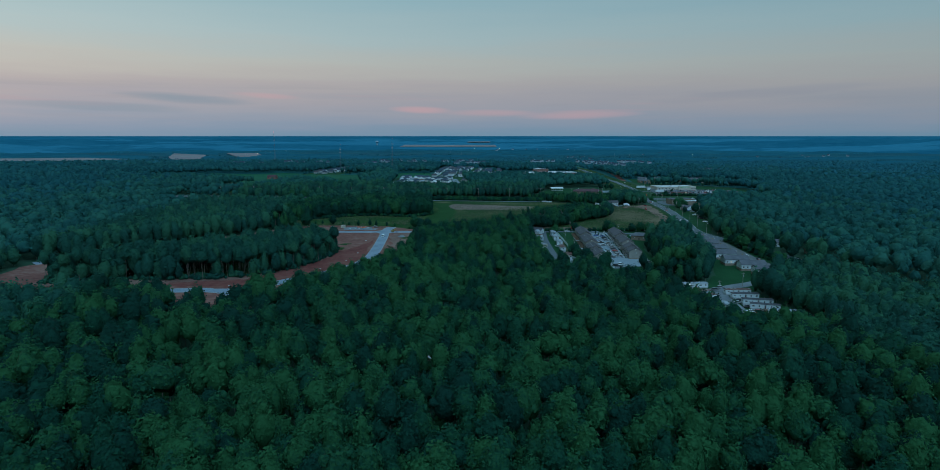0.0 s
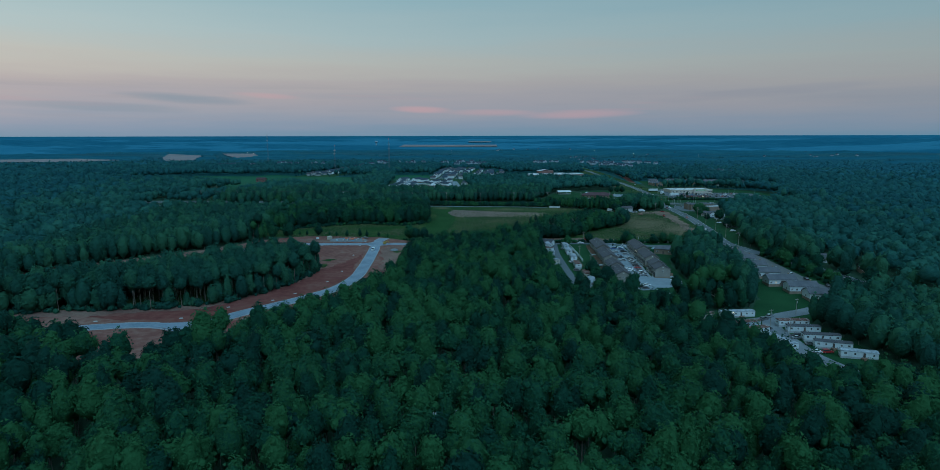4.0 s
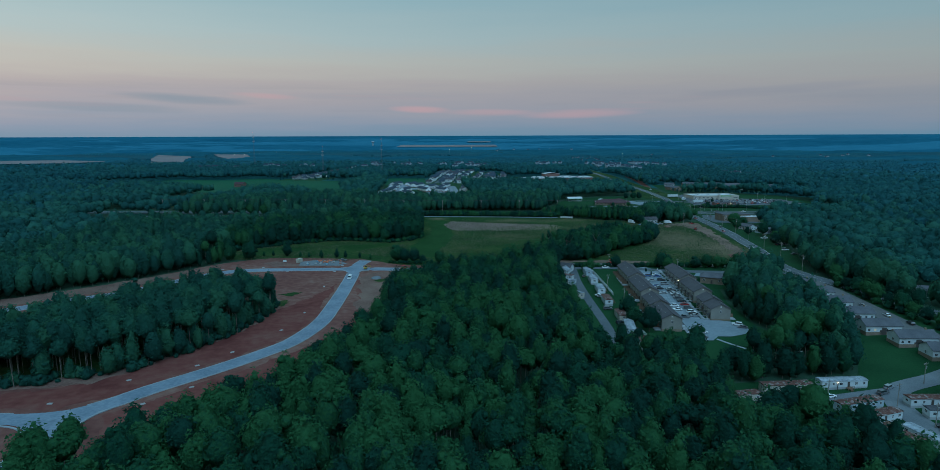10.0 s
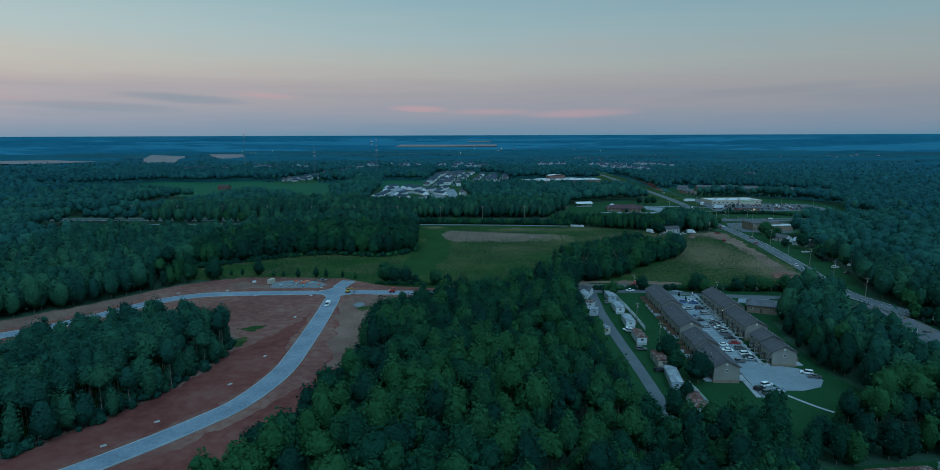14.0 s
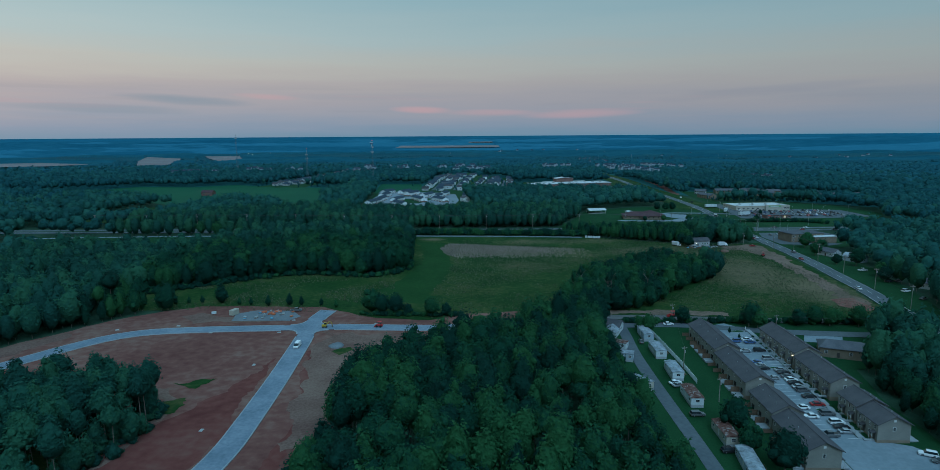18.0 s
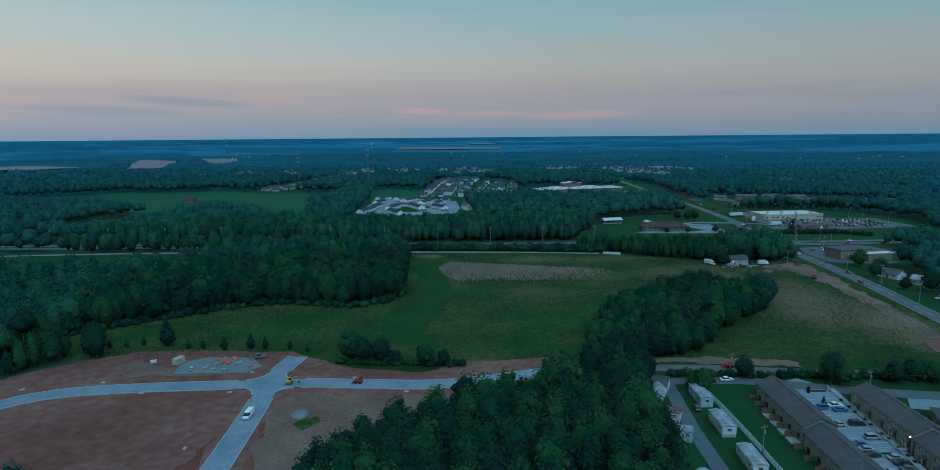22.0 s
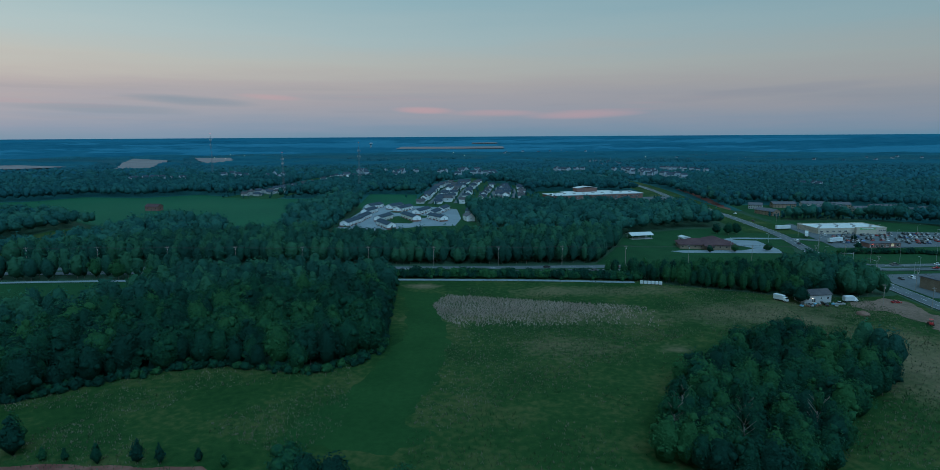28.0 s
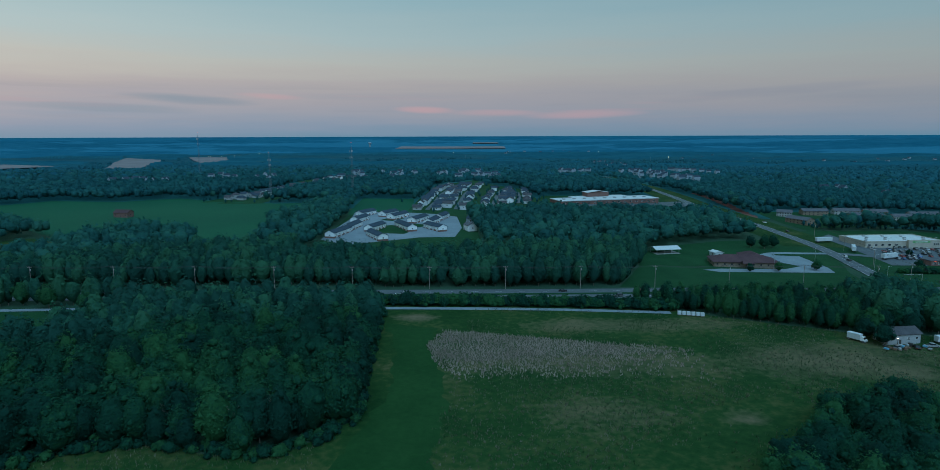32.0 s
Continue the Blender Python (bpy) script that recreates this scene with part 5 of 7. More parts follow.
def heap(x, y, r, h, mat, label):
    bm = bmesh.new()
    bmesh.ops.create_icosphere(bm, subdivisions=3, radius=1)
    for v in bm.verts:
        k = 1 + 0.18 * noise.noise(v.co * 2.3 + Vector((x, y, 0)))
        v.co = Vector((v.co.x * r * k, v.co.y * r * k, max(-0.05, v.co.z) ** 1.0 * h * k if v.co.z > 0 else -0.2))
    me = bpy.data.meshes.new("gravel_mound")
    bm.to_mesh(me)
    bm.free()
    me.materials.append(mat)
    for p in me.polygons:
        p.use_smooth = True
    tagged(new("gravel_mound", me), label, "gravel").matrix_basis = pose(x, y, gz(x, y) + 0.22)


heap(-41, 526, 3.2, 1.3, M_gravel, "heap of grey gravel on straw")

# ---- apartments ----
SLANT = 0.062


def block_of_flats(x_front, y0, y1, front, label, dark=0.0):
    """A row of two-storey townhouse flats along the lot; front is -1 (faces west) or 1 (faces east)."""
    ym = (y0 + y1) / 2
    L = (y1 - y0) / 2
    D = 9.6
    e = thing("townhouse_block", x_front - front * D / 2, ym, -math.degrees(math.atan(SLANT)), label, "apartment building", "townhouse blocks", 0.1)
    H = 5.4
    w = D / 2
    part("wall", gable_walls(-w, w, -L, L, -1.5, H, 2.6), M_beige, e)
    part("roof", gable(-w, w, -L, L, H - 0.15, 2.75, 0.55, 0.22), M_brownroof, e, "brown shingle roof")
    part("plinth", a_box(-w - 0.06, w + 0.06, -L - 0.06, L + 0.06, -1.5, 0.5), M_brick, e)
    part("ridge_cap", a_box(-0.15, 0.15, -L - 0.5, L + 0.5, H + 2.78, H + 2.9), M_brownroof, e)
    units = max(2, round(2 * L / 5.6))
    f = "+x" if front > 0 else "-x"
    bk = "-x" if front > 0 else "+x"
    for i in range(units):
        c = -L + (i + 0.5) * 2 * L / units
        fx, bx = front * w, -front * w
        door(e, fx, c - 1.2, 0.1, f)
        window(e, fx, c + 1.0, 1.5, 1.5, 1.4, f)
        for s in (-1.2, 1.2):
            window(e, fx, c + s, 4.1, 1.0, 1.3, f)
        window(e, bx, c + 1.2, 4.1, 1.1, 1.3, bk)
        door(e, bx, c, 0.1, bk, M_glass, 1.7)
        a, b = sorted((fx, fx + front * 1.3))
        part("porch_roof", profile(bmesh.new(), [(fx, 2.95), (fx + front * 1.4, 2.5), (fx + front * 1.4, 2.38), (fx, 2.5)], c - 2.0, c - 0.4), M_brownroof, e)
        for s in (-1.9, -0.5):
            part("porch_post", tube(bmesh.new(), (fx + front * 1.3, c + s, -0.1), (fx + front * 1.3, c + s, 2.4), 0.06), M_trim, e)
        part("walkway", a_box(min(fx, fx + front * 3.0), max(fx, fx + front * 3.0), c - 1.75, c - 0.65, -0.3, 0.06), M_kerb, e)
        p0, p1 = sorted((bx, bx - front * 3.0))
        part("patio", a_box(p0, p1, c - 2.0, c + 1.6, -0.5, 0.05), M_kerb, e)
        part("privacy_fence", a_box(p0, p1, c + 1.9, c + 2.0, -0.3, 1.8), M_fencewood, e)
    for s in (-1, 1):
        window(e, 0, s * L, 4.0, 0.9, 1.2, "-y" if s < 0 else "+y")
        part("gable_vent", a_box(-0.35, 0.35, s * L - 0.04, s * L + 0.04, H + 0.8, H + 1.5), M_trim, e)
    for i in range(3):
        part("roof_vent", tube(bmesh.new(), (-front * 2.2, -L * 0.6 + i * L * 0.6, H + 1.2), (-front * 2.2, -L * 0.6 + i * L * 0.6, H + 2.1), 0.12), M_steel, e)
    return e


def slant(x430, y):
    return x430 + (y - 430) * SLANT


for y0, y1 in ((500, 531), (471, 499.4), (451, 467), (430, 450.4)):
    block_of_flats(slant(114.5, (y0 + y1) / 2), y0, y1, 1, "two-storey beige townhouse block with a brown roof")
for y0, y1 in ((494, 524), (469, 493.4), (454, 464), (443, 453.4)):
    block_of_flats(slant(133.2, (y0 + y1) / 2), y0, y1, -1, "two-storey beige townhouse block facing the lot")

lot = [(slant(118.5, 420), 418), (slant(118.5, 470), 470), (slant(119.5, 500), 500), (slant(120.5, 540), 543), (slant(126, 540), 545), (slant(132, 535), 537), (slant(130.5, 500), 500), (slant(129.5, 470), 470), (slant(129, 446), 446), (137, 443.5), (143, 441), (147, 436), (147, 430), (143, 425), (135, 422.5), (129, 423), (125, 418.5)]
parking = sheet("parking_lot", lot, 0.3, M_lot, "pale concrete parking lot with a turning bay", "parking lot", step=6, edge=3)
for i in range(34):
    yy = 446 + i * 2.75
    if 505 < yy < 507:
        continue
    for xa, ln in ((118.6, 5.0), (126.2, 4.6)):
        xx = slant(xa, yy)
        st = np.array([(xx, yy), (xx + ln, yy - ln * SLANT)])
        if yy < 530:
            strip("bay_line", st, [-0.07, 0.07], 0.33, M_paint, parent=parking)
line_w = spline([(slant(118.1, 418), 418), (slant(118.1, 470), 470), (slant(119.1, 500), 500), (slant(120.1, 540), 542)], 6)
strip("kerb", line_w, [-0.35, 0.1], 0.45, M_kerb, 0.3, parking)
strip("walkway", line_w, [-1.8, -0.4], 0.42, M_kerb, 0.3, parking)
line_e = spline([(slant(129.4, 446), 446), (slant(129.9, 470), 470), (slant(130.9, 500), 500), (slant(132.2, 535), 536)], 6)
strip("kerb", line_e, [-0.1, 0.35], 0.45, M_kerb, 0.3, parking)
strip("walkway", line_e, [0.4, 1.8], 0.42, M_kerb, 0.3, parking)
strip("footpath", spline([(127, 420), (133, 411), (141, 402)], 3), [-0.6, 0.6], 0.3, M_kerb, label="pale concrete footpath over the lawn", category="path")
pick = random.Random(21)
mix = ["white", "silver", "silver", "grey", "grey", "grey", "black", "black", "blue", "red"]
for i in range(33):
    yy = 447.5 + i * 2.75
    if pick.random() < 0.36 and yy < 530:
        vehicle(pick.choice(["sedan", "sedan", "suv", "pickup"]), pick.choice(mix), slant(121.2, yy) + pick.uniform(-0.3, 0.3), yy + pick.uniform(-0.2, 0.2), 180 - 3.5 + pick.uniform(-3, 3), "cars in the apartment lot", 0.32)
for yy in (449, 451.7, 454.5, 460, 466, 471.5, 476, 478.7, 481.5, 484.3, 487, 489.8, 492.5, 503, 511, 520, 523):
    vehicle(pick.choice(["sedan", "sedan", "suv"]), pick.choice(mix), slant(127.3, yy), yy, -3.5 + pick.uniform(-3, 3), "cars in the apartment lot", 0.32)
for q in ((119.5, 424, 20), (121, 421, 15), (123.5, 427, 20), (144, 436, 150), (145, 432.5, 165)):
    vehicle(pick.choice(["sedan", "suv"]), pick.choice(["black", "white", "grey"]), *q, "cars in the apartment lot", 0.32)

# ---- mobile homes ----


def mobile_home(x, y, rot, long, wall, roof, label, group="mobile homes", wide=4.2, porch=True):
    """A single-wide home along its own x, with skirting, windows, a door and wooden steps."""
    e = thing("mobile_home", x, y, rot, label, "mobile home", group)
    L, w = long / 2, wide / 2
    part("skirting", a_box(-L + 0.06, L - 0.06, -w + 0.06, w - 0.06, -0.6, 0.75), M_greysiding, e)
    part("body", a_box(-L, L, -w, w, 0.75, 3.15, 0.04), wall, e)
    bm = bmesh.new()
    rows = []
    for xx in (-L - 0.15, L + 0.15):
        rows.append([bm.verts.new((xx, yy, zz)) for yy, zz in ((-w - 0.15, 3.12), (-w - 0.15, 3.24), (0, 3.62), (w + 0.15, 3.24), (w + 0.15, 3.12))])
    for a in range(5):
        b = (a + 1) % 5
        bm.faces.new((rows[0][a], rows[0][b], rows[1][b], rows[1][a]))
    bm.faces.new(rows[0])
    bm.faces.new(rows[1])
    part("roof", bm, roof, e)
    n = max(3, int(long / 3))
    for s, f in ((-1, "-y"), (1, "+y")):
        for i in range(n):
            c = -L + (i + 0.5) * long / n
            if i == n // 2:
                door(e, c, s * w, 0.85, f, M_trim if s > 0 else M_door, 0.9, 1.95)
            else:
                window(e, c, s * w, 2.1, 0.9 if i % 2 else 1.3, 1.0, f)
    for s, f in ((-1, "-x"), (1, "+x")):
        window(e, s * L, 0, 2.1, 1.4, 1.0, f)
    if porch:
        c = -L + (n // 2 + 0.5) * long / n
        part("porch", a_box(c - 1.2, c + 1.2, -w - 1.6, -w - 0.08, 0.6, 0.78), M_fencewood, e)
        for i in range(3):
            part("step", a_box(c - 0.5, c + 0.5, -w - 1.9 - i * 0.28, -w - 1.6 - i * 0.28, 0.42 - i * 0.18, 0.56 - i * 0.18), M_fencewood, e)
        for s in (-1.15, 1.15):
            part("railing_post", a_box(c + s - 0.05, c + s + 0.05, -w - 1.6, -w - 1.5, -0.3, 1.7), M_fencewood, e)
        part("railing", a_box(c - 1.2, c + 1.2, -w - 1.6, -w - 1.54, 1.6, 1.7), M_fencewood, e)
    for i in range(2):
        part("roof_vent", tube(bmesh.new(), (-L * 0.5 + i * L, 0.6, 3.4), (-L * 0.5 + i * L, 0.6, 3.85), 0.13), M_steel, e)
    return e


HOMES_LIST = [
    # lane homes
    (91.9, 531, 88, 11.5, M_bluesiding, M_oldtin, "pale blue mobile home with a weathered roof"), (90.9, 512, 87, 11.5, M_white, M_oldtin, "white mobile home with a patched metal roof"),
    (90.4, 492, 86, 11.5, M_white, M_oldtin, "white mobile home beside the vinyl fence"), (89.4, 472, 87, 11.5, M_white, M_rust, "white mobile home with a stained roof"),
    (90.4, 448, 88, 11.5, M_cream, M_rust, "cream mobile home with a rusty roof"), (90, 431, 80, 16, M_bluesiding, M_oldtin, "pale blue mobile home shaded by trees"),
    (91, 411, 84, 13, M_white, M_rust, "white mobile home under a rust-red roof"), (76, 519, 150, 9, M_white, M_rust, "short white mobile home by the lane"),
    (75.5, 507, 160, 8, M_bluesiding, M_oldtin, "small blue mobile home by the trees"), (75, 482, 120, 8, M_cream, M_oldtin, "small cream mobile home under trees"),
    # lower park
    (130.5, 367.5, 3, 19, M_cream, M_rust, "long cream mobile home with a rusty striped roof"), (153, 369.5, 2, 18, M_white, M_oldtin, "long white mobile home with a grey roof"),
    (148, 352, 14, 18, M_bluesiding, M_rust, "pale blue mobile home with a rust-red roof"), (149, 342.5, 16, 15, M_white, M_rust, "white mobile home with a patched rusty roof"),
    (173, 352, -2, 15, M_white, M_rust, "white mobile home with striped metal roof"), (173, 342.5, -8, 15, M_white, M_darkroof, "white mobile home with a dark roof"),
    (153.5, 326, -75, 16, M_white, M_oldtin, "long white mobile home along the gravel road"), (174, 329.5, -10, 16, M_white, M_darkroof, "white mobile home with a black roof"),
    (173, 319, -20, 15, M_white, M_darkroof, "white mobile home at the bend"), (146, 328, -60, 12, M_white, M_rust, "white mobile home with a maroon roof"),
    (133, 328, -50, 10, M_cream, M_greyroof, "cream mobile home half hidden by trees"), (176, 306, -20, 14, M_white, M_oldtin, "white mobile home with weathered roof"),
    (112, 360, 10, 9, M_cream, M_rust, "small cream mobile home between trees")]
for x, y, rot, long, wall, roof, label in HOMES_LIST:
    mobile_home(x, y, rot, long, wall, roof, label)
for q in (("sedan", "white", 88, 484, 20), ("sedan", "silver", 88.5, 482, 15), ("suv", "grey", 87, 461, 0), ("suv", "black", 88, 440, 5), ("sedan", "grey", 88, 524, 80), ("sedan", "white", 143.5, 361, 15), ("sedan", "white", 141, 364, 110),
          ("suv", "grey", 164, 362, 20), ("suv", "silver", 169, 366, 30), ("pickup", "black", 158, 347, 30), ("sedan", "silver", 165, 333, -10), ("suv", "black", 166, 336, 170), ("sedan", "white", 163, 314, -20), ("suv", "red", 167, 313, 0),
          ("sedan", "grey", 166, 324, -10), ("pickup", "grey", 118, 349, 90), ("sedan", "white", 107, 545, 5), ("sedan", "white", 162, 517, 60), ("sedan", "white", 156, 404, 90)):
    vehicle(*q, "", 0.32)


def vinyl_fence(pts, label):
    e = thing("vinyl_fence", pts[0][0], pts[0][1], 0, label, "fence")
    base = e.matrix_basis.translation
    line = spline(pts, 2.4)
    for a, b in zip(line, line[1:]):
        p, q = Vector((a[0], a[1], gz(*a) + 0.17)) - base, Vector((b[0], b[1], gz(*b) + 0.17)) - base
        bm = bmesh.new()
        d = (q - p).normalized() * 0.0
        n = Vector((-(q - p).y, (q - p).x, 0)).normalized() * 0.03
        vs = [bm.verts.new(c) for c in (p - n, q - n, q + n, p + n)] + [bm.verts.new(c + Vector((0, 0, 1.85))) for c in (p - n, q - n, q + n, p + n)]
        for f in ((0, 1, 5, 4), (1, 2, 6, 5), (2, 3, 7, 6), (3, 0, 4, 7), (4, 5, 6, 7)):
            bm.faces.new([vs[i] for i in f])
        part("panel", bm, M_vinyl, e)
        part("post", a_box(p.x - 0.07, p.x + 0.07, p.y - 0.07, p.y + 0.07, p.z - 0.3, p.z + 2.0), M_vinyl, e)


vinyl_fence([(95.5, 543), (96, 520), (96.2, 500), (96, 484)], "tall white vinyl privacy fence beside the lawn")
vinyl_fence([(95, 428), (95.5, 415), (96, 403)], "white vinyl fence beside a rusty-roofed home")


def house(name, x, y, rot, long, wide, high, rise, wall, roof, label, category="house", group="", hip=0.0, per=3, plinth=None, storeys=1, lit=0, over=0.5, doors=1, up=0.0):
    """A house whose ridge runs along its own y, with windows and doors on the long sides."""
    e = thing(name, x, y, rot, label, category, group, up)
    L, w = long / 2, wide / 2
    if hip:
        part("wall", a_box(-w, w, -L, L, -1.2, high), wall, e)
    else:
        part("wall", gable_walls(-w, w, -L, L, -1.2, high, rise), wall, e)
    part("roof", gable(-w, w, -L, L, high - 0.12, rise + 0.12, over, 0.2, hip), roof, e)
    if plinth:
        part("plinth", a_box(-w - 0.06, w + 0.06, -L - 0.06, L + 0.06, -1.2, high * 0.3), plinth, e)
    hs = high / storeys
    for s, f in ((-1, "-x"), (1, "+x")):
        for st in range(storeys):
            for i in range(per):
                c = -L + (i + 0.5) * long / per
                if st == 0 and doors and i == per // 2:
                    door(e, s * w, c, 0.0, f)
                else:
                    window(e, s * w, c, st * hs + hs * 0.55, 1.2, 1.2, f, lit and i % 3 == lit % 3 and s < 0, y > 840)
    for s, f in ((-1, "-y"), (1, "+y")):
        for st in range(storeys):
            window(e, 0, s * L, st * hs + hs * 0.55, 1.1, 1.2, f, False, y > 840)
    return e


# ---- duplex row, houses by the lane and the highway ----
for i, (x, y, r) in enumerate(((203, 489, 80), (204, 473, 82), (203, 456, 84), (202.5, 438.5, 86), (203.5, 421.5, 88), (208, 406, 86), (211, 391, 86))):
    e = house("duplex_house", x, y, r, 16.5, 8.6, 4.0, 2.4, M_white, M_greyroof, "white duplex with brick base and grey roof", "house", "duplex row", per=6, plinth=M_brick, lit=1 if i == 4 else 0)
    # Solid dark box paints the shade inside an open passage.
    part("breezeway", a_box(-4.4, 4.4, -1.1, 1.1, -0.5, 3.2), M_door, e, "dark box painted as the shade of an open passage")
    part("chimney", a_box(-0.35, 0.35, -5.5, -4.8, 5.2, 7.3), M_brick, e)
sheet("driveway", [(220, 386), (218, 400), (216, 425), (214, 450), (213, 480), (212, 505), (216, 514), (224, 506), (226, 480), (226, 452), (226, 425), (229, 400), (232, 386)], 0.3, M_oldroad, "wide worn parking strip behind the duplexes", "driveway", step=8)
for q in (("sedan", "white", 221, 440, 80), ("suv", "black", 224, 428, 80), ("sedan", "grey", 218, 470, 75), ("pickup", "black", 228, 412, 75), ("sedan", "silver", 219, 455, 80), ("suv", "grey", 215, 495, 80), ("sedan", "white", 229, 400, 80)):
    vehicle(*q, "cars behind the duplexes", 0.34)
house("bungalow", 78, 541, 60, 12, 8, 3.0, 2.2, M_white, M_darkroof, "white bungalow with dark roof beside the lane", per=3)
house("bungalow", 77, 533, 150, 7, 6, 2.8, 1.6, M_white, M_oldtin, "white outbuilding with a metal roof", per=2)
e = house("small_office", 163.5, 506, 65, 17, 10, 3.6, 2.0, M_brick, M_greyroof, "tan brick office with grey roof by its lot", "office", hip=3.0, per=4)
sheet("parking_lot", [(156, 520), (170, 516), (175, 524), (160, 527)], 0.3, M_lot, "small concrete lot by the office", "parking lot", step=5, edge=3)
for q in ((272, 690, 20, M_white, M_greyroof, "white roadside house with grey roof"), (277, 670, 30, M_bluesiding, M_oldtin, "blue roadside cottage with metal roof"), (284, 628, 10, M_brick, M_brownroof, "brick roadside house under trees"), (272, 596, 40, M_white, M_greyroof, "white house half hidden by trees"), (265, 470, 70, M_white, M_greyroof, "white house behind the highway trees"), (272, 440, 70, M_brick, M_brownroof, "brick house behind the highway trees")):
    house("roadside_house", *q[:3], 12, 8, 3.0, 2.2, *q[3:], "house", "roadside houses", per=3)
for q in (("pickup", "white", 262, 640, 10), ("sedan", "grey", 264, 612, 20), ("suv", "black", 258, 611, 20), ("sedan", "blue", 268, 676, 0), ("suv", "white", 252, 590, 10), ("sedan", "grey", 250, 575, 20)):
    vehicle(*q, "", 0.25)
# farmhouse at the meadow's far corner
house("farmhouse", 196, 733, 96, 15, 8, 4.2, 2.0, M_greysiding, M_darkroof, "run-down white farmhouse with junk in front", "house", per=4)
for q in (("box", "white", 180, 734, -60), ("box", "white", 214, 730, 5), ("sedan", "grey", 190, 724, 30), ("pickup", "silver", 205, 725, 0), ("sedan", "black", 198, 724, 70), ("sedan", "red", 236, 727, 0)):
    vehicle(*q, "vehicles at the farmhouse", 0.2)
for i in range(14):
    pallet(srng.uniform(184, 206), srng.uniform(720, 727), srng.uniform(0, 180), srng.choice([M_block, M_track, M_tarp, M_steel, M_fencewood]), "pile of junk in the grass before the farmhouse", srng.uniform(0.8, 2.2), srng.uniform(0.5, 1.3))
for i in range(6):
    pallet(119 + i * 2.0, 773.5 - i * 0.6, srng.uniform(-10, 10), M_white, "white crate by the frontage road", 1.7, 1.8)
tractor(153, 770, 10, "red farm tractor with loader at the wood's edge", 0.1)
tractor(225, 690, 60, "dark compact loader on the dirt track", 0.1)
tractor(113, 556.5, 180, "red loader parked on the dusty road", 0.25)
heap(206, 708, 3.0, 1.6, M_straw, "heap of brown straw and earth by the farm")
sheet("dirt_track", [(214, 556), (205, 572), (212, 590), (217, 618), (222, 660), (224, 690), (222, 712), (208, 720), (214, 728), (234, 735), (243, 730), (238, 700), (232, 660), (226, 622), (221, 590), (218, 570)], 0.2, M_dirt, "bare reddish earth along the highway", "dirt", wild=4.0, step=8, edge=2.0)
sheet("dirt_track", [(200, 566), (204, 578), (216, 580), (217, 560), (208, 556)], 0.23, M_clay, "red clay scrape by the highway", "dirt", wild=2.0, step=5)
sheet("dirt_track", [(60, 564), (75, 565), (93, 563), (124, 558), (140, 556), (140, 560), (122, 566), (96, 569), (75, 571)], 0.22, M_dirt, "red clay bank above the dusty road", "dirt", wild=2.5, step=5, edge=1.6)

# ---- church, shops, school ----
e = house("church", 200, 881, 80, 40, 18, 3.4, 3.2, M_brick, M_maroon, "brick church with a wide maroon hipped roof", "church", hip=9, per=9, over=0.9)
f = house("church_hall", 212, 893, -5, 20, 13, 3.4, 2.6, M_brick, M_maroon, "brick church hall joined behind the church", "church", hip=6, per=4)
part("portico_roof", gable(-13.5, -9.0, -3, 3, 3.3, 1.6, 0.4, 0.2), M_maroon, e)
sheet("parking_lot", [(168, 866), (176, 860), (248, 858), (252, 872), (253, 908), (226, 912), (224, 896), (236, 876), (222, 868), (180, 869)], 0.3, M_lot, "pale empty church parking lot", "parking lot", step=12)
strip("driveway", spline([(226, 908), (240, 918), (262, 918), (284, 918)], 5), [-3, 3], 0.31, M_lot, label="pale church driveway", category="driveway")
e = thing("pavilion", 161, 918, 10, "open picnic pavilion with a pale metal roof", "pavilion")
part("roof", gable(-5, 5, -9, 9, 3.0, 1.8, 0.8, 0.15), M_tinroof, e)
for sx in (-4.6, 4.6):
    for sy in (-8.5, -2.8, 2.8, 8.5):
        part("post", a_box(sx - 0.1, sx + 0.1, sy - 0.1, sy + 0.1, -0.2, 3.05), M_trim, e)
part("slab", a_box(-5.2, 5.2, -9.2, 9.2, -0.4, 0.08), M_block, e)
e.matrix_basis = pose(161, 918, gz(161, 918) + 0.2, 0, 0, 100)
house("shed", 194, 908, 10, 7, 6, 3.0, 0.8, M_white, M_tinroof, "small white metal shed behind the church", "shed", per=1)

sheet("parking_lot", [(300, 880), (306, 915), (312, 950), (314, 985), (330, 1000), (330, 958), (400, 958), (448, 955), (450, 900), (400, 888), (345, 880)], 0.3, M_asphalt, "wide asphalt shopping lot full of cars", "parking lot", step=15, edge=10)
e = thing("supermarket", 353, 958, 3, "large beige supermarket with a flat white roof", "store")
part("wall", a_box(-31, 31, -15, 15, -3, 4.8), M_cream, e)
part("roof", a_box(-30.6, 30.6, -14.6, 14.6, 4.8, 4.95), M_tinroof, e, "flat white membrane roof")
for a in ((-31.2, 31.2, -15.2, -14.7), (-31.2, 31.2, 14.7, 15.2), (-31.2, -30.7, -14.7, 14.7), (30.7, 31.2, -14.7, 14.7)):
    part("parapet", a_box(*a, 4.6, 5.4), M_cream, e)
part("entrance", a_box(2, 22, -17.5, -15.25, -1, 6.0), M_cream, e)
part("sign_band", a_box(5, 19, -17.62, -17.52, 3.9, 5.5), M_sign, e)
part("sign_stripe", a_box(7, 17, -17.68, -17.63, 4.4, 5.0), M_trim, e)
for i in range(5):
    window(e, -28 + i * 5.5, -15, 2.4, 2.6, 1.5, "-y")
    window(e, 23 + i * 1.7, -15, 2.4, 1.4, 1.5, "-y")
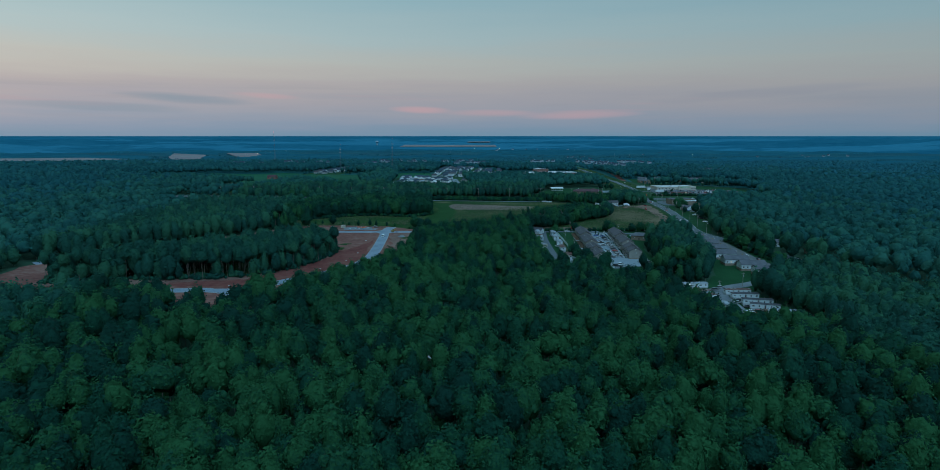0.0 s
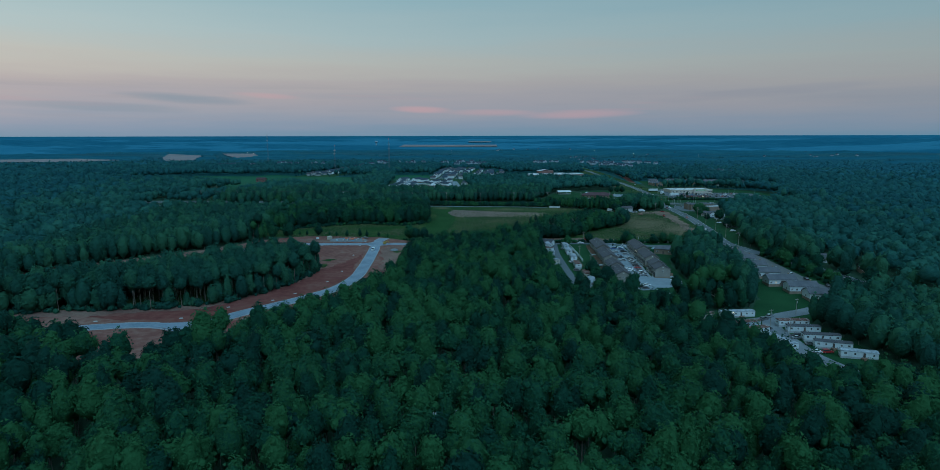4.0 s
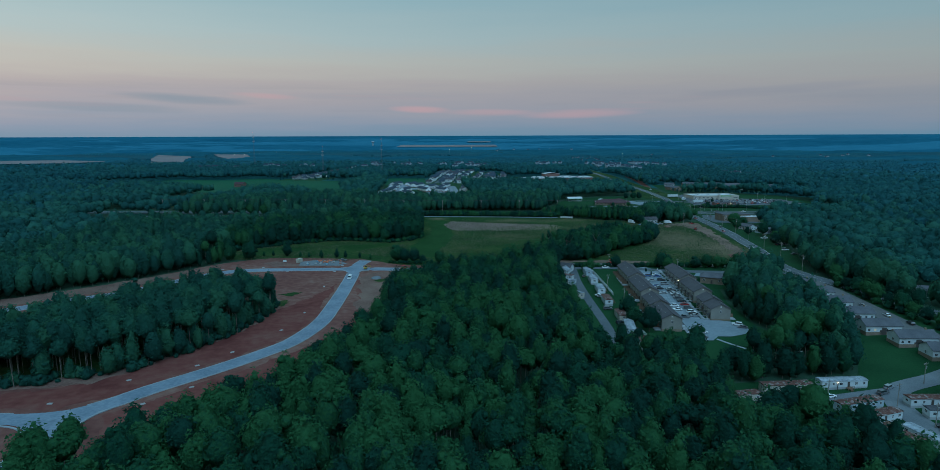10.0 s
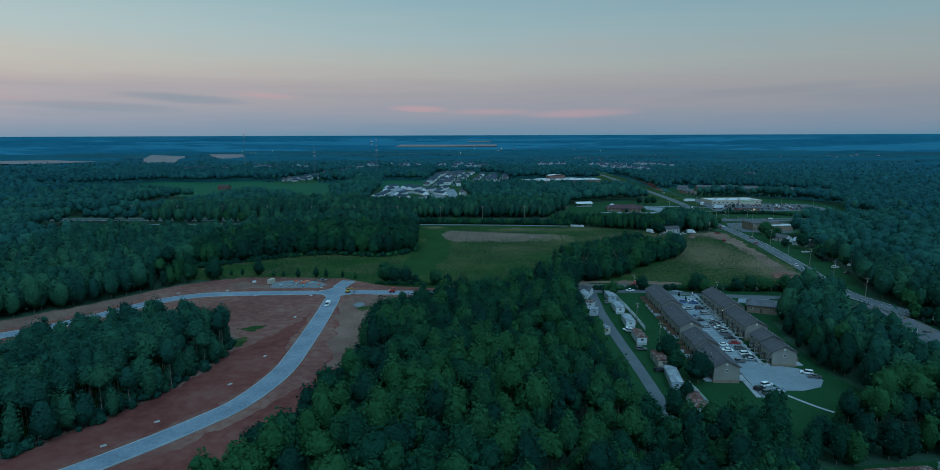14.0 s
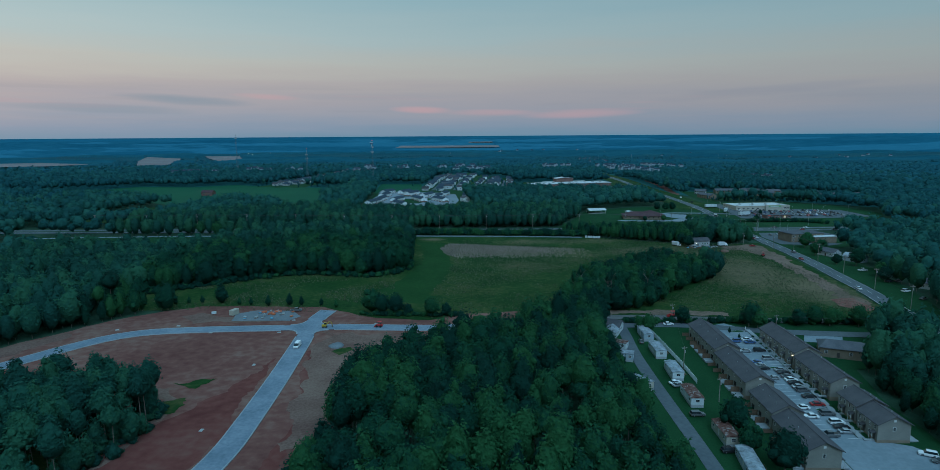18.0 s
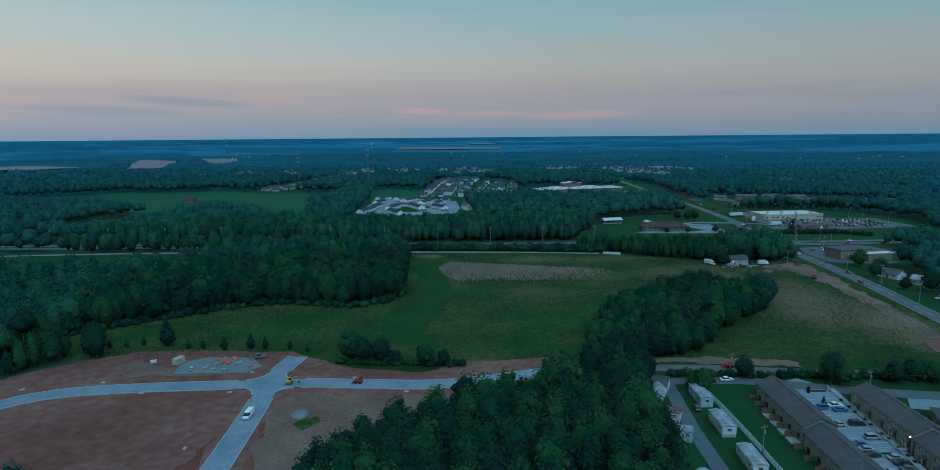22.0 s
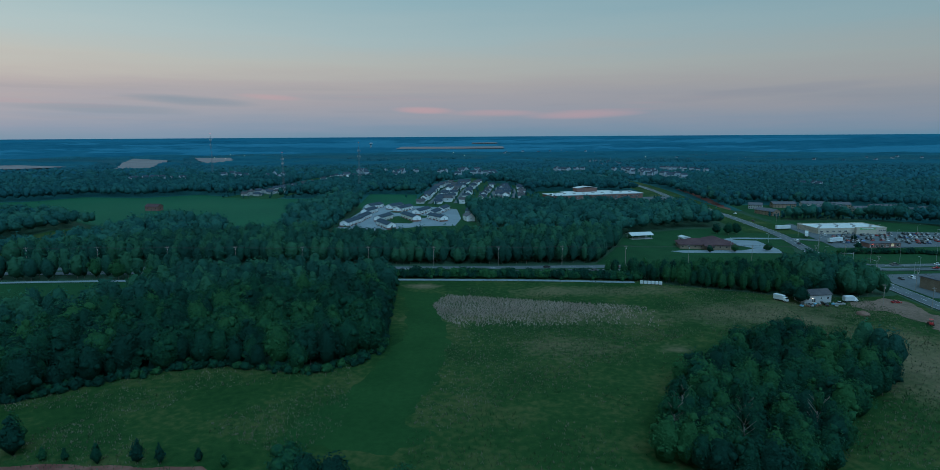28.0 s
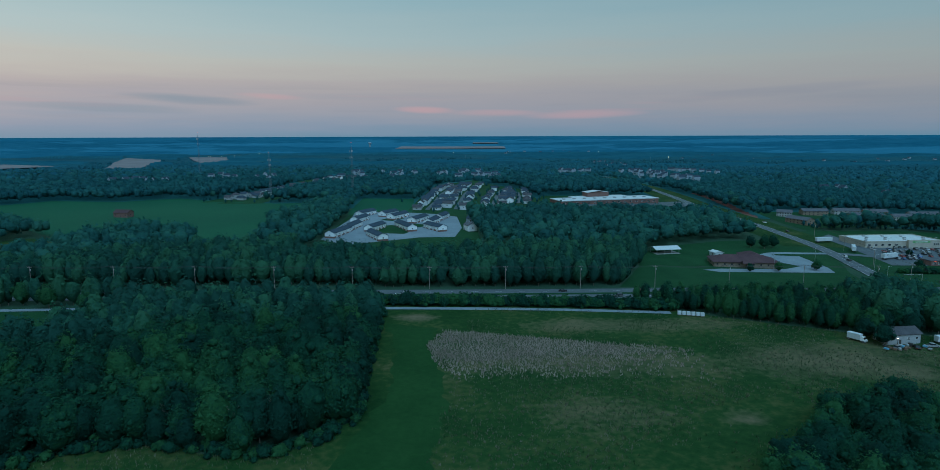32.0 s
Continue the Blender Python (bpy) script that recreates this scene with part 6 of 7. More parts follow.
for i in range(12):
    part("rooftop_unit", a_box(-29 + i * 4.7 + (i % 3), -27.4 + i * 4.7 + (i % 3), -12 + (i * 7) % 23, -10 + (i * 7) % 23, 4.95, 5.8, 0.08), M_steel, e)
for q in ((305, 928, 60), (312, 900, 20), (303, 962, 10)):
    t = thing("semi_trailer", *q, "long white semi-trailer parked by the store", "trailer", "parked trailers", 0.3)
    part("box", a_box(-7, 7, -1.25, 1.25, 1.1, 4.0, 0.05), M_white, t)
    part("underframe", a_box(-6.5, 6.5, -0.5, 0.5, 0.8, 1.1), M_track, t)
    for sx in (-5.5, -4.3, 4.5):
        for s in (-1, 1):
            part("wheel", tube(bmesh.new(), (sx, s * 1.0 - 0.2, 0.5), (sx, s * 1.0 + 0.2, 0.5), 0.5, sides=10), M_tyre, t)
cr = random.Random(8)
for row in range(6):
    for i in range(26):
        xx, yy = 318 + i * 4.1 + row * 1.5, 900 + row * 8.6
        if cr.random() < 0.62 and inside([(312, 890), (445, 898), (445, 952), (318, 952)], np.array([xx]), np.array([yy]))[0]:
            vehicle(cr.choice(["sedan", "suv", "pickup"]), cr.choice(mix), xx, yy, cr.choice([80, -100]) + cr.uniform(-3, 3), "cars in the shopping lot", 0.32)
e = thing("strip_shops", 338, 885, 4, "low brick shops with lit red signs", "store", up=0.1)
part("wall", a_box(-13, 13, -4.5, 4.5, -2, 3.3), M_redbrick, e)
part("roof", a_box(-13.4, 13.4, -4.9, 4.9, 3.3, 3.6), M_greyroof, e)
for i in range(6):
    window(e, -10.5 + i * 4.2, -4.5, 1.6, 2.4, 1.6, "-y", i == 4)
part("sign", a_box(-11, -9.8, -5.0, -4.95, 2.7, 3.1), M_redbulb, e)
part("sign", a_box(5, 6.4, -5.0, -4.95, 2.7, 3.1), M_lit, e)
e = thing("bank_building", 284, 752, 8, "tan brick two-storey office with flat roof", "office", up=0.1)
part("wall", a_box(-11, 17, -8, 8, -2, 6.4), M_brick, e)
part("roof", a_box(-11.4, 17.4, -8.4, 8.4, 6.4, 6.8), M_greyroof, e)
part("annex", a_box(5, 24, -14, -8.02, -2, 4.6), M_brick, e)
part("annex_roof", a_box(4.6, 24.4, -14.4, -8.0, 4.6, 4.95), M_tinroof, e)
part("canopy", a_box(-4, 5, -13, -8.45, 3.4, 3.9), M_bluesiding, e)
for i in range(6):
    for z in (1.7, 4.7):
        window(e, -9 + i * 4.8, -8, z, 1.6, 1.5, "-y")
sheet("parking_lot", [(264, 768), (272, 790), (330, 795), (338, 765), (306, 762), (300, 742), (312, 736), (296, 728), (262, 735)], 0.28, M_asphalt, "asphalt lot round the office", "parking lot", step=10)
for q in (("sedan", "grey", 276, 778, 80), ("suv", "white", 284, 780, 80), ("sedan", "black", 292, 781, 80), ("pickup", "red", 306, 780, 80), ("suv", "silver", 318, 776, 80)):
    vehicle(*q, "", 0.3)
for i, (x, y, r, ln) in enumerate(((340, 1062, 20, 24), (352, 1112, 60, 14), (392, 1128, 86, 26), (433, 1138, 80, 26), (432, 1104, 88, 34), (474, 1100, 88, 34), (463, 1136, 86, 24), (508, 1124, 84, 30), (520, 1092, 86, 36), (556, 1108, 86, 36))):
    house("apartment_house", x, y, r, ln, 10, 4.4, 2.4, M_block if i % 2 else M_brick, M_greyroof, "long brick apartment house with a grey roof", "apartment building", "apartments beyond the store", per=6, storeys=2)
sheet("lawn", [(322, 1010), (322, 1060), (335, 1145), (575, 1155), (585, 1080), (480, 1055), (400, 1050), (345, 1035)], 0.17, M_lawn, "lawn among far apartments", "lawn", step=25, edge=12)
sheet("dirt_lot", [(310, 1100), (322, 1180), (335, 1250), (352, 1367), (364, 1367), (347, 1250), (332, 1170), (317, 1095)], 0.2, M_clay, "bare clay strip beside the highway", "dirt", wild=3, step=15)
sheet("dirt_lot", [(268, 985), (262, 1040), (285, 1120), (290, 1180), (298, 1190), (298, 1100), (292, 1010), (285, 975)], 0.2, M_clay, "bare clay roadworks along the highway", "dirt", wild=4, step=15)

e = thing("school", 187, 1205, 14, "long low school with a white flat roof", "school")
part("wall", a_box(-62, 62, -16, 16, -4, 4.6), M_redbrick, e)
part("roof", a_box(-62.5, 62.5, -16.5, 16.5, 4.6, 5.3), M_tinroof, e)
part("wing", a_box(-30, 40, 16.02, 34, -4, 4.4), M_redbrick, e)
part("wing_roof", a_box(-30.5, 40.5, 16.55, 34.5, 4.4, 5.0), M_tinroof, e)
part("gymnasium", a_box(-12, 16, 20, 33.9, 5.0, 10.0), M_redbrick, e)
part("gymnasium_roof", gable(-12, 16, 20, 33.9, 10.0, 1.8, 0.5, 0.2), M_tinroof, e)
for i in range(16):
    window(e, -58 + i * 7.6, -16, 2.2, 2.6, 1.6, "-y")
for i in range(9):
    part("rooftop_unit", a_box(-54 + i * 13, -51 + i * 13, -3, 0, 5.3, 6.5), M_steel, e)
sheet("parking_lot", [(108, 1160), (112, 1185), (255, 1215), (285, 1230), (290, 1180), (262, 1172), (200, 1168)], 0.25, M_asphalt, "asphalt school lot", "parking lot", step=20, edge=10)

# ---- white townhouses and far suburbs ----
sheet("street", [(-92, 956), (-70, 936), (-39, 953), (-17, 966), (11, 969), (17, 1010), (13, 1074), (-8, 1092), (-27, 1100), (-60, 1108), (-90, 1112), (-86, 1060), (-90, 1000)], 0.26, M_lot, "pale concrete streets between townhouses", "street", step=15, edge=8)
for isle_ in ([(-57, 984), (-30, 980), (-26, 990), (-44, 1024), (-56, 1014)], [(-58, 1052), (-46, 1046), (-36, 1062), (-50, 1066)], [(-30, 1012), (-18, 1012), (-14, 1026), (-26, 1030)]):
    sheet("lawn", isle_, 0.32, M_lawn, "small lawn between townhouses", "lawn", step=12, edge=8)
# south-facing foot of each row: middle, heading and length
for x, y, th, ln in ((-78, 976, 75.5, 33), (-72, 1006, 80, 30), (-71.5, 1045, 75, 25), (-72, 1084, 62, 23), (-49.6, 1080, 60, 22), (-39, 1064, 65, 27), (-18.7, 1044, 68, 28), (-5.5, 1033, 74, 24), (2.5, 1061, 74, 24), (-9, 1000, -57, 25), (-34.6, 1005, -66, 34), (-52, 1000, 71, 25), (-53.4, 962, -64, 29)):
    a = math.radians(th + 90)
    e = house("townhouse", x + 4 * math.cos(a), y + 4 * math.sin(a), th - 90, ln, 8.0, 3.7, 2.1, M_bright, M_blueroof, "white townhouse row with slate-blue roof", "townhouse", "white townhouses", per=5, storeys=1, plinth=M_redbrick)
    for i in range(4):
        part("garage_door", a_box(4.07, 4.15, -ln * 0.375 - 1.2 + i * ln / 4, -ln * 0.375 + 1.2 + i * ln / 4, 0, 2.1), M_trim, e)
house("cottage", 24, 1000, 20, 11, 8, 4.5, 2.4, M_bright, M_greyroof, "white cottage beside a pale drive", "house", per=2)
house("cottage", 27, 1044, 60, 9, 7, 3.2, 2.2, M_bluesiding, M_blueroof, "blue cottage among trees", "house", per=1)
house("shed", -117, 990, 70, 9, 6, 2.8, 1.6, M_white, M_tinroof, "white sheds half hidden by trees", "shed", per=1)


def suburb(streets, label, wallset, seed, near=True):
    r = random.Random(seed)
    for pts in streets:
        line = spline(pts, 14.5)
        strip("street", line, [-2.6, 2.6], 0.26, M_asphalt, label="suburban street between houses", category="street")
        d = np.gradient(line, axis=0)
        for (x, y), v in zip(line, d):
            v = v / np.linalg.norm(v)
            for s in (-1, 1):
                if r.random() < 0.12:
                    continue
                px, py = x + v[1] * s * 9.5 + r.uniform(-1, 1), y - v[0] * s * 9.5
                rot = math.degrees(math.atan2(v[1], v[0])) + r.choice([0, 0, 90])
                house("suburban_house", px, py, rot, r.uniform(8.0, 9.5), r.uniform(6.0, 7), r.choice([3.0, 4.8]), 2.4, r.choice(wallset), r.choice([M_blueroof, M_blueroof, M_darkroof]), label, "house", "suburban houses", hip=r.choice([0, 0, 2.4]), per=1, doors=0)


suburb([[(-18, 1126), (-12, 1200), (-8, 1290), (0, 1380), (14, 1470)], [(12, 1130), (18, 1210), (24, 1300), (34, 1400), (44, 1500)], [(52, 1150), (60, 1230), (72, 1330), (82, 1400)], [(84, 1190), (92, 1260), (98, 1340)]],
       "suburban house with pale siding and shingle roof", [M_white, M_white, M_bright, M_greysiding], 4)
suburb([[(-262, 1255), (-240, 1330), (-228, 1420), (-226, 1500)], [(-235, 1560), (-190, 1610), (-150, 1650)], [(-215, 1640), (-175, 1690)]], "distant suburban house with pale walls", [M_white, M_bright, M_greysiding], 6)
house("farmhouse", -312, 1092, 80, 15, 9, 4.5, 2.6, M_redbrick, M_maroon, "red brick farmhouse by the crop field", per=3)

# ---- road paint ----


def dashes(line, off, lift, long, gap, parent_label, width=0.12):
    """Painted dashes along a road, joined as one."""
    d = np.gradient(line, axis=0)
    d /= np.linalg.norm(d, axis=1)[:, None]
    q = line + np.column_stack([d[:, 1], -d[:, 0]]) * off
    run = np.concatenate([[0], np.cumsum(np.linalg.norm(np.diff(q, axis=0), axis=1))])
    V, F = [], []
    s = 0.0
    while s + long < run[-1]:
        ends = np.array([[np.interp(t, run, q[:, 0]), np.interp(t, run, q[:, 1])] for t in (s, s + long)])
        v = ends[1] - ends[0]
        n = np.array([v[1], -v[0]]) / np.linalg.norm(v) * width
        k = len(V)
        for c in (ends[0] - n, ends[0] + n, ends[1] + n, ends[1] - n):
            V.append((c[0], c[1], gz(*c) + lift))
        F.append((k, k + 1, k + 2, k + 3))
        s += long + gap
    tagged(new("road_marking", mesh_of("road_marking", V, F, M_paint)), parent_label, "road marking", kind="structure")


dashes(HIGHWAY, 0.85, 0.44, 6, 6, "pale dashed lane line on the highway", 0.1)
dashes(HIGHWAY, -3.6, 0.44, 12, 0.5, "pale edge line on the highway", 0.08)
dashes(HIGHWAY, 5.3, 0.44, 12, 0.5, "pale edge line on the highway", 0.08)
for o in (-5.2, 5.2):
    dashes(CROSS, o, 0.41, 4, 9, "dashed lane line on the divided highway", 0.1)
strip("median", CROSS, [-1.6, 1.6], 0.42, M_lawn, label="grass median of the divided highway", category="median")
strip("junction", spline([(240, 811), (260, 811), (286, 812)], 6), [-10, 10], 0.45, M_asphalt, label="wide asphalt highway junction", category="road")
strip("turn_lane", spline([(230, 812), (250, 801), (254, 775)], 4), [-2.5, 2.5], 0.43, M_asphalt, label="asphalt turning lane at the junction", category="road")
strip("access_road", spline([(284, 918), (300, 912), (312, 905)], 5), [-4, 4], 0.42, M_asphalt, label="asphalt entrance to the shopping lot", category="road")
for q in (("sedan", "red", 115, 816.5, 0), ("sedan", "black", 70, 815.5, 0), ("suv", "grey", 98, 806, 180), ("pickup", "silver", -120, 801.5, 182), ("suv", "white", -20, 805, 180), ("sedan", "white", 330, 818, 5), ("suv", "black", 350, 808, 185), ("sedan", "silver", 372, 822, 10), ("sedan", "red", 320, 807, 180), ("pickup", "grey", 300, 817, 4), ("suv", "white", 284, 905, 80), ("sedan", "black", 279, 893, 80), ("sedan", "white", 257, 764, 86), ("sedan", "red", 253, 760, -94),
          ("suv", "grey", 252, 700, 84), ("sedan", "white", 230, 596, 80), ("sedan", "red", 244, 676, -97), ("suv", "white", 305, 1060, 88), ("sedan", "black", 300, 1010, -92)):
    vehicle(*q, "cars on the highways", 0.42)

# ---- poles, wires, lamps, masts ----
POLE = {}


def utility_pole(x, y, rot, high=11.0, group="utility poles"):
    m = pose(x, y, gz(x, y), 0, 0, rot)
    if high in POLE:
        return copy_thing(POLE[high], m)
    e = tagged(new("utility_pole"), "weathered wooden utility pole with a crossarm", "utility pole", group)
    e.matrix_basis = m
    part("pole", tube(bmesh.new(), (0, 0, -0.8), (0, 0, high), 0.17, 0.11, 8), M_polewood, e)
    part("crossarm", a_box(-1.2, 1.2, -0.08, 0.08, high - 0.8, high - 0.65), M_polewood, e)
    for s in (-1.1, -0.4, 1.1):
        part("insulator", tube(bmesh.new(), (s, 0, high - 0.65), (s, 0, high - 0.35), 0.07), M_block, e)
    part("transformer", tube(bmesh.new(), (0.35, 0, high - 2.6), (0.35, 0, high - 1.6), 0.25, sides=8), M_steel, e)
    POLE[high] = e
    return e


def wires(spots, high, label, reach_=(-1.1, -0.4, 1.1), extra=0.0):
    """Sagging wires from pole to pole."""
    e = tagged(new("power_line"), label, "power line")
    for s in reach_:
        bm = bmesh.new()
        last = None
        for (ax, ay), (bx, by) in zip(spots, spots[1:]):
            v = Vector((bx - ax, by - ay, 0)).normalized()
            n = Vector((v.y, -v.x, 0)) * s
            p, q = Vector((ax, ay, gz(ax, ay) + high - extra)) + n, Vector((bx, by, gz(bx, by) + high - extra)) + n
            for i in range(7):
                t = i / 6
                c = p.lerp(q, t) - Vector((0, 0, 4 * 0.9 * t * (1 - t)))
                ring = [bm.verts.new(c + d) for d in (Vector((0, 0, 0.035)), Vector((v.y, -v.x, 0)) * 0.03 - Vector((0, 0, 0.018)), Vector((-v.y, v.x, 0)) * 0.03 - Vector((0, 0, 0.018)))]
                if last:
                    for j in range(3):
                        bm.faces.new((last[j], last[(j + 1) % 3], ring[(j + 1) % 3], ring[j]))
                last = ring
        part("wire", bm, M_wire, e)


ROADSIDE = [(224, 520), (232, 560), (239, 596), (246, 634), (253, 672), (259, 712), (265, 752), (271, 792), (276, 832), (287, 880), (299, 930), (309, 985)]
for a, b in zip(ROADSIDE, ROADSIDE[1:] + [(312, 1030)]):
    utility_pole(*a, math.degrees(math.atan2(b[1] - a[1], b[0] - a[0])) - 90, 12.0)
wires(ROADSIDE, 11.7, "sagging power lines along the highway")
wires(ROADSIDE, 11.7, "telephone cables along the highway", (0.15,), 3.2)
OTHER = [(227, 724), (246, 716)]
for q in OTHER:
    utility_pole(*q, 0, 11.0)
for i in range(14):
    x = -298.6 + i * 42.2
    utility_pole(x, float(np.interp(x, CROSS[:, 0], CROSS[:, 1])) + 12, 0, 13.0)
wires([(-298.6 + i * 42.2, float(np.interp(-298.6 + i * 42.2, CROSS[:, 0], CROSS[:, 1])) + 12) for i in range(14)], 12.7, "power lines along the divided highway")
for q in ((110, 549), (149, 530), (96, 497), (98, 470), (140, 357), (162, 352), (163, 336), (184, 368)):
    utility_pole(*q, 20, 9.0)
wires([(96, 497), (110, 549), (149, 530), (190, 523), (224, 520)], 8.6, "service cables over the side road", (0.0,))


def street_lamp(x, y, rot, group="lot lamps"):
    m = pose(x, y, gz(x, y) + 0.2, 0, 0, rot)
    if "lamp" in POLE:
        return copy_thing(POLE["lamp"], m)
    e = tagged(new("street_lamp"), "tall grey lamp post with a flat head", "street lamp", group)
    e.matrix_basis = m
    part("post", tube(bmesh.new(), (0, 0, -0.3), (0, 0, 10), 0.11, 0.07, 8), M_steel, e)
    part("arm", tube(bmesh.new(), (0, 0, 9.8), (1.6, 0, 10.1), 0.05), M_steel, e)
    part("head", a_box(1.4, 2.2, -0.16, 0.16, 10.0, 10.18, 0.04), M_steel, e)
    POLE["lamp"] = e
    return e


for q in ((330, 905, 0), (365, 905, 0), (400, 908, 0), (332, 930, 0), (368, 932, 0), (404, 934, 0), (435, 920, 0), (212, 864, 90), (250, 884, 180), (262, 832, 0), (290, 826, 90), (310, 826, 90), (340, 832, 90), (300, 795, 90), (278, 866, 0), (285, 780, 0)):
    street_lamp(*q)


def signal(x, y, rot):
    e = thing("traffic_signal", x, y, rot, "traffic signal on a long mast arm showing red", "traffic light", "traffic signals", 0.1)
    part("post", tube(bmesh.new(), (0, 0, -0.3), (0, 0, 7), 0.16, 0.12, 8), M_steel, e)
    part("mast_arm", tube(bmesh.new(), (0, 0, 6.3), (11, 0, 6.7), 0.1, 0.06), M_steel, e)
    for c in (5, 8, 10.8):
        h = part("signal_head", a_box(c - 0.18, c + 0.18, -0.15, 0.15, 5.6, 6.6), M_track, e)
        part("red_lamp", tube(bmesh.new(), (c, -0.22, 6.4), (c, -0.16, 6.4), 0.12), M_redbulb, h)


for q in ((248, 797, 0), (276, 800, 90), (278, 826, 180), (250, 826, -90)):
    signal(*q)


M_darksteel = plain("dull_dark_steel", (0.10, 0.13, 0.15), 0.7)


def mast(x, y, high, wide, label):
    """A three-legged lattice mast."""
    e = thing("radio_mast", x, y, 15, label, "radio mast", "radio masts")
    legs = [(math.cos(a) * wide, math.sin(a) * wide) for a in (0.5, 2.594, 4.689)]
    for a in legs:
        part("leg", tube(bmesh.new(), (a[0], a[1], -1), (a[0] * 0.3, a[1] * 0.3, high), 0.13, 0.09), M_darksteel, e)
    bm = bmesh.new()
    n = int(high / 5)
    for i in range(n):
        k0, k1 = 1 - 0.7 * i / n, 1 - 0.7 * (i + 1) / n
        for a, b in zip(legs, legs[1:] + legs[:1]):
            tube(bm, (a[0] * k0, a[1] * k0, i * high / n), (b[0] * k1, b[1] * k1, (i + 1) * high / n), 0.05, sides=3)
            tube(bm, (a[0] * k0, a[1] * k0, i * high / n), (b[0] * k0, b[1] * k0, i * high / n), 0.05, sides=3)
    part("bracing", bm, M_darksteel, e)
    part("antenna", tube(bmesh.new(), (0, 0, high), (0, 0, high + 5), 0.12, 0.06), M_steel, e)
    for k in (0.78, 0.9):
        for a in legs:
            part("panel_antenna", a_box(a[0] * 0.9 - 0.3, a[0] * 0.9 + 0.3, a[1] * 0.9 - 0.3, a[1] * 0.9 + 0.3, high * k, high * k + 2.2), M_block, e)
    part("beacon", tube(bmesh.new(), (0, 0, high + 5), (0, 0, high + 5.7), 0.35), M_redbulb, e)


mast(-116, 1255, 64, 2.2, "tall grey lattice radio mast above the woods")
mast(-226, 1285, 52, 2.0, "grey lattice radio mast beyond the field")
mast(-460, 1640, 78, 2.4, "distant lattice radio mast")
wx, wy = -478, 4075
e = thing("water_tower", wx, wy, 0, "distant pale water tower on a slim stem", "water tower")
# The tower takes the haze-tinted far wall colour.
part("stem", tube(bmesh.new(), (0, 0, -5), (0, 0, 25), 4.5, 3.4, 10), M_farwall_haze, e)
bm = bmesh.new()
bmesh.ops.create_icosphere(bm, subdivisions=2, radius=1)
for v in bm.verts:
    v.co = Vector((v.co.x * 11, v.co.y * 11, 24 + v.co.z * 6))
part("tank", bm, M_farwall_haze, e)

# warm lamps at doors and in the far town
lamp_rng = random.Random(12)
for x, y, h in ((slant(133.0, 495), 495.5, 4.6), (150, 366.8, 2.9), (206, 872, 3.2), (163, 491, 3.0), (193, 728, 2.6)):
    e = thing("wall_lamp", x, y, 0, "small warm wall lamp, lit", "lamp", "lit lamps")
    part("bracket", a_box(-0.1, 0.1, -0.1, 0.1, -0.4, h), M_track, e)
    part("bulb", a_box(-0.16, 0.16, -0.16, 0.16, h, h + 0.3, 0.05), M_bulb, e)
for i in range(22):
    k = (i % 2) * 2
    x, y = ((lamp_rng.uniform(-1000, -860), lamp_rng.uniform(2900, 3300)) if k == 0 else (lamp_rng.uniform(300, 420), lamp_rng.uniform(1500, 2100)) if k == 1 else (lamp_rng.uniform(-100, 1300), lamp_rng.uniform(2700, 3700)))
    e = thing("street_lamp", x, y, 0, "distant lit street lamp", "street lamp", "distant lit lamps")
    part("post", tube(bmesh.new(), (0, 0, -1), (0, 0, 19), 0.15), M_steel, e)
    part("bulb", a_box(-0.35, 0.35, -0.35, 0.35, 19, 19.7), M_bulb, e)

# ---- far country ----
for q in FIELDS:
    sheet("dry_field", q, {0: 7.0, 3: 4.5, 4: 5.0}.get(FIELDS.index(q), 4.0), M_tan, "pale mown field far off in the woods", "field", step=60, edge=30, wild=6)
frng = np.random.default_rng(31)


def far_houses(areas, label):
    """Tiny far houses: a box with a pitched roof each, joined."""
    V, F, I, n = [], [], [], 0
    for x0, x1, y0, y1, count, lift in areas:
        for _ in range(count):
            x, y = frng.uniform(x0, x1), frng.uniform(y0, y1)
            a, L, w, h = frng.uniform(0, 3.14), frng.uniform(4, 7), frng.uniform(3, 4.2), frng.uniform(0.5, 2.5)
            z = gz(x, y) + lift
            q = np.array([(-L, -w, -10), (L, -w, -10), (L, w, -10), (-L, w, -10), (-L, -w, h), (L, -w, h), (L, w, h), (-L, w, h), (-L, 0, h + 3.5), (L, 0, h + 3.5)], float)
            c, s = math.cos(a), math.sin(a)
            V.append(np.column_stack([q[:, 0] * c - q[:, 1] * s + x, q[:, 0] * s + q[:, 1] * c + y, q[:, 2] + z]))
            for f, m in (((0, 1, 5, 4), 0), ((1, 2, 6, 5), 0), ((2, 3, 7, 6), 0), ((3, 0, 4, 7), 0), ((4, 5, 9, 8), 1), ((6, 7, 8, 9), 1), ((4, 8, 7, 7), 0), ((5, 6, 9, 9), 0)):
                if f[2] != f[3]:
                    F += [(f[0] + n, f[1] + n, f[2] + n), (f[0] + n, f[2] + n, f[3] + n)]
                    I += [m, m]
                else:
                    F.append((f[0] + n, f[1] + n, f[2] + n))
                    I.append(m)
            n += 10
    tagged(new("far_houses", mesh_of("far_houses", np.vstack(V), F, [M_farwall_haze, M_blueroof], False, I)), label, "houses", kind="stuff")


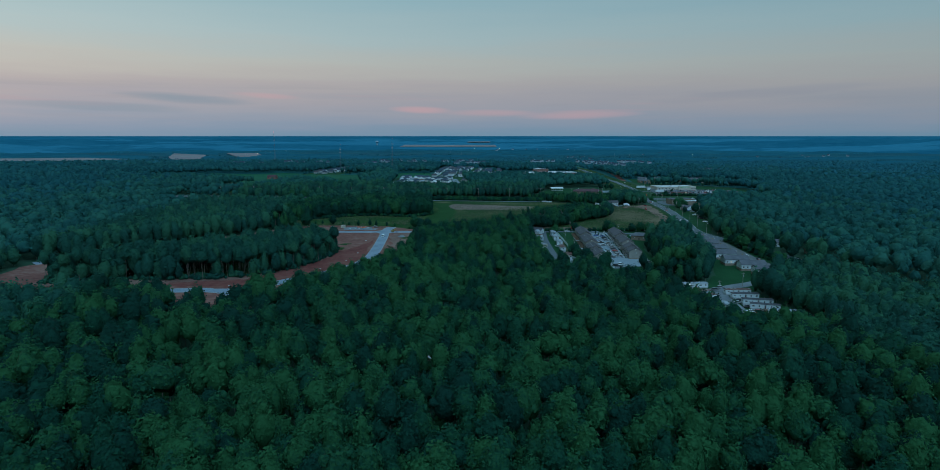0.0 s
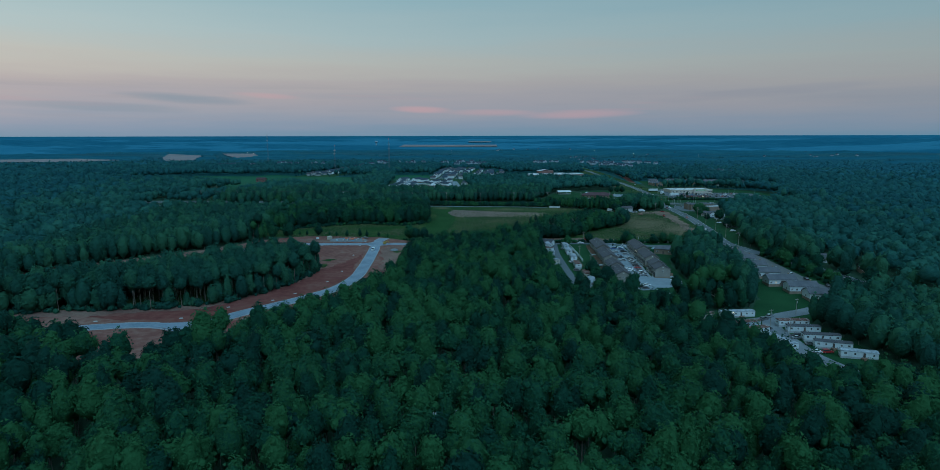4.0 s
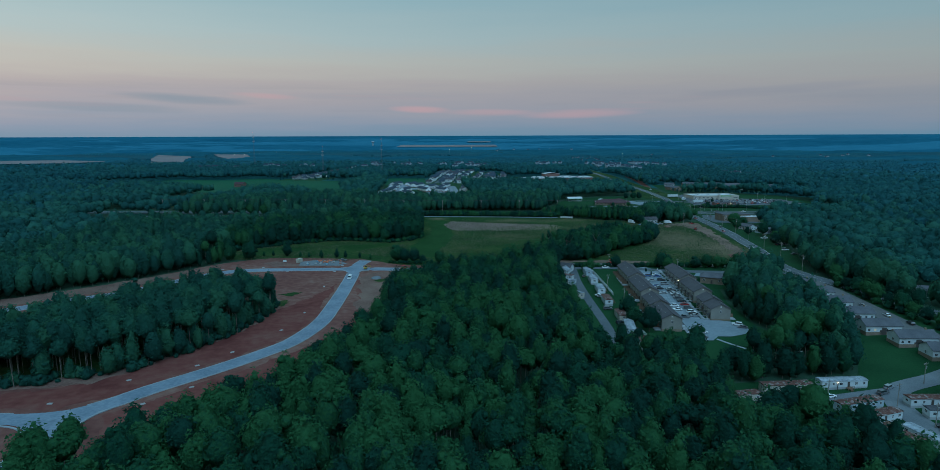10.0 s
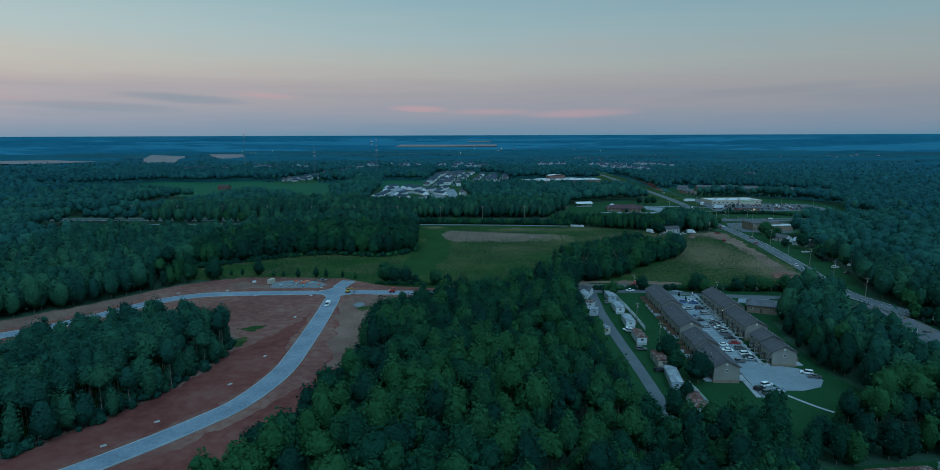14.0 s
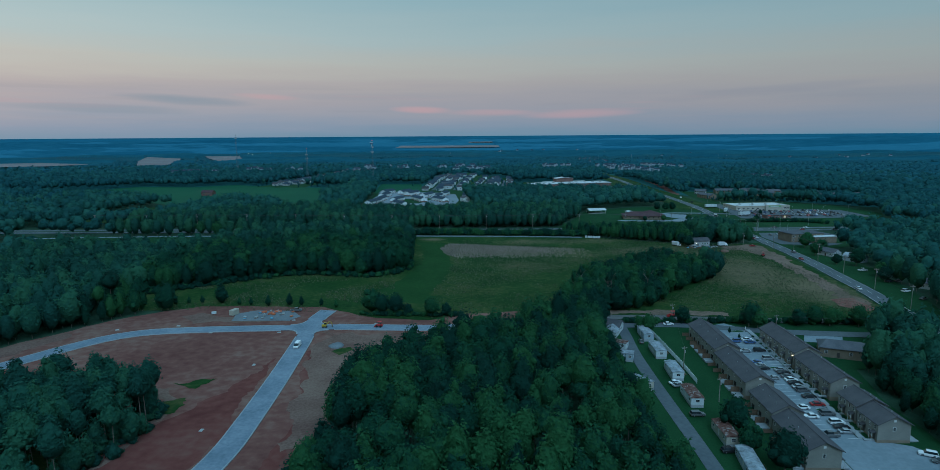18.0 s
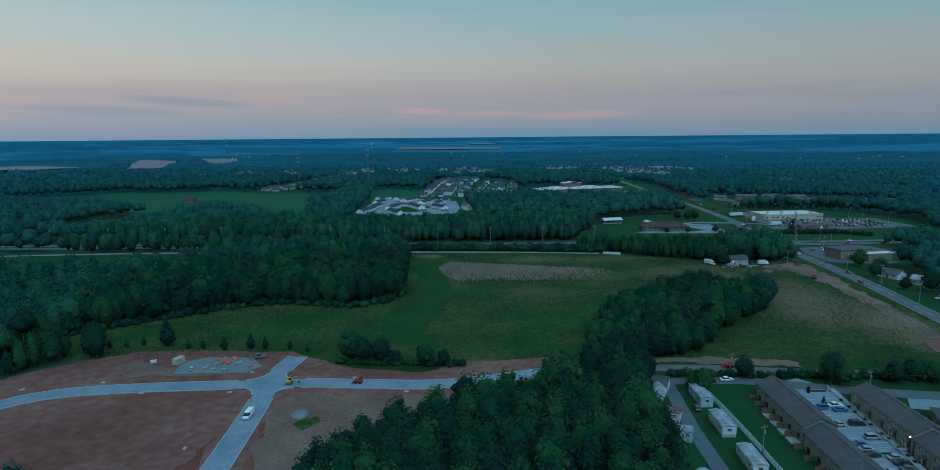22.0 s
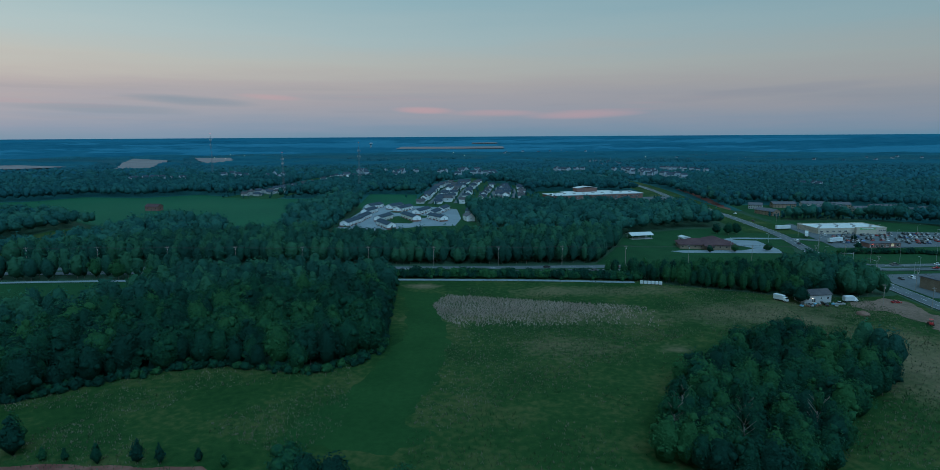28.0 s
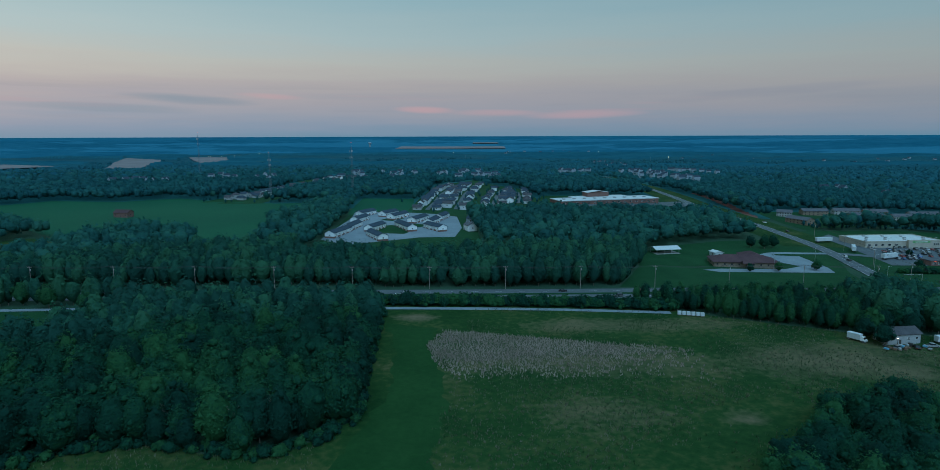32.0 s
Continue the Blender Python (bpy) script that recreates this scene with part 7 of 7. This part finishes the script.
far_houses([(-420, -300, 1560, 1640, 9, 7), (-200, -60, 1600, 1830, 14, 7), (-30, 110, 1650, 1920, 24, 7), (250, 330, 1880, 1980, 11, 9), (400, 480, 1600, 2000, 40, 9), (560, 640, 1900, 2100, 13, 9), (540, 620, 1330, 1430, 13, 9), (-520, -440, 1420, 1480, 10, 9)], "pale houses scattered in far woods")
far_houses([(950, 1250, 2900, 3400, 40, 2.5), (520, 640, 2500, 3000, 12, 2.5), (200, 700, 3300, 3700, 16, 2.5), (-1000, -880, 3050, 3300, 12, 2.5), (1400, 1900, 2600, 3200, 14, 2.5)], "specks of pale houses near the horizon")


def far_canopy(name, r0, r1, rows, mats, label, rise, seed):
    """The closed roof of far woods with clearings and ridges: a sheet with steps at the woods' edges."""
    az = np.radians(np.linspace(46, 134, 400))
    rr_ = np.linspace(r0, r1, rows)
    A, B = np.meshgrid(az, rr_)
    X, Y = np.cos(A) * B, 245 + np.sin(A) * B
    flat = np.column_stack([X.ravel(), Y.ravel()])
    big = np.array([noise.noise(Vector((a * 0.0011 + seed, b * 0.0035, 2.0))) for a, b in flat])
    mid_ = np.array([noise.noise(Vector((a * 0.005, b * 0.012 + seed, 5.0))) for a, b in flat])
    fine_ = np.array([noise.noise(Vector((a * 0.03, b * 0.03, seed))) for a, b in flat])
    wood = np.clip((big + 0.45 * mid_ + 0.12) * 9, 0, 1)
    for q in FIELDS:
        wood[inside(q, flat[:, 0], flat[:, 1]) | inside(q, flat[:, 0], flat[:, 1] + 50) | inside(q, flat[:, 0], flat[:, 1] + 110) | inside(q, flat[:, 0], flat[:, 1] + 200)] = 0
    edge = np.minimum(np.clip((B - r0) / 120, 0, 1), np.clip((r1 - B) / 120, 0, 1)).ravel()
    Z = lay(flat[:, 0], flat[:, 1]) + (wood * (rise + rise * 0.6 * mid_ + rise * 0.35 * fine_) + 1.2) * edge - 0.4
    c = len(az)
    i = (np.arange(rows - 1)[:, None] * c + np.arange(c - 1)[None]).ravel()
    f = np.column_stack([i, i + 1, i + c + 1, i + c])[:, ::-1]
    idx = np.where(wood[i] > 0.5, 0, 1)
    tagged(new(name, mesh_of(name, np.column_stack([flat, Z]), f, mats, True, idx)), label, "woodland", kind="stuff")


# Painted haze: dark blue woods first, lighter blue towards the horizon.
far_canopy("horizon_woodland", 2350, 3450, 100, [M_leaf_ridge_haze, M_leaf_far2_haze], "woods before the horizon, coloured dark blue for haze", 9.0, 1.7)
far_canopy("horizon_woodland", 3400, 4500, 80, [M_leaf_haze, M_far_open_haze], "woods and clearings towards the horizon, coloured blue for haze", 6.0, 4.1)

# ---- single trees ----
TREE_MESH = {}


def tree_mesh(kind, seed):
    """Trunk and crown meshes of one tree of a kind."""
    if (kind, seed) not in TREE_MESH:
        r = np.random.default_rng(100 + seed)
        if kind == "broad":
            c = crown(r, 17 * r.uniform(0.9, 1.1), 3.5 * r.uniform(0.9, 1.15), 5.0, 4, 400, 1, 0.42, r.uniform(0.2, 0.7))
            t = trunk(r, 13, 0.26, 7, 5)
        elif kind == "round":
            c = crown(r, 11, 4.1, 0.8, 5, 470, 1, 0.42, 0.3)
            t = trunk(r, 7, 0.25, 7, 4)
        elif kind == "cedar":
            c = crown(r, 8, 1.9, 0.1, 6, 220, 1, 0.3, 2.4)
            t = trunk(r, 6, 0.14, 6)
        elif kind == "bush":
            c = crown(r, 3.4, 2.0, -0.3, 3, 180, 1, 0.34, 0.2)
            t = trunk(r, 1.6, 0.1, 5)
        else:
            c = crown(r, 16, 1.2, 9, 4, 130, 0, 0.35, 0.4)
            t = trunk(r, 15, 0.22, 7, 14)
        TREE_MESH[kind, seed] = (mesh_of("trunk", *t, M_deadwood if kind == "bare" else M_bark, True), mesh_of("crown", *c, M_leaf, True))
    return TREE_MESH[kind, seed]


WORDS = {"broad": ("tree", "leafy broadleaf tree with a full dark crown"), "round": ("tree", "rounded dense tree standing in grass"), "cedar": ("cedar", "small dark conical cedar"), "bush": ("bush", "low dense green bush"), "bare": ("tree", "half-dead tree with bare pale limbs")}


def tree(kind, x, y, scale, seed, group=""):
    name, label = WORDS[kind]
    e = tagged(new(name), label, "tree" if kind != "bush" else "bush", group)
    e.matrix_basis = pose(x, y, gz(x, y), 0, 0, seed * 47 % 360) @ Matrix.Diagonal((scale, scale, scale * (0.9 + 0.03 * (seed % 7)), 1))
    tr, cr_ = tree_mesh(kind, seed % {"broad": 9, "round": 5, "cedar": 4, "bush": 4, "bare": 2}[kind])
    shared("trunk", tr, e)
    shared("crown", cr_, e)


trng = random.Random(77)
for i, (x, y) in enumerate(near[tip][:290]):
    tree("broad", x, y, trng.uniform(0.8, 1.15), i, "trees at the wood's tip")
for i, (x, y, sc) in enumerate(((-32, 574, 1.25), (-27, 572, 1.05), (-20, 571, 1.0), (-2, 567, 0.9), (-14, 569, 0.55), (5, 566, 0.6), (95, 536, 0.75), (92, 538, 0.6), (95, 452, 1.05), (99, 430, 1.2), (94, 440, 0.8), (90, 418, 0.6), (114, 547, 0.75), (142, 540, 1.0), (145, 538, 0.9), (164, 539, 0.8), (172, 540, 0.9), (178, 538, 0.8), (151, 552, 0.6), (190, 536, 0.9), (200, 534, 0.9), (183, 540, 0.7),
                                (137, 356, 0.5), (130, 336, 0.7), (256, 612, 0.9), (262, 625, 0.8), (268, 655, 1.1), (262, 690, 0.9), (275, 705, 1.0), (272, 720, 1.1), (283, 735, 0.9), (258, 660, 0.7), (276, 640, 1.1), (268, 580, 1.0), (250, 545, 1.0), (244, 530, 1.1), (236, 505, 1.0), (246, 470, 0.9), (244, 450, 1.0), (250, 430, 0.9), (252, 410, 1.0), (232, 480, 0.8),
                                (262, 785, 0.7), (240, 865, 0.7), (214, 862, 0.6), (196, 862, 0.5), (250, 938, 0.9), (242, 935, 0.9), (233, 938, 0.8), (312, 872, 0.6), (335, 912, 0.5), (187, 728, 0.9), (185, 737, 0.9), (206, 738, 1.0), (196, 742, 1.0), (190, 741, 1.0), (-150, 786, 1.0), (-165, 778, 0.9), (-185, 782, 1.1), (-170, 796, 1.0), (-200, 786, 1.0), (-145, 772, 0.9), (-158, 770, 0.8))):
    tree("round", x, y, sc, i, "scattered trees")
for i, (x, y, sc) in enumerate(((-112, 590, 1.6), (-114, 594, 1.5), (-102, 587, 0.6), (-96, 587, 0.55), (-87, 586, 0.75), (-76, 586, 0.9), (-70, 586, 0.7), (-60, 587, 0.6), (-52, 584, 0.55), (-122, 590, 0.6), (-128, 588, 0.55), (-134, 586, 0.6), (130, 533, 0.35), (131, 526, 0.3))):
    tree("cedar", x, y, sc, i, "cedars along the site")
for i in range(34):
    t = i / 33
    tree("bush", 88 + 120 * t + trng.uniform(-1, 1), 550.5 - 9 * t * 1.4 + trng.uniform(-0.8, 0.8), trng.uniform(0.7, 1.1), i, "roadside hedge")
for i in range(26):
    tree("bush", -36 + i * 1.9 + trng.uniform(-0.8, 0.8), 570.5 - i * 0.2 + trng.uniform(-1, 1), trng.uniform(0.5, 0.9), i, "bushes below the meadow")
for i in range(112):
    x = -110 + i * 2.05
    tree("bush", x + trng.uniform(-0.8, 0.8), float(np.interp(x, FRONTAGE[:, 0], FRONTAGE[:, 1])) + 6 + trng.uniform(-1.2, 2.0), trng.uniform(1.45, 2.0), i, "hedge between the roads")
for i in range(34):
    tree("bush", 290 + i * 2.3 + trng.uniform(-0.7, 0.7), 858 - max(0, i - 26) * 1.6 + trng.uniform(-1, 1), trng.uniform(0.9, 1.4), i, "hedge before the shopping lot")
for i in range(20):
    tree("bush", slant(131.5, 450 + i * 4), 450 + i * 4 + trng.uniform(-1, 1), 0.28, i, "shrubs before the flats")
for i, (x, y) in enumerate(((-72, 659), (-51, 653), (-40, 656), (-27, 675), (78, 600), (92, 590), (110, 585), (72, 590), (88, 581))):
    tree("bare", x, y, trng.uniform(0.9, 1.2), i, "half-dead trees")

# ---- meadow growth ----
M_reed = material("dry_reeds", (0.22, 0.165, 0.145), (0.36, 0.28, 0.245), grain=2, patch=0.08)
M_drytuft = material("pale_dry_tufts", (0.075, 0.085, 0.055), (0.16, 0.145, 0.11), grain=2, patch=0.08, tint=0.4)
M_tuft = material("grass_tufts", (0.020, 0.062, 0.024), (0.05, 0.085, 0.04), c3=(0.14, 0.13, 0.09), grain=1.5, patch=0.05, tint=0.3)
REEDS = [(-1, 734), (6, 754), (35, 747), (72, 737), (107, 728), (109, 711), (105, 692), (96, 699), (63, 700), (31, 701), (13, 700), (3, 715)]
FLATTENED = [(0, 734), (6, 753), (35, 746), (72, 736), (104, 727), (90, 723), (60, 724), (25, 718), (3, 720)]
sheet("reed_patch", FLATTENED, 0.19, M_drygrass, "flattened dry reeds", "reeds", wild=4, step=6, edge=4)


def blades(name, x, y, mat, low, top, width, per, label, lean=0.35):
    """Upright blades in small bunches, joined."""
    n = len(x) * per
    bx, by = np.repeat(x, per) + rng.normal(0, 0.35, n), np.repeat(y, per) + rng.normal(0, 0.35, n)
    h, a = rng.uniform(low, top, n), rng.uniform(0, 3.14, n)
    z = lay(bx, by) + 0.1
    dx, dy = np.cos(a) * width, np.sin(a) * width
    lx, ly = rng.normal(0, lean, n) * h, rng.normal(0, lean, n) * h
    V = np.stack([np.column_stack([bx - dx, by - dy, z]), np.column_stack([bx + dx, by + dy, z]), np.column_stack([bx + lx, by + ly, z + h])], 1).reshape(-1, 3)
    tagged(new(name, mesh_of(name, V, np.arange(n * 3).reshape(-1, 3), mat, False, None, np.repeat(np.repeat(rng.uniform(0, 0.99, len(x)), per), 3))), label, "grass", kind="stuff")


x, y = spread(-5, 118, 690, 758, 1.15, rng)
k = inside(REEDS, x, y) & (rng.uniform(0, 1, len(x)) < np.clip((y - 695 + (60 - x) * 0.14) / 32, 0.12, 1) * np.clip((140 - x) / 75, 0.3, 1))
blades("dry_reeds", x[k], y[k], M_reed, 0.6, 1.35, 0.15, 4, "tall dry tan reeds standing in the meadow", 0.2)
x, y = spread(-150, 225, 555, 785, 1.7, rng)
dry = np.array([noise.noise(Vector((a * 0.035, b * 0.05, 3.0))) for a, b in zip(x, y)])
k = inside(MEADOW, x, y) & ~inside(CLUMP, x, y) & ~inside(REEDS, x, y) & (dry + rng.normal(0, 0.12, len(x)) > 0.0) & ~((x > -28) & (x < 9 - (700 - y) * 0.12) & (y > 560)) & ~near_line(FAR_ROAD, x, y, 12)
blades("grass_tufts", x[k], y[k], M_tuft, 0.35, 0.95, 0.17, 3, "coarse grass tufts over the meadow", 0.3)
TUFTY = [(9, 712), (8, 667), (-5, 608), (8, 602), (27, 620), (45, 638), (77, 662), (112, 684), (110, 712)]
right = (x > 125) | inside(TUFTY, x, y) | ((x < -25) & (y > 592) & (y < 640) & (dry > -0.05))
k = inside(MEADOW, x, y) & ~inside(CLUMP, x, y) & ~inside(REEDS, x, y) & right & (rng.uniform(0, 1, len(x)) < 0.6) & ~near_line(FAR_ROAD, x, y, 12)
blades("dry_tufts", x[k], y[k], M_drytuft, 0.35, 0.85, 0.12, 4, "dry pale grass tufts in the rough meadow", 0.3)

# ---- site tracks, lot islands, roadside growth ----
for pts in ([(-52, 545), (-47, 541), (-43, 535), (-41, 530)], [(-50.4, 545.5), (-45.4, 541.5), (-41.4, 535.5), (-39.6, 530)], [(-20, 543), (0, 540), (20, 543), (40, 548)], [(-20, 541.4), (0, 538.4), (20, 541.4), (40, 546)]):
    strip("wheel_track", spline(pts, 2), [-0.28, 0.28], 0.31, M_straw, label="pale wheel track pressed into clay", category="track")
for x, y, a, b in ((134, 534, 3.2, 1.3), (131.5, 525, 2.6, 1.1), (130.5, 495, 2.2, 1.0), (129.5, 463, 2.2, 1.0)):
    ring_ = [(x + a * math.cos(t), y + b * math.sin(t)) for t in np.linspace(0, 6.2, 14)]
    sheet("planting_island", ring_, 0.42, M_lawn, "kerbed planting island in the lot", "planting bed", step=2, edge=0.8)
    strip("kerb", np.array(ring_ + ring_[:1]), [-0.12, 0.12], 0.47, M_kerb, 0.25, label="low kerb round a planting island", category="kerb")
for i in range(15):
    t = i / 14
    tree("round", 230 + 8 * t * t + trng.uniform(-1, 1), 494 - 112 * t, trng.uniform(0.65, 0.95), i, "trees beside the highway")
    tree("bush", 228.5 + 8 * t * t + trng.uniform(-0.8, 0.8), 490 - 110 * t, trng.uniform(0.7, 1.3), i, "bushes beside the highway")
e = thing("entrance_sign", 138, 535, 60, "low white entrance sign at the apartment lot", "sign")
part("panel", a_box(-1.2, 1.2, -0.08, 0.08, 0.4, 1.5), M_trim, e)
for q in (-1.1, 1.1):
    part("post", a_box(q - 0.08, q + 0.08, -0.1, 0.1, -0.2, 1.6), M_trim, e)
